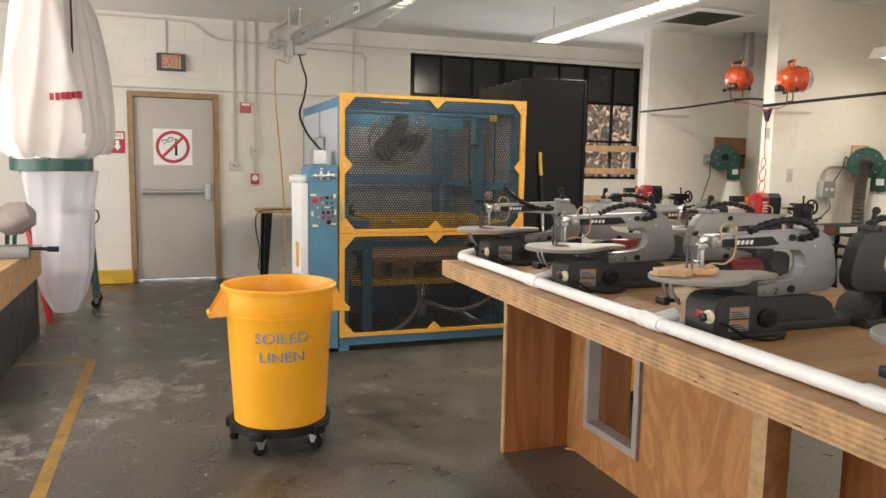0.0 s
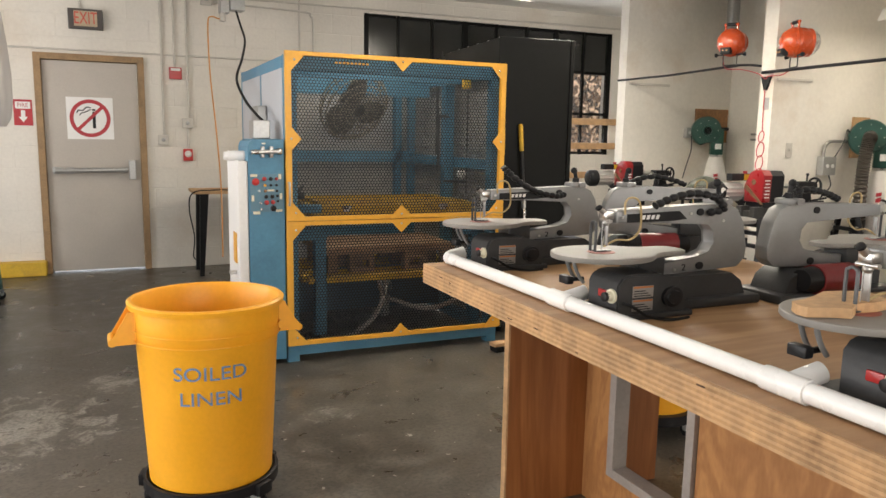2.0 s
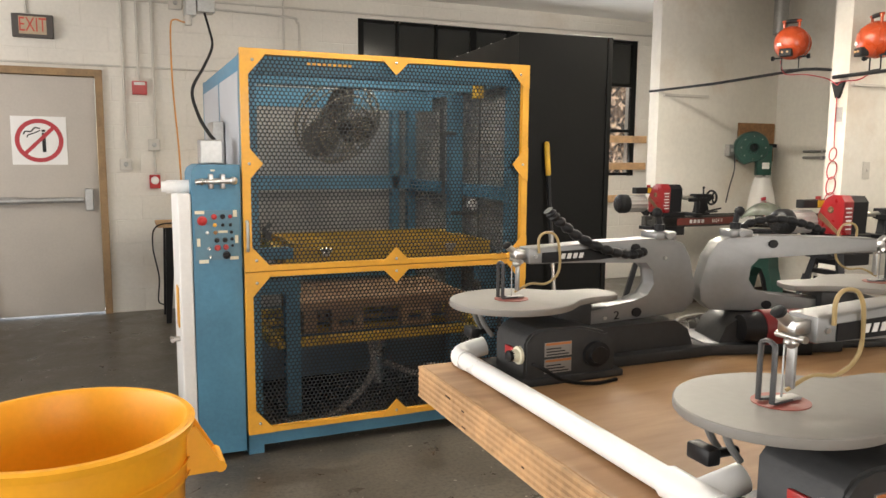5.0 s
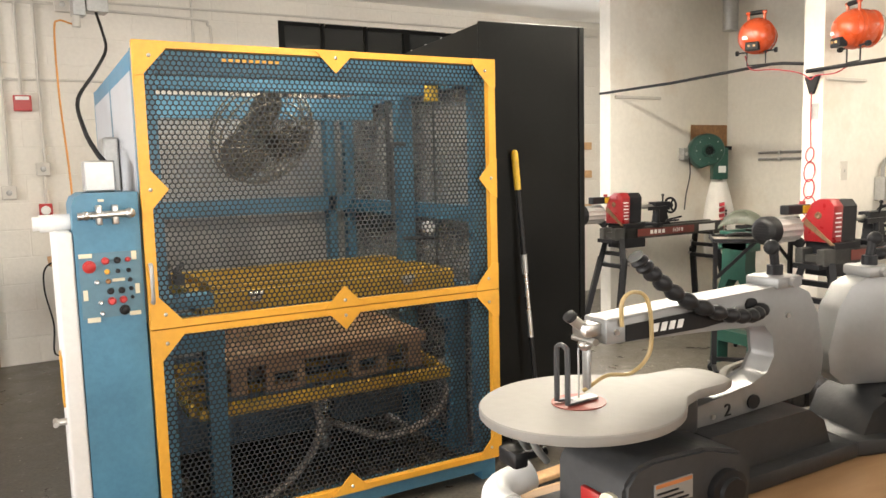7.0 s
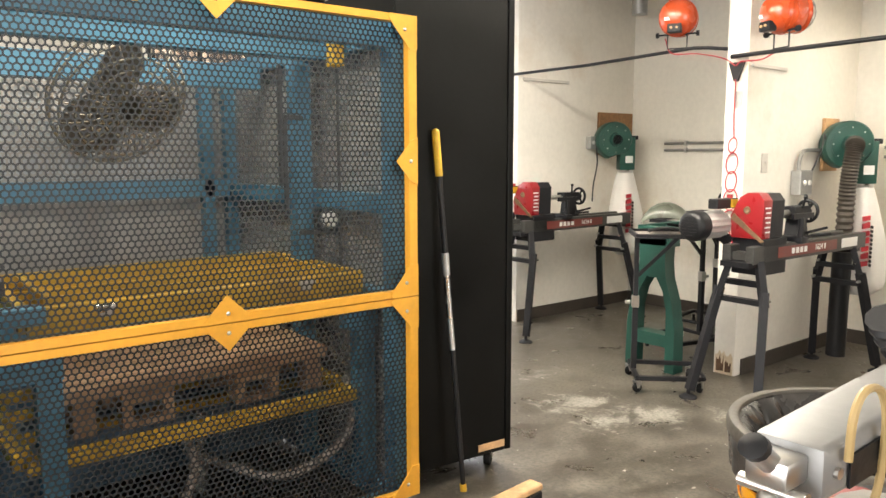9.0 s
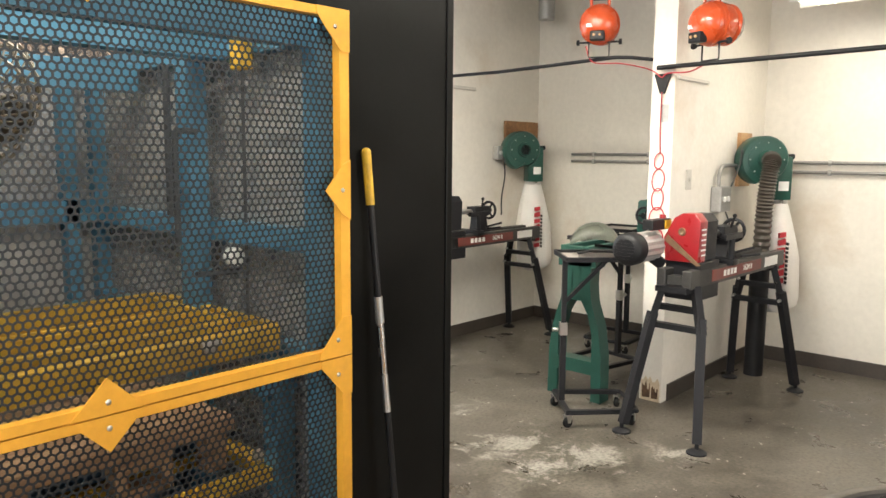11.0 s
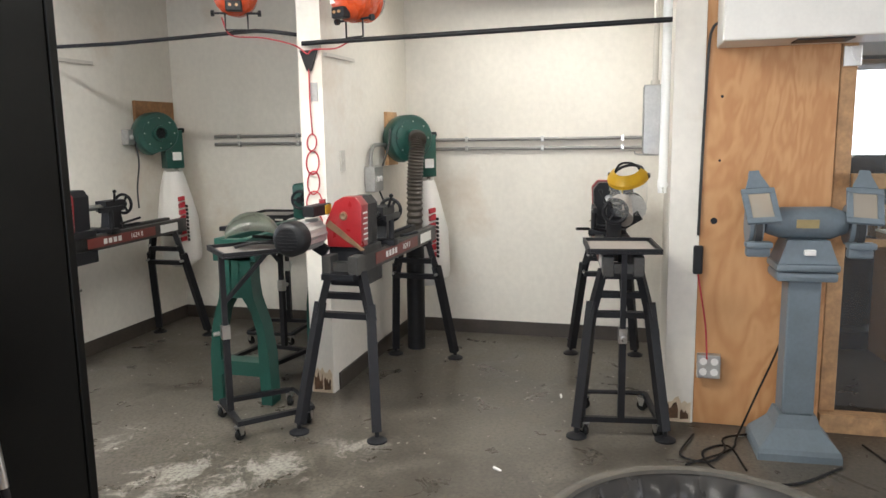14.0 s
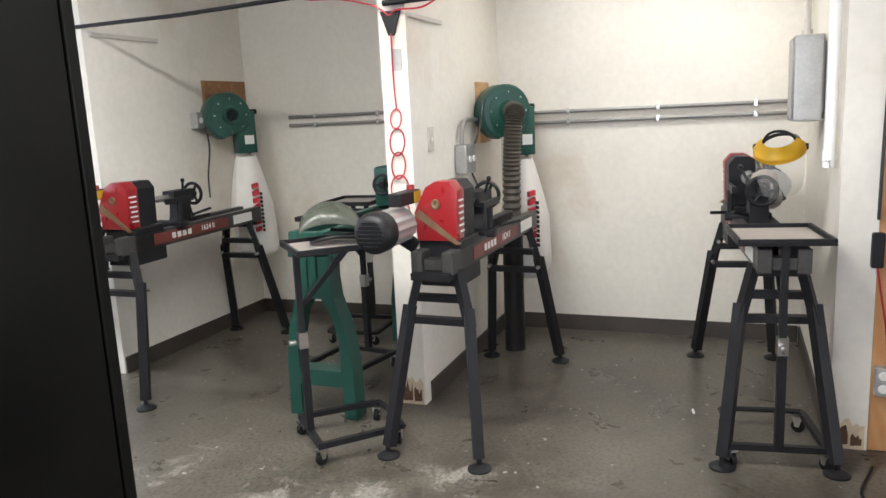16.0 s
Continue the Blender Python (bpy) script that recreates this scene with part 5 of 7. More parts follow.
def fitting(x, y0, y1, z, w=0.2, louvre=True, lit=True):
    f = thing("fluorescent_fitting", "%s white fluorescent ceiling fitting with reflector" % ("lit" if lit else "unlit"), "light fitting", group="ceiling lights")
    bm = B()
    pr = [(-w / 2, 0), (-w / 2 + 0.012, 0), (-0.05, 0.055), (0.05, 0.055), (w / 2 - 0.012, 0), (w / 2, 0), (0.055, 0.10), (-0.055, 0.10)]
    skin(bm, [[Vector((x + a, y, z + b)) for a, b in pr] for y in (y0, y1)])
    part("reflector", bm, M_FIT, f, smooth=False)
    for s in (-0.04, 0.04):
        bm = B(); rod(bm, (x + s, y0 + 0.03, z + 0.025), (x + s, y1 - 0.03, z + 0.025), 0.015, seg=10)
        part("tube", bm, M_TUBE if lit else M_FIT, f)
    if louvre:
        for k in range(int((y1 - y0) / 0.09)):
            bm = B(); box(bm, x - w / 2 + 0.014, y0 + 0.04 + k * 0.09, z - 0.002, x + w / 2 - 0.014, y0 + 0.044 + k * 0.09, z + 0.012); part("louvre_blade", bm, M_FIT, f, smooth=False)
    for y in (y0 + 0.2, y1 - 0.2):
        bm = B(); rod(bm, (x, y, z + 0.101), (x, y, H), 0.004, seg=6); part("hanger", bm, M_GALV, f)


fitting(3.82, 4.67, 7.20, 2.60, 0.27)
fitting(1.98, 3.9, 6.36, 2.66, 0.27)
fitting(1.98, 6.38, 7.46, 2.66, 0.27, True, False)
fitting(6.2, 4.03, 5.35, 2.36, 0.22)
ha = thing("ceiling_hatch", "dark open ceiling vent hatch with frame", "vent", kind="structure")
bm = B(); box(bm, 5.15, 6.5, H - 0.02, 5.75, 7.15, H - 0.004); part("dark_opening", bm, M_BLACK, ha, smooth=False)
bm = B()
for a in ((5.11, 6.46, 5.79, 6.5), (5.11, 7.15, 5.79, 7.19), (5.11, 6.5, 5.15, 7.15), (5.75, 6.5, 5.79, 7.15)):
    box(bm, a[0], a[1], H - 0.03, a[2], a[3], H - 0.002)
part("hatch_frame", bm, M_CEIL, ha, smooth=False)
site(-0.03, 0.17)
du = thing("vent_duct", "short galvanised duct stub dropping from the ceiling", "duct")
bm = B(); rod(bm, (6.6, 7.22, 2.55), (6.6, 7.22, H), 0.065, seg=20); part("duct", bm, M_GALV, du)

# ---------------------------------------------------------------- lathe bays
for nm, a in (("baseboard_north", (5.435, 7.658, 6.872, 7.6685)), ("baseboard_middle", (5.495, 5.708, 6.872, 5.7185)), ("baseboard_east_a", (6.872, 5.872, 6.8825, 7.668)), ("baseboard_east_b", (6.872, 3.92, 6.8825, 5.706)), ("baseboard_south", (5.495, 3.9065, 6.872, 3.917)), ("baseboard_back", (5.495, 5.8595, 6.872, 5.870))):
    bm = B(); box(bm, a[0], a[1], 0, a[2], a[3], 0.10); solid(nm, bm, M_BASE, "dark brown rubber baseboard", "baseboard")
M_GREEN = mat("green_machine_paint", (0.016, 0.070, 0.054), 0.4, vary=0.12, scale=6)
M_IRON = mat("black_cast_iron", (0.014, 0.014, 0.016), 0.45, vary=0.15, scale=10, spec=0.22)
M_BAG = mat("white_filter_cloth", (0.75, 0.73, 0.70), 0.85, vary=0.05, scale=6, bump=0.4, fine=120)
M_LRED = mat("lathe_red_paint", (0.25, 0.013, 0.016), 0.33, vary=0.07, scale=6)
M_STRIP = mat("worn_brown_strip", (0.13, 0.075, 0.038), 0.6, vary=0.25, scale=20)
M_BED = mat("grey_cast_bed", (0.045, 0.044, 0.042), 0.45, vary=0.2, scale=8, spec=0.3)
M_BADGE = mat("dull_red_badge", (0.15, 0.035, 0.028), 0.5, vary=0.15, scale=12)
M_RIB = mat("ribbed_motor_alloy", (0.46, 0.45, 0.43), 0.4, 0.5, vary=0.1)


HEAD = pose(0.19, 0, 0.02)  # the headstock and its motor on the lathe bed


def lathe(m, label):
    t = thing("wood_lathe", label, "wood lathe", m, "wood lathes in the bays")
    for sx in (-1, 1):
        x = 0.53 * sx
        bm = B()
        plate(bm, [(-0.085, 0.80), (0.085, 0.80), (0.085, 0.77), (-0.085, 0.77)], 0.12, pose(x + (0.02 if sx < 0 else 0.10), 0, 0, 0, 0, 90))
        st = part("leg_bracket", bm, M_IRON, t, smooth=False)
        for sy in (-1, 1):
            bm = B(); bar(bm, (x + 0.03 * sx, sy * 0.145, 0.56), (x, sy * 0.085, 0.80), 0.04, 0.035); part("bracket_side", bm, M_IRON, st, smooth=False)
        for z, w in ((0.575, 0.13), (0.675, 0.11), (0.785, 0.08)):
            bm = B(); bar(bm, (x, -w, z), (x, w, z), 0.04, 0.03); part("crossbar", bm, M_IRON, st, smooth=False)
        for sy in (-1, 1):
            bm = B(); bar(bm, (x + 0.015 * sx, sy * 0.135, 0.64), (x + 0.155 * sx, sy * 0.205, 0.045), 0.046, 0.042); lg = part("leg", bm, M_IRON, t, smooth=False)
            bm = B(); q = Vector((x + 0.162 * sx, sy * 0.209, 0)); rod(bm, q + Vector((0, 0, 0.012)), q + Vector((0, 0, 0.05)), 0.011); turned(bm, [(0.05, 0), (0.05, 0.008), (0.025, 0.022), (0.012, 0.024)], 18, Matrix.Translation(q)); part("levelling_foot", bm, M_IRON, lg)
            for z in (0.59, 0.70):
                bm = B(); rod(bm, (x - 0.03, sy * (0.14 - (z - 0.59) * 0.25), z), (x + 0.03, sy * (0.14 - (z - 0.59) * 0.25), z), 0.009, seg=8); part("bolt", bm, M_STEEL, st)
    bm = B()
    for sy in (-1, 1):
        box(bm, -0.60, sy * 0.07 - 0.025, 0.79, 0.68, sy * 0.07 + 0.025, 0.885, 0.005)
    for x in (-0.55, -0.15, 0.25, 0.64):
        box(bm, x - 0.03, -0.044, 0.805, x + 0.03, 0.044, 0.85)
    bed = part("bed", bm, M_BED, t, smooth=False)
    bm = B(); box(bm, -0.36, -0.0975, 0.808, 0.30, -0.0952, 0.868); part("side_badge", bm, M_BADGE, bed, "red badge on the bed", smooth=False)
    text_part("lettering", "1624 II", 0.046, pose(0.10, -0.0982, 0.838), M_TXT, bed)
    bm = B()
    for k in range(4):
        box(bm, -0.22 + 0.045 * k, -0.0985, 0.822, -0.188 + 0.045 * k, -0.0977, 0.854)
    part("badge_bars", bm, M_TXT, bed, smooth=False)
    bm = B(); box(bm, 0.36, -0.0975, 0.810, 0.56, -0.0952, 0.866); part("rating_plate", bm, M_SIGNW, bed, smooth=False)
    # headstock
    bm = B(); box(bm, -0.70, -0.095, 0.70, -0.46, 0.095, 0.90, 0.008); part("headstock_base", bm, M_IRON, t, smooth=False, at=HEAD)
    bm = B()
    plate(bm, [(-0.09, 0.90), (0.09, 0.90), (0.10, 1.02), (0.045, 1.125), (0.0, 1.15), (-0.065, 1.15), (-0.098, 1.11)], 0.085, pose(-0.635, 0, 0, 0, 0, 90))
    bmesh.ops.bevel(bm, geom=bm.edges[:], offset=0.006, segments=2, affect="EDGES", profile=0.6)
    hd = part("headstock_cover", bm, M_LRED, t, "glossy red headstock cover", at=HEAD)
    bm = B(); plate(bm, [(-0.086, 0.905), (0.086, 0.905), (0.095, 1.02), (0.042, 1.12), (0.0, 1.144), (-0.062, 1.144), (-0.093, 1.106)], 0.129, pose(-0.504, 0, 0, 0, 0, 90)); part("headstock_body", bm, M_IRON, hd, "black headstock casting", smooth=False)
    bm = B(); turned(bm, [(0.022, 0), (0.020, 0.006), (0.013, 0.007), (0.009, 0.004), (0.0, 0.004)], 20, pose(-0.7202, 0.0, 1.055, 0, -90), cap1=False); part("spindle_boss", bm, M_STRIP, hd)
    bm = B(); plate(bm, [(-0.11, 0.89), (-0.085, 0.885), (0.095, 1.005), (0.075, 1.035)], 0.004, pose(-0.7205, 0, 0, 0, 0, 90)); part("worn_belt_strip", bm, M_STRIP, hd, smooth=False)
    bm = B()
    for k in range(6):
        box(bm, -0.70 - 0.008 * (k % 2), -0.1005, 0.935 + 0.026 * k, -0.655, -0.0982, 0.943 + 0.026 * k)
    part("print_bars", bm, M_TXT, hd, smooth=False)
    bm = B(); rod(bm, (-0.504, 0, 1.04), (-0.47, 0, 1.04), 0.035, seg=20); rod(bm, (-0.47, 0, 1.04), (-0.43, 0, 1.04), 0.022, seg=16); part("spindle", bm, M_STEEL, t, at=HEAD)
    # motor
    bm = B()
    n = 28
    rings = []
    for x in (-0.93, -0.72):
        rings.append([Vector((x, 0.165 + (0.078 - 0.006 * (k % 2)) * math.cos(2 * math.pi * k / n), 0.97 + (0.078 - 0.006 * (k % 2)) * math.sin(2 * math.pi * k / n))) for k in range(n)])
    skin(bm, rings)
    mo = part("motor", bm, M_RIB, t, "ribbed grey motor", smooth=False, at=HEAD)
    bm = B(); turned(bm, [(0.05, 0.0), (0.075, 0.012), (0.084, 0.03), (0.084, 0.09)], 28, pose(-1.0, 0.165, 0.97, 0, 90)); part("fan_cowl", bm, M_DPLAST, mo)
    bm = B()
    for k in range(-3, 4):
        w = math.sqrt(max(0, 0.058 ** 2 - (k * 0.016) ** 2))
        box(bm, -1.0035, 0.165 - w, 0.968 + k * 0.016, -1.0005, 0.165 + w, 0.972 + k * 0.016)
    part("cowl_grille", bm, M_IRON, mo, smooth=False)
    bm = B(); bar(bm, (-0.71, 0.10, 0.87), (-0.71, 0.20, 0.93), 0.02, 0.06); part("motor_mount", bm, M_IRON, t, smooth=False, at=HEAD)
    bm = B(); box(bm, -0.86, 0.09, 1.06, -0.66, 0.15, 1.115, 0.006, None); cb = part("control_box", bm, M_DPLAST, t, smooth=False, at=HEAD)
    bm = B(); rod(bm, (-0.70, 0.12, 1.115), (-0.70, 0.12, 1.135), 0.017); part("stop_button", bm, M_LRED, cb)
    bm = B(); box(bm, -0.735, 0.0895, 1.065, -0.67, 0.0892 - 0.003, 1.11); part("yellow_tag", bm, M_TRAYY, cb, smooth=False)
    # tool rest and tailstock
    bm = B(); box(bm, -0.30, -0.13, 0.876, -0.22, 0.08, 0.91, 0.006); rod(bm, (-0.26, -0.1, 0.91), (-0.26, -0.1, 1.02), 0.016); bar(bm, (-0.36, -0.1, 1.03), (-0.14, -0.1, 1.03), 0.02, 0.03); rod(bm, (-0.2, -0.13, 0.92), (-0.12, -0.2, 0.93), 0.008)
    part("tool_rest", bm, M_IRON, t, at=pose(0.12, 0, 0))
    bm = B()
    plate(bm, [(0.0, 0.876), (0.16, 0.876), (0.13, 0.93), (0.11, 1.0), (0.15, 1.01), (0.15, 1.075), (-0.02, 1.075), (-0.02, 1.01), (0.03, 1.0), (0.02, 0.93)], 0.08, pose(0.02, -0.04, 0))
    tl = part("tailstock", bm, M_IRON, t, at=pose(-0.10, 0, 0))
    bm = B(); rod(bm, (-0.10, 0, 1.04), (0.0, 0, 1.04), 0.018); rod(bm, (-0.15, 0, 1.04), (-0.10, 0, 1.04), 0.003, 0.016); part("quill", bm, M_STEEL, tl)
    bm = B(); tube(bm, [(0.215, 0.062 * math.cos(2 * math.pi * k / 20), 1.04 + 0.062 * math.sin(2 * math.pi * k / 20)) for k in range(21)], 0.010, 8, 1); rod(bm, (0.165, 0, 1.04), (0.225, 0, 1.04), 0.022)
    for k in range(3):
        rod(bm, (0.215, 0, 1.04), (0.215, 0.06 * math.cos(k * 2.09), 1.04 + 0.06 * math.sin(k * 2.09)), 0.008, seg=6)
    rod(bm, (0.22, 0.05, 1.06), (0.26, 0.05, 1.06), 0.008)
    part("handwheel", bm, M_IRON, tl)
    bm = B(); rod(bm, (0.08, -0.04, 1.07), (0.05, -0.07, 1.13), 0.007); ball(bm, (0.05, -0.07, 1.135), 0.012); part("lock_lever", bm, M_IRON, tl)
    bm = B(); rod(bm, (0.12, -0.045, 0.92), (0.22, -0.12, 0.95), 0.008); part("lock_lever", bm, M_IRON, tl)
    return t


site()
L2 = lathe(pose(5.54, 5.435, 0, 0, 0, -1.6), "red and black wood lathe on splayed black legs")
copy_thing(L2, pose(5.70, 7.355, 0, 0, 0, 1.0))
copy_thing(L2, pose(5.83, 4.19, 0, 0, 0, 186.7))


def tool_stand(m, label):
    t = thing("tool_stand", label, "tool stand", m, "mobile tool stands")
    bm = B()
    bar(bm, (0, -0.19, 0.085), (0, 0.19, 0.085), 0.025, 0.025)
    for s in (-1, 1):
        bar(bm, (0.0125, s * 0.178, 0.085), (0.36, s * 0.165, 0.085), 0.025, 0.025)
    tube(bm, [(0.36, -0.165, 0.085), (0.385, -0.14, 0.085), (0.385, 0.14, 0.085), (0.36, 0.165, 0.085)], 0.012, 8, 4)
    part("base_frame", bm, M_IRON, t, smooth=False)
    bm = B(); bar(bm, (0, 0, 0.0975), (0, 0, 0.50), 0.032, 0.032); part("lower_post", bm, M_IRON, t, smooth=False)
    bm = B(); bar(bm, (0, 0, 0.47), (0, 0, 0.54), 0.04, 0.04); rod(bm, (-0.03, 0, 0.50), (-0.06, 0.0, 0.50), 0.012); part("height_clamp", bm, M_STEEL, t)
    bm = B(); bar(bm, (0, 0, 0.54), (0, 0, 0.90), 0.026, 0.026); part("upper_post", bm, M_IRON, t, smooth=False)
    bm = B(); bar(bm, (0.01, 0, 0.66), (0.24, 0, 0.895), 0.02, 0.02); part("brace", bm, M_IRON, t, smooth=False)
    bm = B()
    box(bm, -0.03, -0.172, 0.90, 0.36, 0.172, 0.906)
    for a in ((-0.03, -0.172, 0.36, -0.158), (-0.03, 0.158, 0.36, 0.172), (-0.03, -0.158, -0.016, 0.158), (0.346, -0.158, 0.36, 0.158)):
        box(bm, a[0], a[1], 0.9065, a[2], a[3], 0.926, 0.003)
    part("tray", bm, M_IRON, t, smooth=False)
    bm = B(); box(bm, -0.01, -0.15, 0.9065, 0.34, 0.15, 0.910); part("tray_mat", bm, M_GREYWOOD, t, smooth=False)
    for x, y in ((0.0, -0.175), (0.0, 0.175), (0.36, -0.15), (0.36, 0.15)):
        castor(t, x, y, 0.072, 0.028, 30 + 80 * x)
    return t


SA = tool_stand(pose(4.83, 6.03, 0, 0, 0, -45), "black mobile tool stand with tray")
copy_thing(SA, pose(5.17, 4.11, 0, 0, 0, 8))
copy_thing(SA, pose(5.95, 6.30, 0, 0, 0, 170))
copy_thing(SA, pose(6.62, 6.60, 0, 0, 0, 185))

# green lathe on cast pedestals, partly hidden behind the partition
site(0.03, 0.15)
gl = thing("green_lathe", "older dark green wood lathe on cast pedestals", "wood lathe")
for x in (5.13, 6.35):
    bm = B()
    for s in (-1, 1):
        plate(bm, [(s * 0.10, 0.87), (s * 0.02, 0.87), (s * 0.025, 0.62), (s * 0.085, 0.52), (s * 0.115, 0.40), (s * 0.12, 0.0), (s * 0.185, 0.0), (s * 0.18, 0.28), (s * 0.155, 0.45), (s * 0.105, 0.60), (s * 0.095, 0.70)], 0.10, pose(x + 0.1, 6.01, 0, 0, 0, 90))
    box(bm, x, 6.01 - 0.13, 0.16, x + 0.10, 6.01 + 0.13, 0.24)
    box(bm, x, 6.01 - 0.13, 0.80, x + 0.11, 6.01 + 0.13, 0.868, 0.006)
    box(bm, x, 6.01 - 0.03, 0.6, x + 0.03, 6.01 + 0.03, 0.86)
    part("pedestal", bm, M_GREEN, gl, smooth=False)
bm = B()
for s in (-1, 1):
    box(bm, 5.10, 6.01 + s * 0.075 - 0.022, 0.87, 6.6, 6.01 + s * 0.075 + 0.022, 0.93, 0.004)
box(bm, 5.10, 5.957, 0.872, 5.16, 6.063, 0.925)
part("bed", bm, M_GREEN, gl, smooth=False)
bm = B(); box(bm, 6.0, 5.93, 0.931, 6.35, 6.09, 1.16, 0.02); part("headstock", bm, M_GREEN, gl)
bm = B(); tube(bm, [(5.955, 6.01 + 0.055 * math.cos(2 * math.pi * k / 20), 1.06 + 0.055 * math.sin(2 * math.pi * k / 20)) for k in range(21)], 0.009, 8, 1); rod(bm, (5.94, 6.01, 1.06), (6.0, 6.01, 1.06), 0.02)
for k in range(3):
    rod(bm, (5.955, 6.01, 1.06), (5.955, 6.01 + 0.055 * math.cos(k * 2.09), 1.06 + 0.055 * math.sin(k * 2.09)), 0.007, seg=6)
part("handwheel", bm, M_IRON, gl)


def face_shield(m, band, label):
    t = thing("face_shield", label, "face shield", m, "face shields")
    bm = B()
    rings = []
    for k in range(13):
        a = radians(-95 + 190 * k / 12)
        rings.append([Vector((0.115 * math.cos(a) * f + o, 0.10 * math.sin(a) * f, z)) for f, z, o in ((1.12, 0.0, 0.02), (1.13, -0.06, 0.03), (1.08, -0.14, 0.04), (0.95, -0.20, 0.045))])
    skin(bm, rings, close=False)
    bmesh.ops.solidify(bm, geom=bm.faces[:], thickness=0.0015)
    part("visor", bm, clear("visor_plastic", (0.75, 0.75, 0.72), 0.15, 0.16), t, "clear scuffed visor").visible_shadow = False
    bm = B()
    rings = []
    for k in range(13):
        a = radians(-100 + 200 * k / 12)
        rings.append([Vector((0.12 * math.cos(a) * f + 0.012, 0.105 * math.sin(a) * f, z)) for f, z in ((1.16, -0.01), (1.16, 0.012), (0.98, 0.035), (0.72, 0.055))])
    skin(bm, rings, close=False)
    bmesh.ops.solidify(bm, geom=bm.faces[:], thickness=0.004)
    part("brow_guard", bm, band, t)
    bm = B(); tube(bm, [(0.1 * math.cos(radians(a)), 0.085 * math.sin(radians(a)), 0.02) for a in range(90, 271, 20)], 0.009, 8, 2); tube(bm, [(0.0, 0.085, 0.02), (0.0, 0.05, 0.075), (0, 0, 0.09), (0, -0.05, 0.075), (0.0, -0.085, 0.02)], 0.007, 8, 3)
    part("head_band", bm, M_DPLAST, t)
    for s in (-1, 1):
        bm = B(); rod(bm, (0.0, s * 0.10, 0.005), (0.0, s * 0.125, 0.005), 0.016); part("pivot_knob", bm, M_DPLAST, t)
    return t


site(0.05, 0.145)
M_SHELL = mat("olive_helmet_plastic", (0.13, 0.14, 0.11), 0.3, vary=0.08)
fsA = thing("welding_style_shield", "olive grey visor shell with clear window lying on the tray", "face shield", pose(4.90, 5.775, 0.925, 0, 0, -60) @ Matrix.Scale(1.08, 4))
bm = B()
rings = []
for k in range(11):
    a = radians(8 + 150 * k / 10)
    rings.append([Vector((0.13 * math.cos(a), 0.10 * math.cos(b), 0.03 + 0.13 * math.sin(a) * (0.4 + 0.6 * math.sin(b)))) for b in [radians(18 * j) for j in range(11)]])
skin(bm, rings, close=False)
bmesh.ops.solidify(bm, geom=bm.faces[:], thickness=0.004)
part("shell", bm, M_SHELL, fsA)
bm = B(); plate(bm, [(-0.10, 0.0), (0.10, 0.0), (0.09, 0.10), (-0.09, 0.10)], 0.002, pose(0.15, 0, 0.0, -35, 0, 90)); part("visor", bm, clear("visor_sheet", (0.8, 0.8, 0.78), 0.1, 0.3), fsA, smooth=False)
bm = B(); tube(bm, [(-0.08, -0.09, 0.01), (0.0, -0.11, 0.03), (0.10, -0.08, 0.02), (0.12, 0.0, 0.01), (0.1, 0.08, 0.02), (0.0, 0.11, 0.03)], 0.008, 8); part("head_band", bm, M_DPLAST, fsA)
site(0.0, 0.145, 0.015)
face_shield(pose(5.70, 3.965, 1.215, 0, 26, 165) @ Matrix.Scale(0.88, 4), mat("yellow_plastic", (0.66, 0.42, 0.015), 0.4, vary=0.05), "yellow-browed clear face shield hung by the lathe")
bm = B()
hk = thing("shield_hook", "small metal wall hook", "hook"); tube(bm, [(5.70, 3.7715, 1.33), (5.70, 3.86, 1.325), (5.70, 3.93, 1.33), (5.70, 3.94, 1.345)], 0.004, 6); part("rod", bm, M_GALV, hk)
ls = thing("steel_sleeve", "dull steel sleeve resting on the lathe", "sleeve", pose(5.95, 4.0, 1.0, 0, 70, 10))
bm = B(); turned(bm, [(0.045, -0.10), (0.065, 0.10), (0.06, 0.10), (0.04, -0.10)], 20); part("sleeve", bm, M_GREYWOOD, ls)


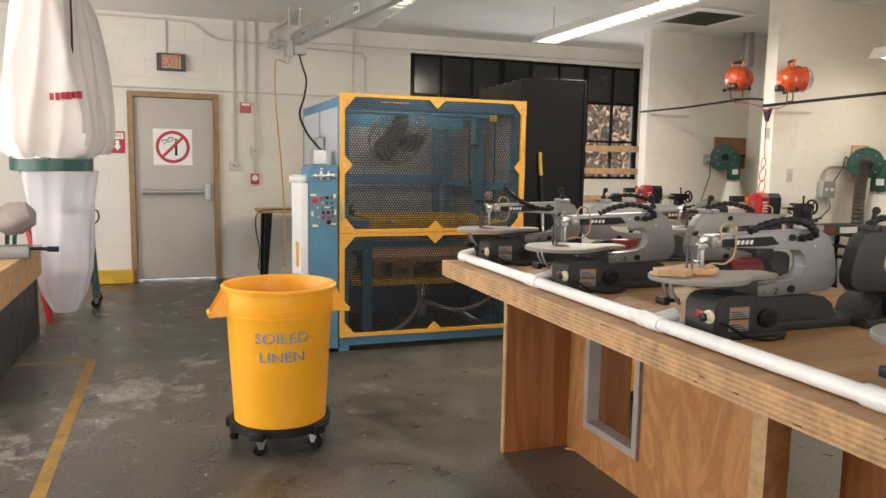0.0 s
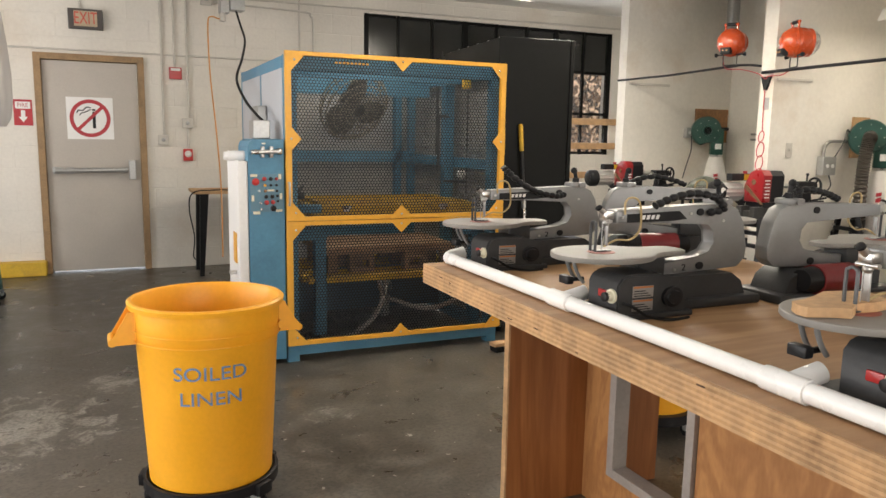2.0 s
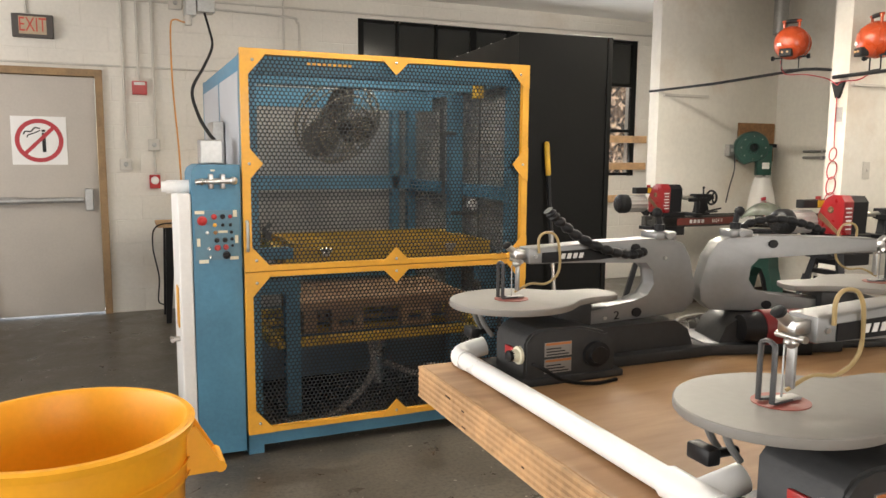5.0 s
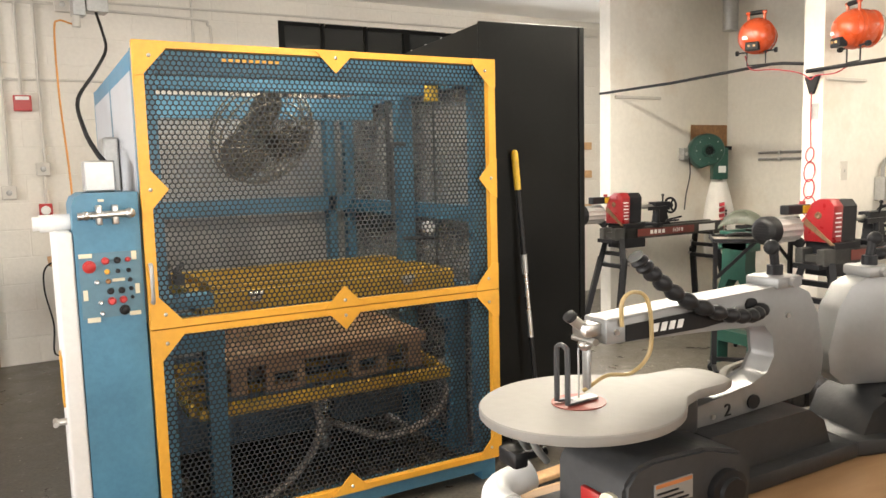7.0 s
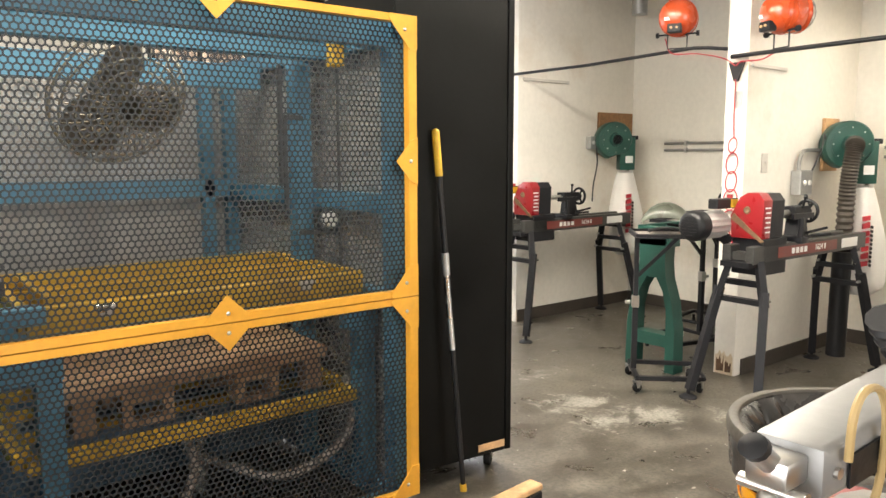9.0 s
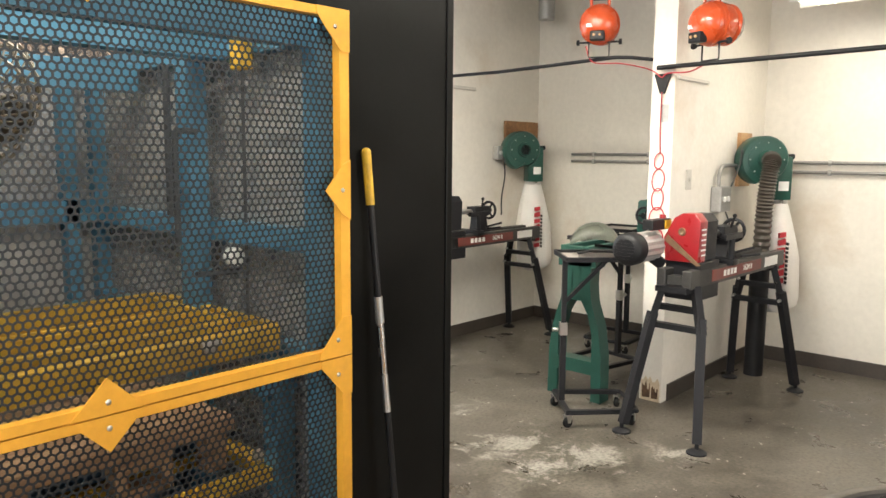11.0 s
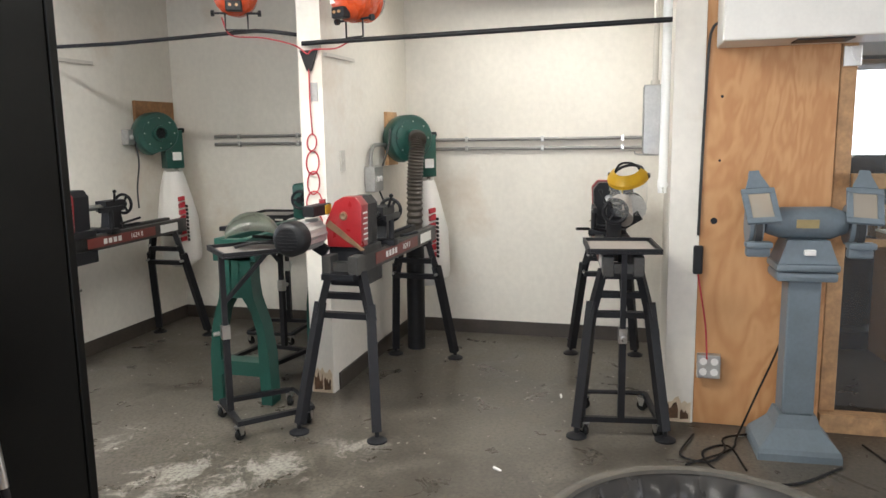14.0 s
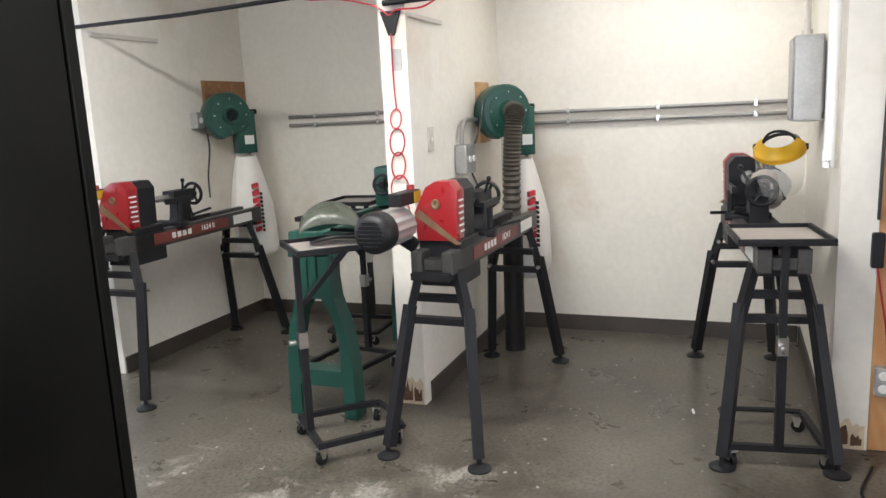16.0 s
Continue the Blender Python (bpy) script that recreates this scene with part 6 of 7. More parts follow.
def blower(c, turn, label, hose):
    t = thing("dust_blower", label, "dust blower", Matrix.Translation(c) @ pose(0, 0, 0, 0, 0, turn), "wall dust blowers")
    bm = B()
    n = 36
    out = []
    for k in range(n):
        a = radians(-90 + 360 * k / n * 0.97)
        r = 0.135 + 0.035 * k / n
        out.append((r * math.cos(a), r * math.sin(a)))
    rings = [[Vector((x * f, y, z * f)) for x, z in out] for f, y in ((0.93, -0.075), (1, -0.06), (1, 0.06), (0.93, 0.075))]
    skin(bm, rings)
    box(bm, 0.045, -0.06, -0.26, 0.175, 0.06, 0.02, 0.006)
    h = part("volute", bm, M_GREEN, t, "dark green fan housing")
    bm = B(); turned(bm, [(0.12, 0.0), (0.12, 0.006), (0.06, 0.008), (0.055, 0.05), (0.042, 0.05), (0.04, 0.012), (0.039, 0.011)], 28, pose(0, -0.075, 0, 90), cap1=False); part("inlet_ring", bm, M_GREEN, h)
    bm = B(); rod(bm, (0, -0.0755, 0), (0, -0.082, 0), 0.045, seg=20); part("impeller", bm, M_RUBBER, h, "dark impeller eye")
    for k in range(8):
        a = 2 * math.pi * k / 8
        bm = B(); ball(bm, (0.108 * math.cos(a), -0.083, 0.108 * math.sin(a)), 0.006, seg=8); part("screw", bm, M_STEEL, h)
    bm = B()
    for k in range(3):
        a = k * 1.047
        bar(bm, (0.042 * math.cos(a), -0.12, 0.042 * math.sin(a)), (-0.042 * math.cos(a), -0.12, -0.042 * math.sin(a)), 0.006, 0.006)
    part("inlet_guard", bm, M_IRON, h, smooth=False)
    for a in ((0.09, -0.063, -0.2, 0.155, -0.061, -0.14), (-0.05, -0.079, -0.105, 0.0, -0.0765, -0.07)):
        bm = B(); box(bm, *a); part("sticker", bm, M_SIGNW, h, smooth=False)
    bm = B(); rod(bm, (0, 0.075, 0), (0, 0.14, 0), 0.07, seg=20); rod(bm, (0.05, 0.09, 0.02), (0.24, 0.09, 0.02), 0.018); part("motor", bm, M_IRON, t)
    bm = B(); turned(bm, [(0.063, -0.285), (0.066, -0.28), (0.066, -0.262), (0.062, -0.26)], 24, pose(0.11, 0, 0)); part("hose_clamp", bm, M_STEEL, t)
    bm = B()
    rings = []
    for k in range(17):
        f = k / 16
        r = 0.062 + (0.142 - 0.062) * min(1, f * 2.0) ** 0.8 if f < 0.9 else 0.142 - 0.07 * ((f - 0.9) / 0.1) ** 2
        rings.append([Vector((0.11 + 0.02 * f + (r * (1 + 0.06 * math.sin(3 * a + 3 * f) + 0.06 * math.sin(8 * a - 3 * f))) * math.cos(a), r * 0.9 * (1 + 0.05 * math.cos(4 * a + 4 * f)) * math.sin(a), -0.265 - 0.74 * f)) for a in [2 * math.pi * i / 28 for i in range(28)]])
    skin(bm, rings)
    bg = part("filter_bag", bm, M_BAG, t, "white cloth filter bag with red print")
    for k in range(7):
        z = -0.80 + k * 0.050
        bm = B(); plate(bm, [(0.085, z), (0.125, z + 0.008), (0.125, z + 0.038 + 0.008 * (k % 2)), (0.085, z + 0.030)], 0.03, pose(0, -0.147, 0))
        part("brand_bar", bm, M_SIGNR, bg, smooth=False)
    bm = B()
    for k in range(10):
        box(bm, 0.138, -0.147, -0.80 + k * 0.028, 0.146, -0.115, -0.782 + k * 0.028)
    part("small_print", bm, M_DPLAST, bg, smooth=False)
    if hose:
        bm = B()
        tube(bm, [(0, -0.125, 0), (0, -0.165, -0.005), (-0.015, -0.182, -0.05), (-0.03, -0.18, -0.2), (-0.035, -0.17, -0.4), (-0.035, -0.16, -0.75)], 0.050, 16, 16, lambda i: 1.10 if i % 2 else 0.90)
        part("flex_hose", bm, mat("brown_black_hose", (0.06, 0.05, 0.04), 0.45, vary=0.15), t, "corrugated dark flexible hose")
        bm = B(); tube(bm, [(-0.035, -0.16, -0.7), (-0.035, -0.15, -c[2] + 0.0)], 0.06, 18, 1); part("floor_pipe", bm, M_DPLAST, t)
    return t


site(0.0, 0.17, 0.02)
blower((6.43, 7.345, 1.48), -35, "green wall-mounted dust blower with white bag, open inlet", False)
site(0.02, 0.15, 0.04)
blower((6.40, 5.41, 1.40), -50, "green wall-mounted dust blower with bag and flexible hose", True)
for nm, a in (("mount_board", (6.37, 7.495, 1.33, 6.83, 7.5195, 1.70)), ("mount_board", (6.37, 5.545, 1.22, 6.57, 5.5695, 1.575))):
    mb = thing(nm, "bare plywood mounting board on the bay wall", "board", group="mounting boards")
    bm = B(); box(bm, *a, 0.002); part("board", bm, M_PLYDARK if a[1] > 7 else M_PLYEDGE, mb, smooth=False)
for a in ((6.22, 7.46, 1.38, 6.34, 7.5195, 1.49), (5.98, 5.50, 1.07, 6.14, 5.5695, 1.23)):
    eb = thing("socket_box", "grey metal socket box on the bay wall", "electrical box", group="bay boxes")
    bm = B(); box(bm, *a, 0.008); part("case", bm, M_GALV, eb, smooth=False)
    for k in (0.3, 0.7):
        bm = B(); rod(bm, (a[0] + (a[3] - a[0]) * k, a[1] - 0.008, (a[2] + a[5]) / 2), (a[0] + (a[3] - a[0]) * k, a[1] - 0.0005, (a[2] + a[5]) / 2), 0.017, seg=14); part("outlet", bm, M_SIGNW, eb)
for pts in (((6.26, 7.43, 1.40), (6.24, 7.40, 1.25), (6.15, 7.36, 1.08), (6.02, 7.26, 0.95)), ((6.3, 5.50, 1.40), (6.2, 5.47, 1.46), (6.17, 5.47, 1.36), (6.10, 5.49, 1.23)), ((6.06, 5.5, 1.07), (6.04, 5.46, 0.98), (5.9, 5.42, 0.9), (5.8, 5.39, 0.86))):
    k = thing("machine_lead", "thin grey machine lead on the bay wall", "cord", group="machine leads")
    bm = B(); tube(bm, pts, 0.006, 6); part("cable", bm, M_DGREY, k)
site(0.014, 0.15)
M_EMT = mat("bare_steel_conduit", (0.30, 0.295, 0.28), 0.45, 0.5, vary=0.08)
for z, y0, y1, x in ((1.42, 3.80, 5.35, 6.852), (1.355, 3.80, 5.35, 6.852), (1.468, 5.73, 7.15, 6.852), (1.41, 5.73, 7.15, 6.852)):
    cd = thing("steel_conduit", "bare steel conduit along the bay wall", "conduit", group="bay conduits")
    bm = B(); tube(bm, [(x, y0, z), (x, y1, z)], 0.012, 10, 1); part("run", bm, M_EMT, cd)
    for k in range(3):
        bm = B(); yy = y0 + (y1 - y0) * (0.15 + 0.35 * k); box(bm, x - 0.014, yy - 0.01, z - 0.02, 6.8695, yy + 0.01, z + 0.02, 0.002); part("strap", bm, M_STEEL, cd, smooth=False)
cu2 = thing("bay_conduit_bend", "bent painted conduit above the socket box", "conduit")
bm = B(); tube(bm, [(6.03, 5.54, 1.23), (6.03, 5.54, 1.33), (6.06, 5.54, 1.38), (6.12, 5.54, 1.40), (6.3, 5.54, 1.40)], 0.013, 10); part("run", bm, M_EMT, cu2)
site(0.06, 0.15)
sw = thing("light_switch", "old light switch plate on the partition", "switch")
bm = B(); box(bm, 5.56, 5.562, 1.26, 5.63, 5.5695, 1.38, 0.003); part("plate", bm, M_COND, sw, smooth=False)
bm = B(); box(bm, 5.588, 5.552, 1.31, 5.602, 5.5615, 1.33, 0.002); part("toggle", bm, M_COND, sw, smooth=False)
site(0.0, 0.145)
pbx = thing("panel_box", "tall grey electrical panel box on the bay wall", "electrical box")
bm = B(); box(bm, 6.05, 3.775, 1.33, 6.32, 3.90, 1.72, 0.006); part("case", bm, M_GALV, pbx, smooth=False)
bm = B(); box(bm, 6.06, 3.9005, 1.34, 6.31, 3.906, 1.71, 0.003); part("door", bm, M_GALV, pbx, smooth=False)
bm = B(); box(bm, 6.12, 3.761, 1.36, 6.25, 3.7745, 1.69); part("back_plate", bm, M_GALV, pbx, smooth=False)
bm = B(); rod(bm, (6.18, 3.84, 1.72), (6.18, 3.84, H), 0.016); rod(bm, (6.18, 3.84, 1.72), (6.18, 3.84, 1.75), 0.025); part("riser", bm, M_COND, pbx)
wp = thing("white_riser_pipe", "white painted riser pipe on the partition end", "pipe")
bm = B(); tube(bm, [(5.52, 3.795, H), (5.52, 3.795, 1.30), (5.52, 3.80, 1.22), (5.54, 3.785, 1.19)], 0.022, 12, 3); part("pipe", bm, M_PVC, wp)

# rods with red lamps between the partitions


def rod_thing(pts, r, label):
    t = thing("steel_rod", label, "rod", group="rods across the bays")
    bm = B(); tube(bm, pts, r, 10, 1); part("rod", bm, M_IRON, t)


site(0.0, 0.06, 0.045)
rod_thing([(5.425, 7.74, 1.965), (5.40, 6.9, 1.962), (5.44, 6.05, 1.995), (5.47, 5.96, 1.99), (5.50, 5.797, 1.965)], 0.011, "dark steel rod across the bay opening with bent end")
rod_thing([(5.385, 5.75, 1.908), (5.40, 3.86, 1.934)], 0.013, "dark steel rod across the bay opening")
M_HEAT = mat("orange_red_enamel", (0.55, 0.075, 0.018), 0.28, vary=0.1, scale=7, coat=0.3, stain=((0.35, 0.06, 0.02), 0.4))


def work_lamp(m, label):
    t = thing("red_work_heater", label, "heater", m, "red heaters on rods")
    bm = B()
    prof = [(0.03, -0.14), (0.085, -0.125), (0.12, -0.08), (0.135, -0.02), (0.135, 0.05), (0.12, 0.09), (0.128, 0.10), (0.128, 0.115), (0.11, 0.118), (0.10, 0.08), (0.02, 0.03)]
    turned(bm, prof, 32, pose(0, 0, 0, 0, 90))
    b = part("bowl", bm, M_HEAT, t)
    for k in range(3):
        bm = B(); turned(bm, [(0.136 - 0.003 * k * k, 0.0 - 0.03 * k), (0.1395 - 0.003 * k * k, -0.005 - 0.03 * k), (0.135 - 0.003 * k * k, -0.012 - 0.03 * k)], 32, pose(0, 0, 0, 0, 90), cap0=False, cap1=False)
        part("rib", bm, M_HEAT, b)
    bm = B()
    for r, x in ((0.11, 0.125), (0.10, 0.16), (0.075, 0.185), (0.04, 0.195)):
        tube(bm, [(x, r * math.cos(2 * math.pi * k / 16), r * math.sin(2 * math.pi * k / 16)) for k in range(17)], 0.0025, 5, 1)
    for k in range(8):
        a = math.pi * k / 4
        tube(bm, [(x, r * math.cos(a), r * math.sin(a)) for x, r in ((0.118, 0.115), (0.16, 0.10), (0.185, 0.075), (0.197, 0.0))], 0.0025, 5, 2)
    part("wire_cage", bm, M_GALV, t)
    bm = B()
    for s in (-1, 1):
        rod(bm, (-0.02, s * 0.06, 0.11), (-0.02, s * 0.06, 0.175), 0.011)
    rod(bm, (-0.02, -0.075, 0.178), (-0.02, 0.075, 0.178), 0.013); part("handle", bm, M_HEAT, t)
    bm = B(); rod(bm, (-0.02, -0.045, 0.178), (-0.02, 0.045, 0.178), 0.0175); part("grip", bm, M_DPLAST, t)
    bm = B(); box(bm, -0.155, -0.05, -0.125, -0.09, 0.05, -0.06, 0.008); cbx = part("switch_box", bm, M_IRON, t, smooth=False)
    for s in (-1, 1):
        bm = B(); rod(bm, (-0.155, s * 0.02, -0.09), (-0.165, s * 0.02, -0.09), 0.009, seg=10); part("button", bm, M_PLYEDGE, cbx)
    bm = B(); box(bm, -0.136, 0.03, -0.035, -0.1345, 0.075, -0.01); part("sticker", bm, M_SIGNW, t, smooth=False)
    bm = B()
    rod(bm, (-0.01, -0.14, -0.12), (-0.01, 0.14, -0.12), 0.007)
    tube(bm, [(-0.01, -0.07, -0.12), (-0.01, -0.07, -0.222), (-0.01, 0.07, -0.222), (-0.01, 0.07, -0.12)], 0.006, 6, 1)
    part("stand", bm, M_IRON, t)
    for s in (-1, 1):
        bm = B(); rod(bm, (-0.01, s * 0.135, -0.12), (-0.01, s * 0.155, -0.12), 0.02, seg=8); part("wing_knob", bm, M_IRON, t)
    return t


site()
h1 = work_lamp(pose(5.425, 6.215, 2.238, 0, 0, 24) @ Matrix.Scale(0.86, 4), "orange-red bowl heater with wire cage on steel rod")
copy_thing(h1, pose(5.405, 5.51, 2.165, 0, 0, -22))
site(-0.005, 0.148, 0.02)
rc = thing("red_cable", "red cable hung in loops on the partition end", "cord")
bm = B(); tube(bm, [(5.43, 6.16, 2.1), (5.42, 6.1, 2.0), (5.40, 5.9, 1.975), (5.40, 5.72, 1.93), (5.41, 5.645, 1.88)], 0.0042, 6); tube(bm, [(5.40, 5.40, 1.93), (5.40, 5.48, 1.90), (5.40, 5.6, 1.90), (5.41, 5.64, 1.88)], 0.0042, 6)
tube(bm, [(5.412, 5.64, 1.80), (5.414, 5.642, 1.6), (5.414, 5.635, 1.45)], 0.0042, 6)
part("lead", bm, M_SIGNR, rc)
for k in range(5):
    bm = B(); z = 1.41 - 0.11 * k
    tube(bm, [(5.412 + 0.008 * math.sin(a), 5.64 + (0.028 + 0.006 * (k % 2) + 0.004 * k) * math.cos(a), z + (0.045 + 0.018 * (k in (1, 2, 3))) * math.sin(a)) for a in [2 * math.pi * i / 18 for i in range(19)]], 0.0042, 6, 1)
    part("loop", bm, M_SIGNR, rc)
bm = B(); tube(bm, [(5.414, 5.66, 0.95), (5.40, 5.6, 0.80), (5.36, 5.54, 0.66), (5.2, 5.48, 0.72)], 0.0042, 6); part("tail", bm, M_SIGNR, rc)
bm = B(); plate(bm, [(-0.05, 0.05), (0.05, 0.05), (0.012, -0.06), (-0.012, -0.06)], 0.02, pose(5.4285, 5.64, 1.85, 0, 0, 90)); part("splitter", bm, M_DPLAST, rc, smooth=False)
bm = B(); box(bm, 5.424, 5.60, 1.63, 5.4285, 5.65, 1.73); part("tape", bm, M_GALV, rc, smooth=False)
site(0.0, 0.15, 0.03)
for a in ((5.47, 7.498, 1.93, 6.0, 7.5195, 1.955), (5.45, 5.548, 1.86, 5.85, 5.5695, 1.88)):
    sk2 = thing("wall_strip", "thin painted strip on the partition", "strip", group="wall strips")
    bm = B(); box(bm, *a, 0.003); part("strip", bm, M_COND, sk2, smooth=False)

# ---------------------------------------------------------------- plywood wall, grinder, room beyond
M_PLYWALL = wood("fir_plywood", (0.43, 0.205, 0.078), (0.57, 0.325, 0.148), (5, 4, 1.7), 0.6, 3.6, 42.0)
site(0.0, 0.115)
pw = thing("plywood_sheet", "orange-brown fir plywood sheet fixed to the wall", "plywood", kind="structure")
bm = B(); box(bm, 5.43, 3.075, 0.002, 5.455, 3.6485, H, 0.002); part("sheet", bm, M_PLYWALL, pw, smooth=False)
for y, z, r in ((3.585, 1.03, 0.016), (3.57, 1.62, 0.007), (3.57, 1.32, 0.006)):
    bm = B(); rod(bm, (5.4285, y, z), (5.4299, y, z), r, seg=14); part("knot_hole", bm, M_IRON, pw)
site(0.0, 0.1, 0.01)
ol = thing("wall_outlet", "square steel outlet box with white sockets", "outlet")
bm = B(); box(bm, 5.385, 3.545, 0.24, 5.4295, 3.655, 0.36, 0.006); part("case", bm, M_GALV, ol, smooth=False)
for dy, dz in ((-0.026, -0.026), (0.026, -0.026), (-0.026, 0.028), (0.026, 0.028)):
    bm = B(); rod(bm, (5.380, 3.60 + dy, 0.30 + dz), (5.3845, 3.60 + dy, 0.30 + dz), 0.018, seg=14); part("socket", bm, M_SIGNW, ol)
rp = thing("hanging_plug_lead", "black lead with plug hanging on the post", "cord")
bm = B(); tube(bm, [(5.40, 3.60, 1.95), (5.41, 3.64, 1.92), (5.42, 3.655, 1.8), (5.42, 3.665, 1.3), (5.415, 3.67, 0.95)], 0.007, 6); part("cable", bm, M_DGREY, rp)
bm = B(); box(bm, 5.395, 3.645, 0.76, 5.429, 3.69, 0.90, 0.008); part("socket_end", bm, M_IRON, rp, smooth=False)
bm = B(); tube(bm, [(5.41, 3.665, 0.76), (5.42, 3.64, 0.62), (5.42, 3.62, 0.5), (5.38, 3.61, 0.34)], 0.004, 6); part("red_lead", bm, M_SIGNR, rp)
wc = thing("white_wall_box", "large white enamelled wall cabinet above the plywood", "cabinet")
bm = B(); box(bm, 5.12, 2.55, 1.83, 5.4285, 3.62, 2.85, 0.01); part("case", bm, M_FIT, wc, smooth=False)
bm = B(); box(bm, 5.15, 3.1, 1.824, 5.30, 3.32, 1.8298); part("slot", bm, M_IRON, wc, smooth=False)
M_GRIND = mat("grey_blue_machine", (0.15, 0.185, 0.215), 0.45, vary=0.1, scale=7, stain=((0.10, 0.11, 0.115), 0.4))
M_BRASS = mat("dull_brass", (0.34, 0.27, 0.13), 0.45, 0.4)
site(0.0, 0.12)
gr = thing("pedestal_grinder", "grey-blue pedestal grinder with two eye shields", "grinder", pose(5.2, 3.22, 0, 0, 0, 3) @ Matrix.Diagonal((1, 1, 1.06, 1)))
bm = B()
skin(bm, [[Vector((sx * w, sy * d, z)) for sx, sy in ((-1, -1), (1, -1), (1, 1), (-1, 1))] for w, d, z in ((0.15, 0.175, 0.0), (0.15, 0.175, 0.03), (0.143, 0.168, 0.05), (0.115, 0.135, 0.085), (0.088, 0.098, 0.125), (0.074, 0.078, 0.18))])
part("foot", bm, M_GRIND, gr, smooth=False)
bm = B(); box(bm, -0.066, -0.068, 0.18, 0.066, 0.068, 0.76, 0.008); part("column", bm, M_GRIND, gr, smooth=False)
bm = B(); box(bm, -0.10, -0.125, 0.76, 0.10, 0.125, 0.80, 0.012); box(bm, -0.11, -0.13, 0.802, 0.11, 0.13, 0.835, 0.012)
skin(bm, [[Vector((sx * w, sy * d, z)) for sx, sy in ((-1, -1), (1, -1), (1, 1), (-1, 1))] for w, d, z in ((0.10, 0.12, 0.836), (0.08, 0.085, 0.93))])
part("mount", bm, M_GRIND, gr)
bm = B(); box(bm, -0.1125, -0.025, 0.872, -0.088, 0.02, 0.895, 0.003); part("switch", bm, M_SIGNW, gr, smooth=False)
bm = B(); turned(bm, [(0.044, -0.165), (0.05, -0.15), (0.066, -0.10), (0.068, 0.10), (0.05, 0.15), (0.044, 0.165)], 28, pose(0, 0, 0.995, 90)); mt = part("motor", bm, M_GRIND, gr)
bm = B(); box(bm, -0.073, -0.04, 0.98, -0.0665, 0.05, 1.015); part("brass_plate", bm, M_BRASS, mt, smooth=False)
for s in (-1, 1):
    bm = B(); turned(bm, [(0.085, -0.03), (0.09, -0.02), (0.09, 0.02), (0.085, 0.03)], 28, pose(0.03, s * 0.205, 0.985, 90)); part("wheel_guard", bm, M_GRIND, gr)
    bm = B(); turned(bm, [(0.075, -0.014), (0.078, 0.014)], 28, pose(-0.018, s * 0.205, 0.97, 90)); part("grinding_wheel", bm, M_DGREY, gr)
    bm = B(); box(bm, -0.12, s * 0.205 - 0.055, 0.90, -0.06, s * 0.205 + 0.055, 0.925, 0.006); box(bm, -0.10, s * 0.205 - 0.05, 0.86, -0.05, s * 0.205 + 0.05, 0.90, 0.01); part("tool_rest", bm, M_GRIND, gr)
    sh = pose(-0.115, s * 0.205 + 0.005, 1.085, -4 * s, 38, 4 * s)
    bm = B()
    for a in ((-0.095, -0.07, -0.07, 0.07), (0.045, -0.07, 0.07, 0.07), (-0.07, -0.07, 0.045, -0.045), (-0.07, 0.045, 0.045, 0.07)):
        box(bm, -0.008, a[1], a[0], 0.008, a[3], a[2], 0.003, sh)
    plate(bm, [(-0.05, 0.07), (0.05, 0.07), (0.025, 0.13), (0.02, 0.155), (-0.02, 0.155), (-0.025, 0.13)], 0.02, sh @ pose(0.01, 0, 0, 0, 0, 90))
    es = part("eye_shield", bm, M_GRIND, gr)
    bm = B(); box(bm, -0.003, -0.046, -0.071, 0.002, 0.046, 0.046, 0, sh); part("shield_pane", bm, clear("dusty_pane", (0.45, 0.40, 0.33), 0.3, 0.6), es, smooth=False)
for pts in (((5.30, 3.12, 0.05), (5.36, 3.25, 0.012), (5.25, 3.5, 0.01), (5.1, 3.52, 0.01), (4.95, 3.6, 0.01), (5.0, 3.72, 0.01), (5.25, 3.65, 0.012)), ((5.02, 3.05, 0.008), (4.8, 3.3, 0.008), (4.85, 3.55, 0.008), (5.05, 3.62, 0.008), (5.15, 3.5, 0.008), (4.9, 3.45, 0.008)),
            ((5.36, 3.22, 0.62), (5.38, 3.28, 0.4), (5.35, 3.36, 0.2), (5.25, 3.45, 0.02), (5.1, 3.5, 0.01), (4.9, 3.7, 0.008)), ((5.3, 2.9, 0.008), (4.7, 2.7, 0.008), (4.5, 2.4, 0.008), (4.2, 2.2, 0.008))):
    k = thing("floor_cord", "tangled black power cord lying on the floor", "cord", group="floor cords")
    bm = B(); tube(bm, pts, 0.005, 6); part("cable", bm, M_RUBBER, k)
# glazed timber screen and the shop behind it
site(0.0, 0.2)
scr = thing("timber_screen", "rough timber screen with clear plastic glazing", "partition", kind="structure")
bm = B(); box(bm, 5.44, 0.2, 0.0, 5.53, 2.978, 0.09, 0.003); part("sill", bm, M_PLYEDGE, scr, smooth=False)
for z, h in ((0.915, 0.035), (1.185, 0.07)):
    bm = B(); box(bm, 5.455, 0.2, z, 5.50, 2.90, z + h, 0.003); part("rail", bm, M_JAMB, scr, smooth=False)
for y in (2.90, 2.2, 1.2, 0.2):
    bm = B(); box(bm, 5.505, y, 0.09, 5.55, y + 0.07, H - 0.001, 0.003); part("stud", bm, M_PLYEDGE, scr, smooth=False)
bm = B(); box(bm, 5.558, 0.2, 0.10, 5.562, 2.975, 2.9); p = part("plastic_sheet", bm, clear("scuffed_acrylic", (0.7, 0.7, 0.7), 0.12, 0.05), scr, smooth=False); p.visible_shadow = False
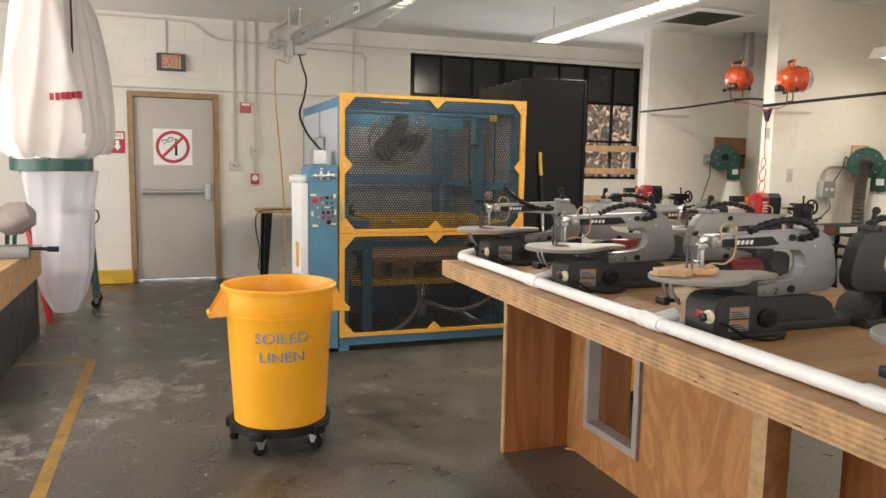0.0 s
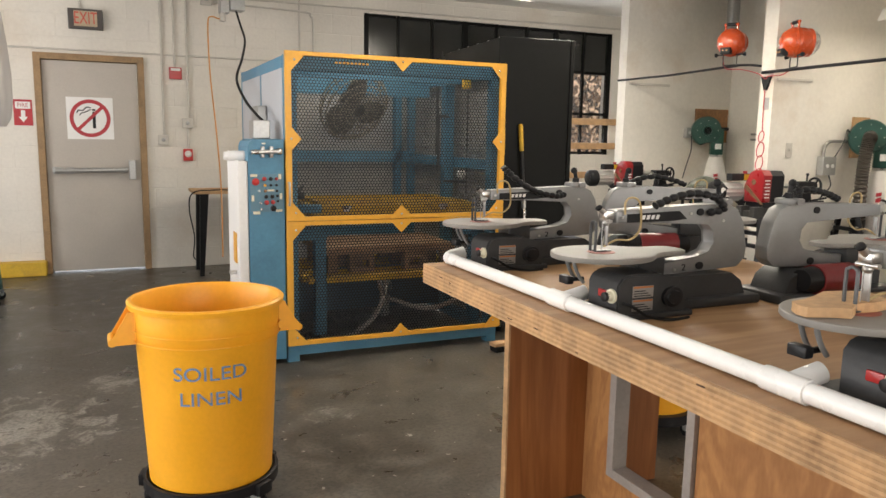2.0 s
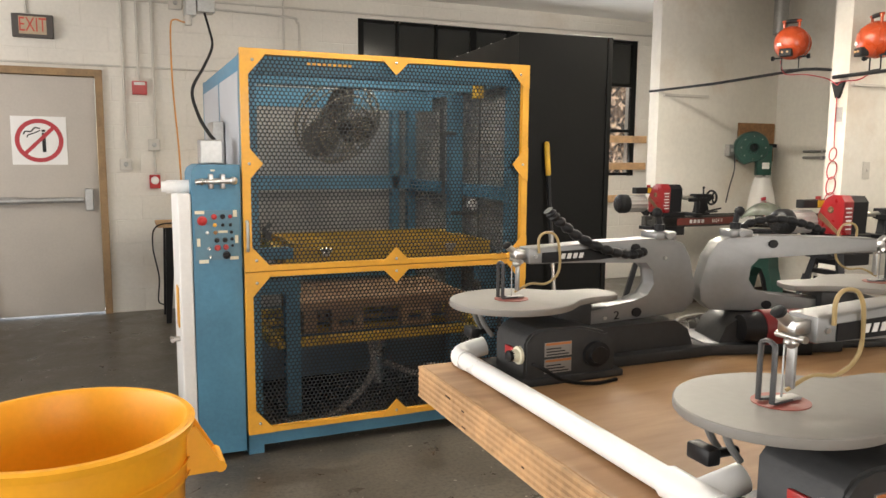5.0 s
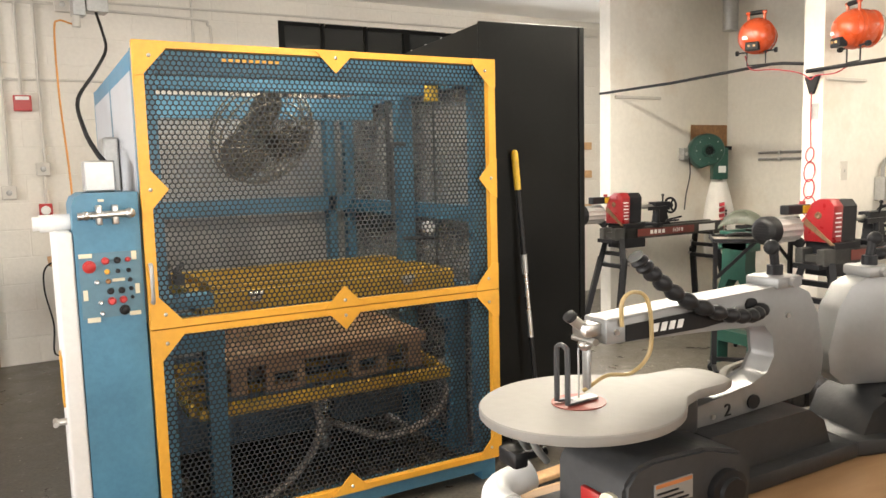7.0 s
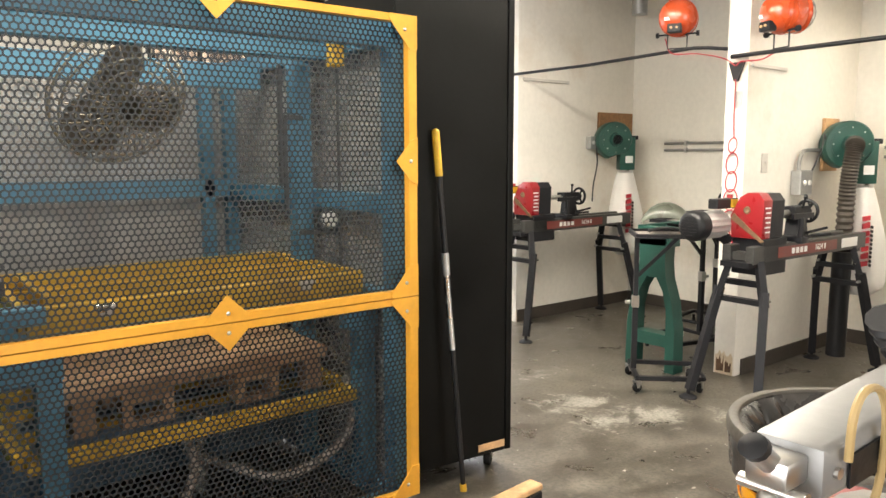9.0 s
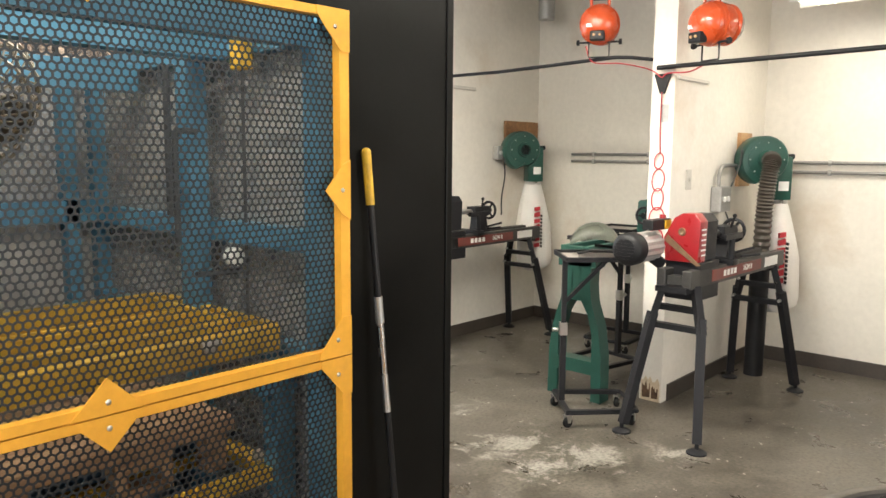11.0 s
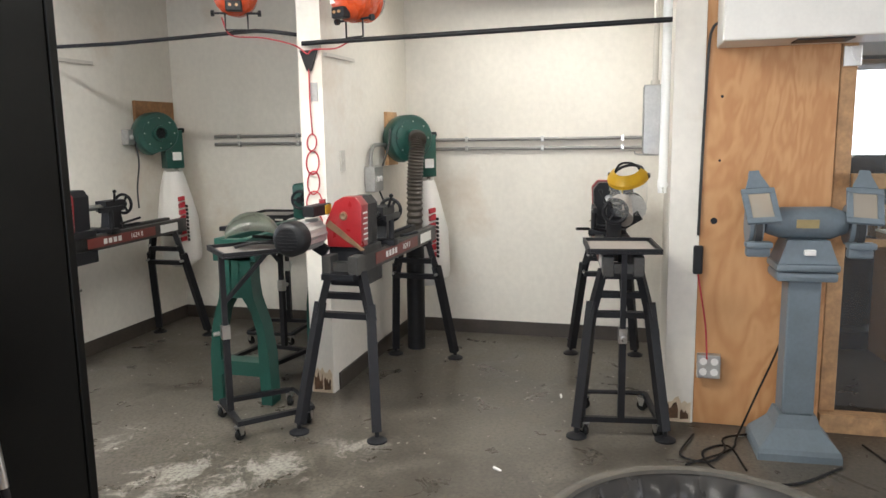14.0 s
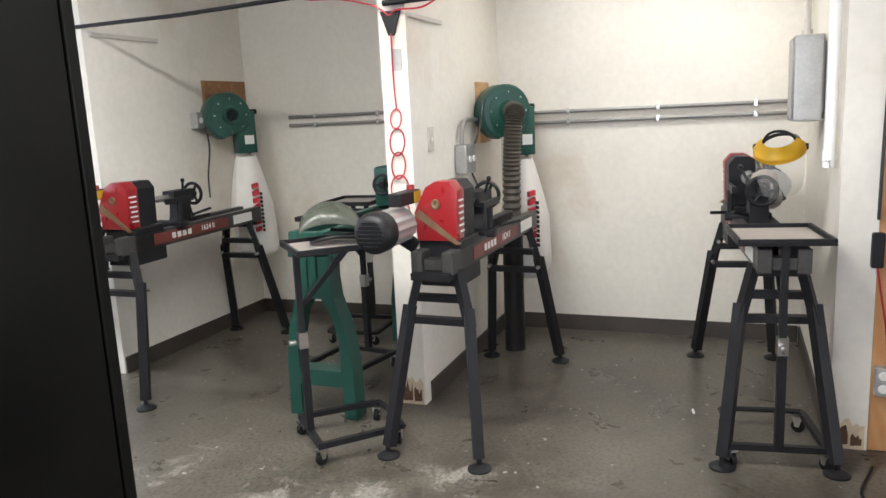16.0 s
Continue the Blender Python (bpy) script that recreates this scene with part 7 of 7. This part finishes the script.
bm = B(); box(bm, 5.44, 2.9, 1.74, 5.452, 2.975, 1.83, 0.002); part("corner_plate", bm, M_STEEL, scr, smooth=False)
bm = B(); box(bm, 5.43, -4.4, 0, 5.56, 0.398, H); solid("wall_divider", bm, M_WALL, "cream painted dividing wall", "wall")
bm = B(); box(bm, 7.084, 3.765, 0, 12.0, 3.905, H); solid("wall_shop_north", bm, M_WALL, "cream painted wall of the next shop", "wall")
bm = B()
for a in ((-4.4, 0, 3.765, 1.15), (-4.4, 2.1, 3.765, H), (-4.4, 1.15, -1.5, 2.1), (3.3, 1.15, 3.765, 2.1)):
    box(bm, 11.0, a[0], a[1], 11.2, a[2], a[3])
solid("wall_shop_east", bm, M_WALL, "far wall of the next shop with window band", "wall")
bm = B(); box(bm, 11.6, -3, 0.2, 11.62, 5, 3.2); solid("bright_yard_backdrop", bm, glow("bright_yard", (0.95, 0.97, 1.0), 3.0), "overexposed daylight outside the next shop", "backdrop")
for y in (-0.3, 0.9, 2.1):
    bm = B(); box(bm, 11.02, y, 1.15, 11.18, y + 0.06, 2.1); solid("window_post", bm, M_WHITEP, "white window post", "trim")
for x, y, w, d, h in ((8.2, 2.2, 1.4, 0.7, 0.85), (9.6, 0.6, 1.6, 0.8, 0.85), (7.2, 0.4, 1.0, 1.4, 0.8)):
    bt = thing("shop_bench", "wooden work table in the next shop", "workbench", group="benches in the next shop")
    bm = B(); box(bm, x - w / 2, y - d / 2, h - 0.05, x + w / 2, y + d / 2, h, 0.003); part("top", bm, M_PLYEDGE, bt, smooth=False)
    for sx in (-1, 1):
        for sy in (-1, 1):
            bm = B(); box(bm, x + sx * (w / 2 - 0.05) - 0.03, y + sy * (d / 2 - 0.05) - 0.03, 0, x + sx * (w / 2 - 0.05) + 0.03, y + sy * (d / 2 - 0.05) + 0.03, h - 0.0505); part("leg", bm, M_JAMB, bt, smooth=False)
dk = thing("dark_machine_base", "dark round machine base in the next shop", "machine", pose(7.3, 2.55, 0))
bm = B(); turned(bm, [(0.34, 0), (0.36, 0.05), (0.34, 0.12), (0.26, 0.14), (0.26, 0.62), (0.33, 0.64), (0.33, 0.70), (0.1, 0.72)], 28); part("base", bm, M_IRON, dk)
bn = thing("white_bucket", "white plastic bucket on a shop bench", "bucket", pose(8.3, 2.3, 0.8505))
bm = B(); turned(bm, [(0.13, 0), (0.15, 0.34), (0.16, 0.35), (0.16, 0.37), (0.14, 0.37)], 24); part("pail", bm, M_PVC, bn)
M_CARD = mat("brown_cardboard", (0.27, 0.15, 0.065), 0.8, vary=0.1, scale=5, stain=((0.19, 0.10, 0.045), 0.4))
cb = thing("cardboard_box", "large brown cardboard box on the next shop floor", "box", pose(6.75, 2.02, 0, 0, 0, 8))
bm = B(); box(bm, -0.28, -0.32, 0, 0.28, 0.32, 0.80, 0.006); part("carton", bm, M_CARD, cb, smooth=False)
bm = B(); box(bm, -0.285, -0.325, 0.8005, 0.285, 0.325, 0.812, 0.003); part("flap", bm, M_LABEL, cb, "pale lid board", smooth=False)
wt = thing("white_tank", "white cylindrical tank high in the next shop", "tank", pose(8.6, 2.15, 2.02))
bm = B(); turned(bm, [(0.02, -0.03), (0.30, 0.0), (0.33, 0.04), (0.33, 0.62), (0.28, 0.68), (0.05, 0.70)], 28); part("shell", bm, M_WHITEP, wt)
bm = B(); box(bm, -0.335, -0.10, 0.18, -0.326, 0.04, 0.36); part("sign", bm, M_SIGNR, wt, "red bordered warning label", smooth=False)
bm = B(); box(bm, -0.345, -0.4, -0.07, 0.36, 0.8, -0.032, 0.004); part("shelf_board", bm, M_JAMB, wt, smooth=False)
for q in (-0.38, 0.74):
    bm = B(); box(bm, 0.25, q, -2.02, 0.31, q + 0.06, -0.0705); part("post", bm, M_JAMB, wt, smooth=False)
jg = thing("yellow_jug", "faded yellow plastic jug on a high shelf", "jug", pose(8.5, 2.75, 1.9885))
bm = B(); turned(bm, [(0.09, 0), (0.11, 0.02), (0.11, 0.18), (0.05, 0.26), (0.03, 0.27), (0.03, 0.31)], 20); part("jug_body", bm, M_TAN, jg)
for x, y, a in ((8.05, 2.35, 20), (8.5, 2.0, -30), (9.5, 0.9, 10)):
    gm = thing("bench_machine", "grey cast machine on a bench in the next shop", "machine", pose(x, y, 0.8505, 0, 0, a), "machines in the next shop")
    bm = B(); box(bm, -0.2, -0.13, 0, 0.2, 0.13, 0.05, 0.01); plate(bm, [(-0.1, 0.05), (0.12, 0.05), (0.1, 0.3), (-0.16, 0.38), (-0.18, 0.30), (-0.03, 0.24)], 0.12, pose(0, -0.06, 0)); part("casting", bm, M_GRIND, gm)
    bm = B(); rod(bm, (-0.15, -0.12, 0.32), (-0.15, 0.12, 0.32), 0.07, seg=20); part("wheel", bm, M_DGREY, gm)
hs = thing("hanging_string_bundle", "bundle of pale strings hanging behind the plastic glazing", "string", pose(5.75, 2.52, 0.93))
for k in range(7):
    y = -0.12 + 0.035 * k
    bm = B(); tube(bm, [(0.01 * k, y, 0.3), (0.01, y + 0.02, 0), (0.02, y - 0.015, -0.25 - 0.04 * (k % 3))], 0.004, 5); part("string", bm, M_BAG, hs)
bm = B(); box(bm, -0.2, -0.15, 0.3, 0.09, 0.13, 0.315); part("hanger", bm, M_JAMB, hs, smooth=False)
st = thing("black_steel_stand", "black angled steel stand with a wooden shelf", "stand", pose(4.75, 2.45, 0))
for sy in (-1, 1):
    for sx in (-1, 1):
        bm = B(); bar(bm, (sx * 0.20, sy * 0.30, 0), (sx * 0.14, sy * 0.18, 0.98), 0.045, 0.045); part("leg", bm, M_IRON, st, smooth=False)
bm = B(); box(bm, -0.14, -0.20, 0.48, 0.14, 0.20, 0.50); part("shelf", bm, M_PLYEDGE, st, smooth=False)
bm = B(); box(bm, -0.19, -0.24, 0.981, 0.19, 0.24, 1.0, 0.003); part("top", bm, M_PLYEDGE, st, smooth=False)

# second drum with liner, behind the bench
site(0.075, 0.055, 0.0)
d2 = thing("lined_bin", "yellow plastic drum with black bin liner on castors", "bin", pose(2.72, 3.85, 0) @ Matrix.Scale(1.035, 4))
drum_body(d2, 0.09, 0.775, 0.20, 0.236, (60, 240))
bm = B()
rings = []
n = 240
FOLD = lambda a, z: -0.022 * abs(math.sin(a * 8.5 + 3 * z)) ** 0.7 - 0.014 * abs(math.sin(a * 14 + 1.3 - 5 * z)) ** 0.7 + 0.005 * math.sin(a * 23 + 4 * z)
for f, z, r in ((0.2, 0.70, 0.264), (0, 0.77, 0.2655), (0, 0.790, 0.265), (0.1, 0.796, 0.257), (0.1, 0.790, 0.238), (0.5, 0.768, 0.229), (1.0, 0.735, 0.224), (1.0, 0.64, 0.218), (1.1, 0.48, 0.206), (1.3, 0.35, 0.188), (1.3, 0.25, 0.165), (1, 0.14, 0.10)):
    rings.append([Vector(((r + FOLD(a, z) * f) * math.cos(a), (r + FOLD(a, z) * f) * math.sin(a), z + (0.006 * math.sin(a * 5) if f == 0 else 0))) for a in [2 * math.pi * k / n for k in range(n)]])
skin(bm, rings, True, False, True)
part("bin_liner", bm, mat("black_polythene", (0.040, 0.038, 0.036), 0.27, vary=0.2, scale=8, bump=0.6, fine=22), d2, "glossy black bin liner")
bm = B(); turned(bm, [(0.2, 0.07), (0.235, 0.07), (0.235, 0.115), (0.2, 0.115)], 28); part("dolly", bm, M_DPLAST, d2)
bm = B(); turned(bm, [(0.262, 0.772), (0.268, 0.774), (0.269, 0.790), (0.264, 0.800), (0.254, 0.803), (0.246, 0.800), (0.243, 0.794)], 60, cap0=False, cap1=False); part("liner_hem", bm, mat("dusty_liner_hem", (0.085, 0.075, 0.060), 0.6, vary=0.15, scale=9, bump=0.4), d2, "dusty grey-brown folded liner hem")
for a in range(0, 360, 72):
    castor(d2, 0.21 * math.cos(radians(a)), 0.21 * math.sin(radians(a)), 0.0695, 0.03, a)

# ---------------------------------------------------------------- west side: dust collector, bench, mitre saw
site(0.02, 0.02)
M_FILM = clear("milky_plastic_bag", (0.80, 0.78, 0.82), 0.22, 0.5)
M_CANVAS = mat("white_canvas_bag", (0.66, 0.62, 0.59), 0.9, vary=0.05, scale=4, bump=0.3, fine=150)
dc = thing("dust_collector", "dust collector with white cloth bag above clear plastic bag", "dust collector", pose(-0.69, 7.05, 0))


def soft_bag(prof, n, amp, seed, m=None, crease=0.0):
    bm = B()
    rings = []
    for i, (r, z) in enumerate(prof):
        a_ = amp if 0 < i < len(prof) - 1 else amp * 0.15
        ring = []
        for k in range(n):
            a = 2 * math.pi * k / n
            f = 1 + a_ * math.sin(4 * a + seed + z * 2.2) + 0.5 * a_ * math.sin(9 * a - seed + z * 4)
            g = 1 + a_ * math.cos(5 * a + seed - z * 1.7)
            fold = crease * (0.5 - abs(math.sin(2.5 * a + 0.9 * z + seed)) ** 0.6 - 0.35 * abs(math.sin(5.5 * a - 1.6 * z)) ** 0.7) if 0 < i < len(prof) - 1 else 0.0
            ring.append(Vector((r * (f + fold) * math.cos(a), r * (g + fold) * math.sin(a), z)))
        rings.append(ring)
    if m is not None:
        rings = [[m @ p for p in r] for r in rings]
    skin(bm, rings)
    return bm


ub = part("upper_bag", soft_bag([(0.305, 1.36), (0.36, 1.40), (0.40, 1.46), (0.42, 1.56), (0.41, 1.7), (0.385, 1.85), (0.36, 2.0), (0.335, 2.15), (0.31, 2.3), (0.28, 2.5), (0.24, 2.7), (0.15, 2.82), (0.04, 2.86)], 120, 0.03, 0.7, None, 0.20), M_CANVAS, dc, "creased white cloth bag")
bm = B(); tube(bm, [(0, 0, 2.85), (0, 0, H)], 0.006, 6, 1); part("hanger", bm, M_IRON, dc)
for k in range(6):
    a = radians(-80 + k * 6)
    rr = 0.375
    bm = B(); box(bm, -0.014, -0.03, -0.025 - 0.006 * (k % 2), 0.014, 0.004, 0.025, 0, pose(rr * math.cos(a), rr * math.sin(a), 1.83 + 0.006 * k, 0, 0, math.degrees(a) + 90))
    part("brand_bar", bm, M_SIGNR, ub, smooth=False)
bm = B(); tube(bm, [(0.20, -0.20, H), (0.205, -0.21, 2.4), (0.20, -0.215, 2.1)], 0.009, 6, 2); part("strap", bm, M_IRON, dc, "black hanging strap")
bm = B(); turned(bm, [(0.29, 1.26), (0.305, 1.265), (0.305, 1.36), (0.29, 1.37)], 36); part("collar", bm, M_GREEN, dc)
bm = B(); turned(bm, [(0.307, 1.352), (0.311, 1.358), (0.311, 1.372), (0.304, 1.375)], 36, cap0=False, cap1=False); part("band_clamp", bm, M_STEEL, dc)
part("lower_bag", soft_bag([(0.292, 1.262), (0.29, 1.2), (0.265, 1.05), (0.25, 0.85), (0.24, 0.65), (0.225, 0.45), (0.18, 0.25), (0.10, 0.10), (0.04, 0.08)], 96, 0.03, 2.1, pose(0.05, 0, 0), 0.14), M_FILM, dc, "hanging clear plastic waste bag")
part("second_upper_bag", soft_bag([(0.20, 1.40), (0.25, 1.46), (0.27, 1.6), (0.27, 1.8), (0.25, 2.0), (0.22, 2.2), (0.15, 2.55), (0.05, 2.78)], 64, 0.03, 3.1, pose(0.20, 0.42, 0.0), 0.12), M_CANVAS, dc)
for x, y in ((0.22, 0.62), (0.22, 0.95), (-0.5, 0.62), (-0.5, 0.95)):
    bm = B(); bar(bm, (x - 0.05 * (1 if x > 0 else -1), y, 0.90), (x, y, 0.09), 0.04, 0.03); part("stand_leg", bm, M_GREEN, dc, smooth=False)
for y in (0.62, 0.95):
    bm = B(); bar(bm, (-0.5, y, 0.25), (0.22, y, 0.25), 0.05, 0.05); part("stand_rail", bm, M_GREEN, dc, smooth=False)
bm = B(); bar(bm, (-0.45, 0.78, 0.88), (0.17, 0.78, 0.88), 0.3, 0.04); part("stand_plate", bm, M_GREEN, dc, smooth=False)
bm = B(); rod(bm, (-0.15, 0.78, 0.9), (-0.15, 0.78, 1.24), 0.16, seg=24); bar(bm, (-0.15, 0.75, 1.30), (-0.15, 0.2, 1.30), 0.14, 0.10); part("fan_housing", bm, M_GREEN, dc)
for x, y in ((0.22, 0.62), (0.22, 0.95), (-0.5, 0.62), (-0.5, 0.95)):
    castor(dc, x, y, 0.089, 0.035, 30)
bm = B(); tube(bm, [(0.20, 0.6, 0.85 + 0.0), (0.26, 0.58, 0.9), (0.28, 0.58, 0.83), (0.24, 0.58, 0.78), (0.2, 0.6, 0.82)], 0.008, 6); part("cord_loop", bm, M_RUBBER, dc)
lb = thing("west_bench", "low plywood workbench with dark open base", "workbench", pose(-0.10, 0, 0))
bm = B(); box(bm, -2.6, 4.7, 0.66, -0.635, 6.66, 0.70, 0.003); part("top", bm, M_PLYEDGE, lb, smooth=False)
bm = B(); box(bm, -0.66, 4.72, 0.47, -0.64, 6.64, 0.6595, 0.002); part("apron", bm, M_PLYEDGE, lb, smooth=False)
bm = B(); box(bm, -2.5, 6.60, 0, -0.67, 6.63, 0.6595, 0.002); part("end_panel", bm, mat("dark_stained_panel", (0.06, 0.035, 0.022), 0.6, vary=0.2), lb, smooth=False)
bm = B(); box(bm, -2.5, 4.75, 0, -0.69, 4.78, 0.6595); box(bm, -0.72, 4.78, 0.0, -0.69, 6.6, 0.469); part("base", bm, M_DGREY, lb, smooth=False)
ms = thing("mitre_saw", "sliding mitre saw with teal guard and grey dust bag", "mitre saw", pose(-0.98, 5.95, 0.7005))
bm = B(); box(bm, -0.40, -0.12, 0.0, 0.20, 0.16, 0.06, 0.01); box(bm, -0.2, -0.16, 0.0, 0.30, -0.04, 0.085, 0.01); part("table", bm, M_SILVER, ms)
bm = B(); rod(bm, (0.30, -0.1, 0.06), (0.42, -0.1, 0.055), 0.012); rod(bm, (0.40, -0.1, 0.055), (0.47, -0.1, 0.052), 0.019); part("lock_handle", bm, M_DPLAST, ms)
bm = B(); turned(bm, [(0.155, -0.03), (0.16, -0.02), (0.16, 0.02), (0.155, 0.03)], 32, pose(-0.10, 0.02, 0.35, 90, 0, 20)); part("blade_guard", bm, mat("teal_guard", (0.02, 0.20, 0.22), 0.4), ms)
bm = B(); turned(bm, [(0.125, -0.006), (0.125, 0.006)], 40, pose(-0.10, -0.02, 0.34, 90, 0, 20)); part("blade", bm, M_DGREY, ms)
part("dust_bag", soft_bag([(0.03, 0.0), (0.09, 0.05), (0.11, 0.14), (0.08, 0.24), (0.02, 0.27)], 24, 0.07, 1.0, pose(0.05, 0.12, 0.20, 0, 70, 0)), M_GREYWOOD, ms)
bm = B(); bar(bm, (-0.1, 0.1, 0.05), (-0.1, 0.1, 0.3), 0.08, 0.06); part("arm", bm, M_IRON, ms, smooth=False)
rs = thing("red_saw_stand", "red painted steel machine stand", "stand", pose(-1.10, 7.33, 0))
for sx in (-1, 1):
    for sy in (-1, 1):
        bm = B(); bar(bm, (sx * 0.20, sy * 0.18, 0.78), (sx * 0.34, sy * 0.24, 0.012), 0.05, 0.035); lg = part("leg", bm, M_RED, rs, smooth=False)
        bm = B(); box(bm, sx * 0.34 - 0.03, sy * 0.24 - 0.025, 0, sx * 0.34 + 0.03, sy * 0.24 + 0.025, 0.012); part("foot", bm, M_RED, lg, smooth=False)
bm = B(); box(bm, -0.24, -0.22, 0.76, 0.24, 0.22, 0.82, 0.008); part("top", bm, M_RED, rs, smooth=False)
# floor tape
M_TAPE = mat("worn_yellow_tape", (0.30, 0.17, 0.035), 0.6, vary=0.25, scale=12, stain=((0.16, 0.12, 0.07), 0.9))
tp = thing("floor_tape", "worn yellow floor marking tape", "floor marking", kind="structure")
bm = B(); box(bm, -0.345, 1.0, 0.0004, -0.285, 5.75, 0.0016); part("long_strip", bm, M_TAPE, tp, smooth=False)
bm = B(); box(bm, -2.4, 5.69, 0.0004, -0.347, 5.75, 0.0016); part("cross_strip", bm, M_TAPE, tp, smooth=False)
# litter by the bench and in the bays
site(0.05, 0.1)
for x, y, a in ((2.06, 3.30, 20), (4.62, 4.52, 60), (5.6, 4.35, 10), (5.25, 3.45, 120)):
    lt = thing("paper_scrap", "small scrap of white paper on the floor", "litter", pose(x, y, 0.0005, 0, 0, a), "floor litter")
    bm = B(); skin(bm, [[Vector((px * 0.6, py * 0.6 * (0.6 + 0.4 * z), z * 0.008 * (1 + 0.4 * math.sin(px * 60)))) for px, py in ((-0.035, -0.008), (-0.01, -0.014), (0.02, -0.006), (0.04, -0.012), (0.04, 0.006), (0.01, 0.012), (-0.03, 0.009))] for z in (0, 1)]); part("scrap", bm, M_SIGNW, lt)
wsl = thing("wood_sliver", "short thin orange wood offcut on the floor", "wood piece", pose(2.02, 3.22, 0, 0, 0, -40))
bm = B(); box(bm, -0.05, -0.006, 0, 0.05, 0.006, 0.008, 0.001); part("stick", bm, M_PLYEDGE, wsl, smooth=False)

# peeled paint at the feet of the partitions
site(-0.005, 0.0)
M_PEEL = mat("rusty_bare_patch", (0.10, 0.055, 0.03), 0.85, vary=0.4, scale=25, stain=((0.03, 0.025, 0.02), 0.8))
M_OLDP = mat("old_cream_paint", (0.58, 0.48, 0.34), 0.7, vary=0.15, scale=14)
for y0, y1, z1 in ((5.73, 5.85, 0.15), (3.775, 3.895, 0.13)):
    pp = thing("peeled_paint_patch", "peeled rusty patch at the partition foot", "patch", kind="structure")
    pts = [(y0, 0.0), (y1, 0.0)] + [(y1 - (y1 - y0) * k / 8, z1 * random.uniform(0.75, 1.05)) for k in range(9)]
    bm = B(); plate(bm, pts, 0.0012, pose(5.4297, 0, 0, 0, 0, 90)); part("bare_plaster", bm, M_OLDP, pp, smooth=False)
    for f0, f1, h in ((0.08, 0.42, 0.62), (0.5, 0.92, 0.8)):
        pts = [(y0 + (y1 - y0) * f0, 0.02), (y0 + (y1 - y0) * f1, 0.015)] + [(y0 + (y1 - y0) * (f1 - (f1 - f0) * k / 6), z1 * h * random.uniform(0.55, 1.05)) for k in range(7)]
        bm = B(); plate(bm, pts, 0.0012, pose(5.4282, 0, 0, 0, 0, 90)); part("rust", bm, M_PEEL, pp, smooth=False)
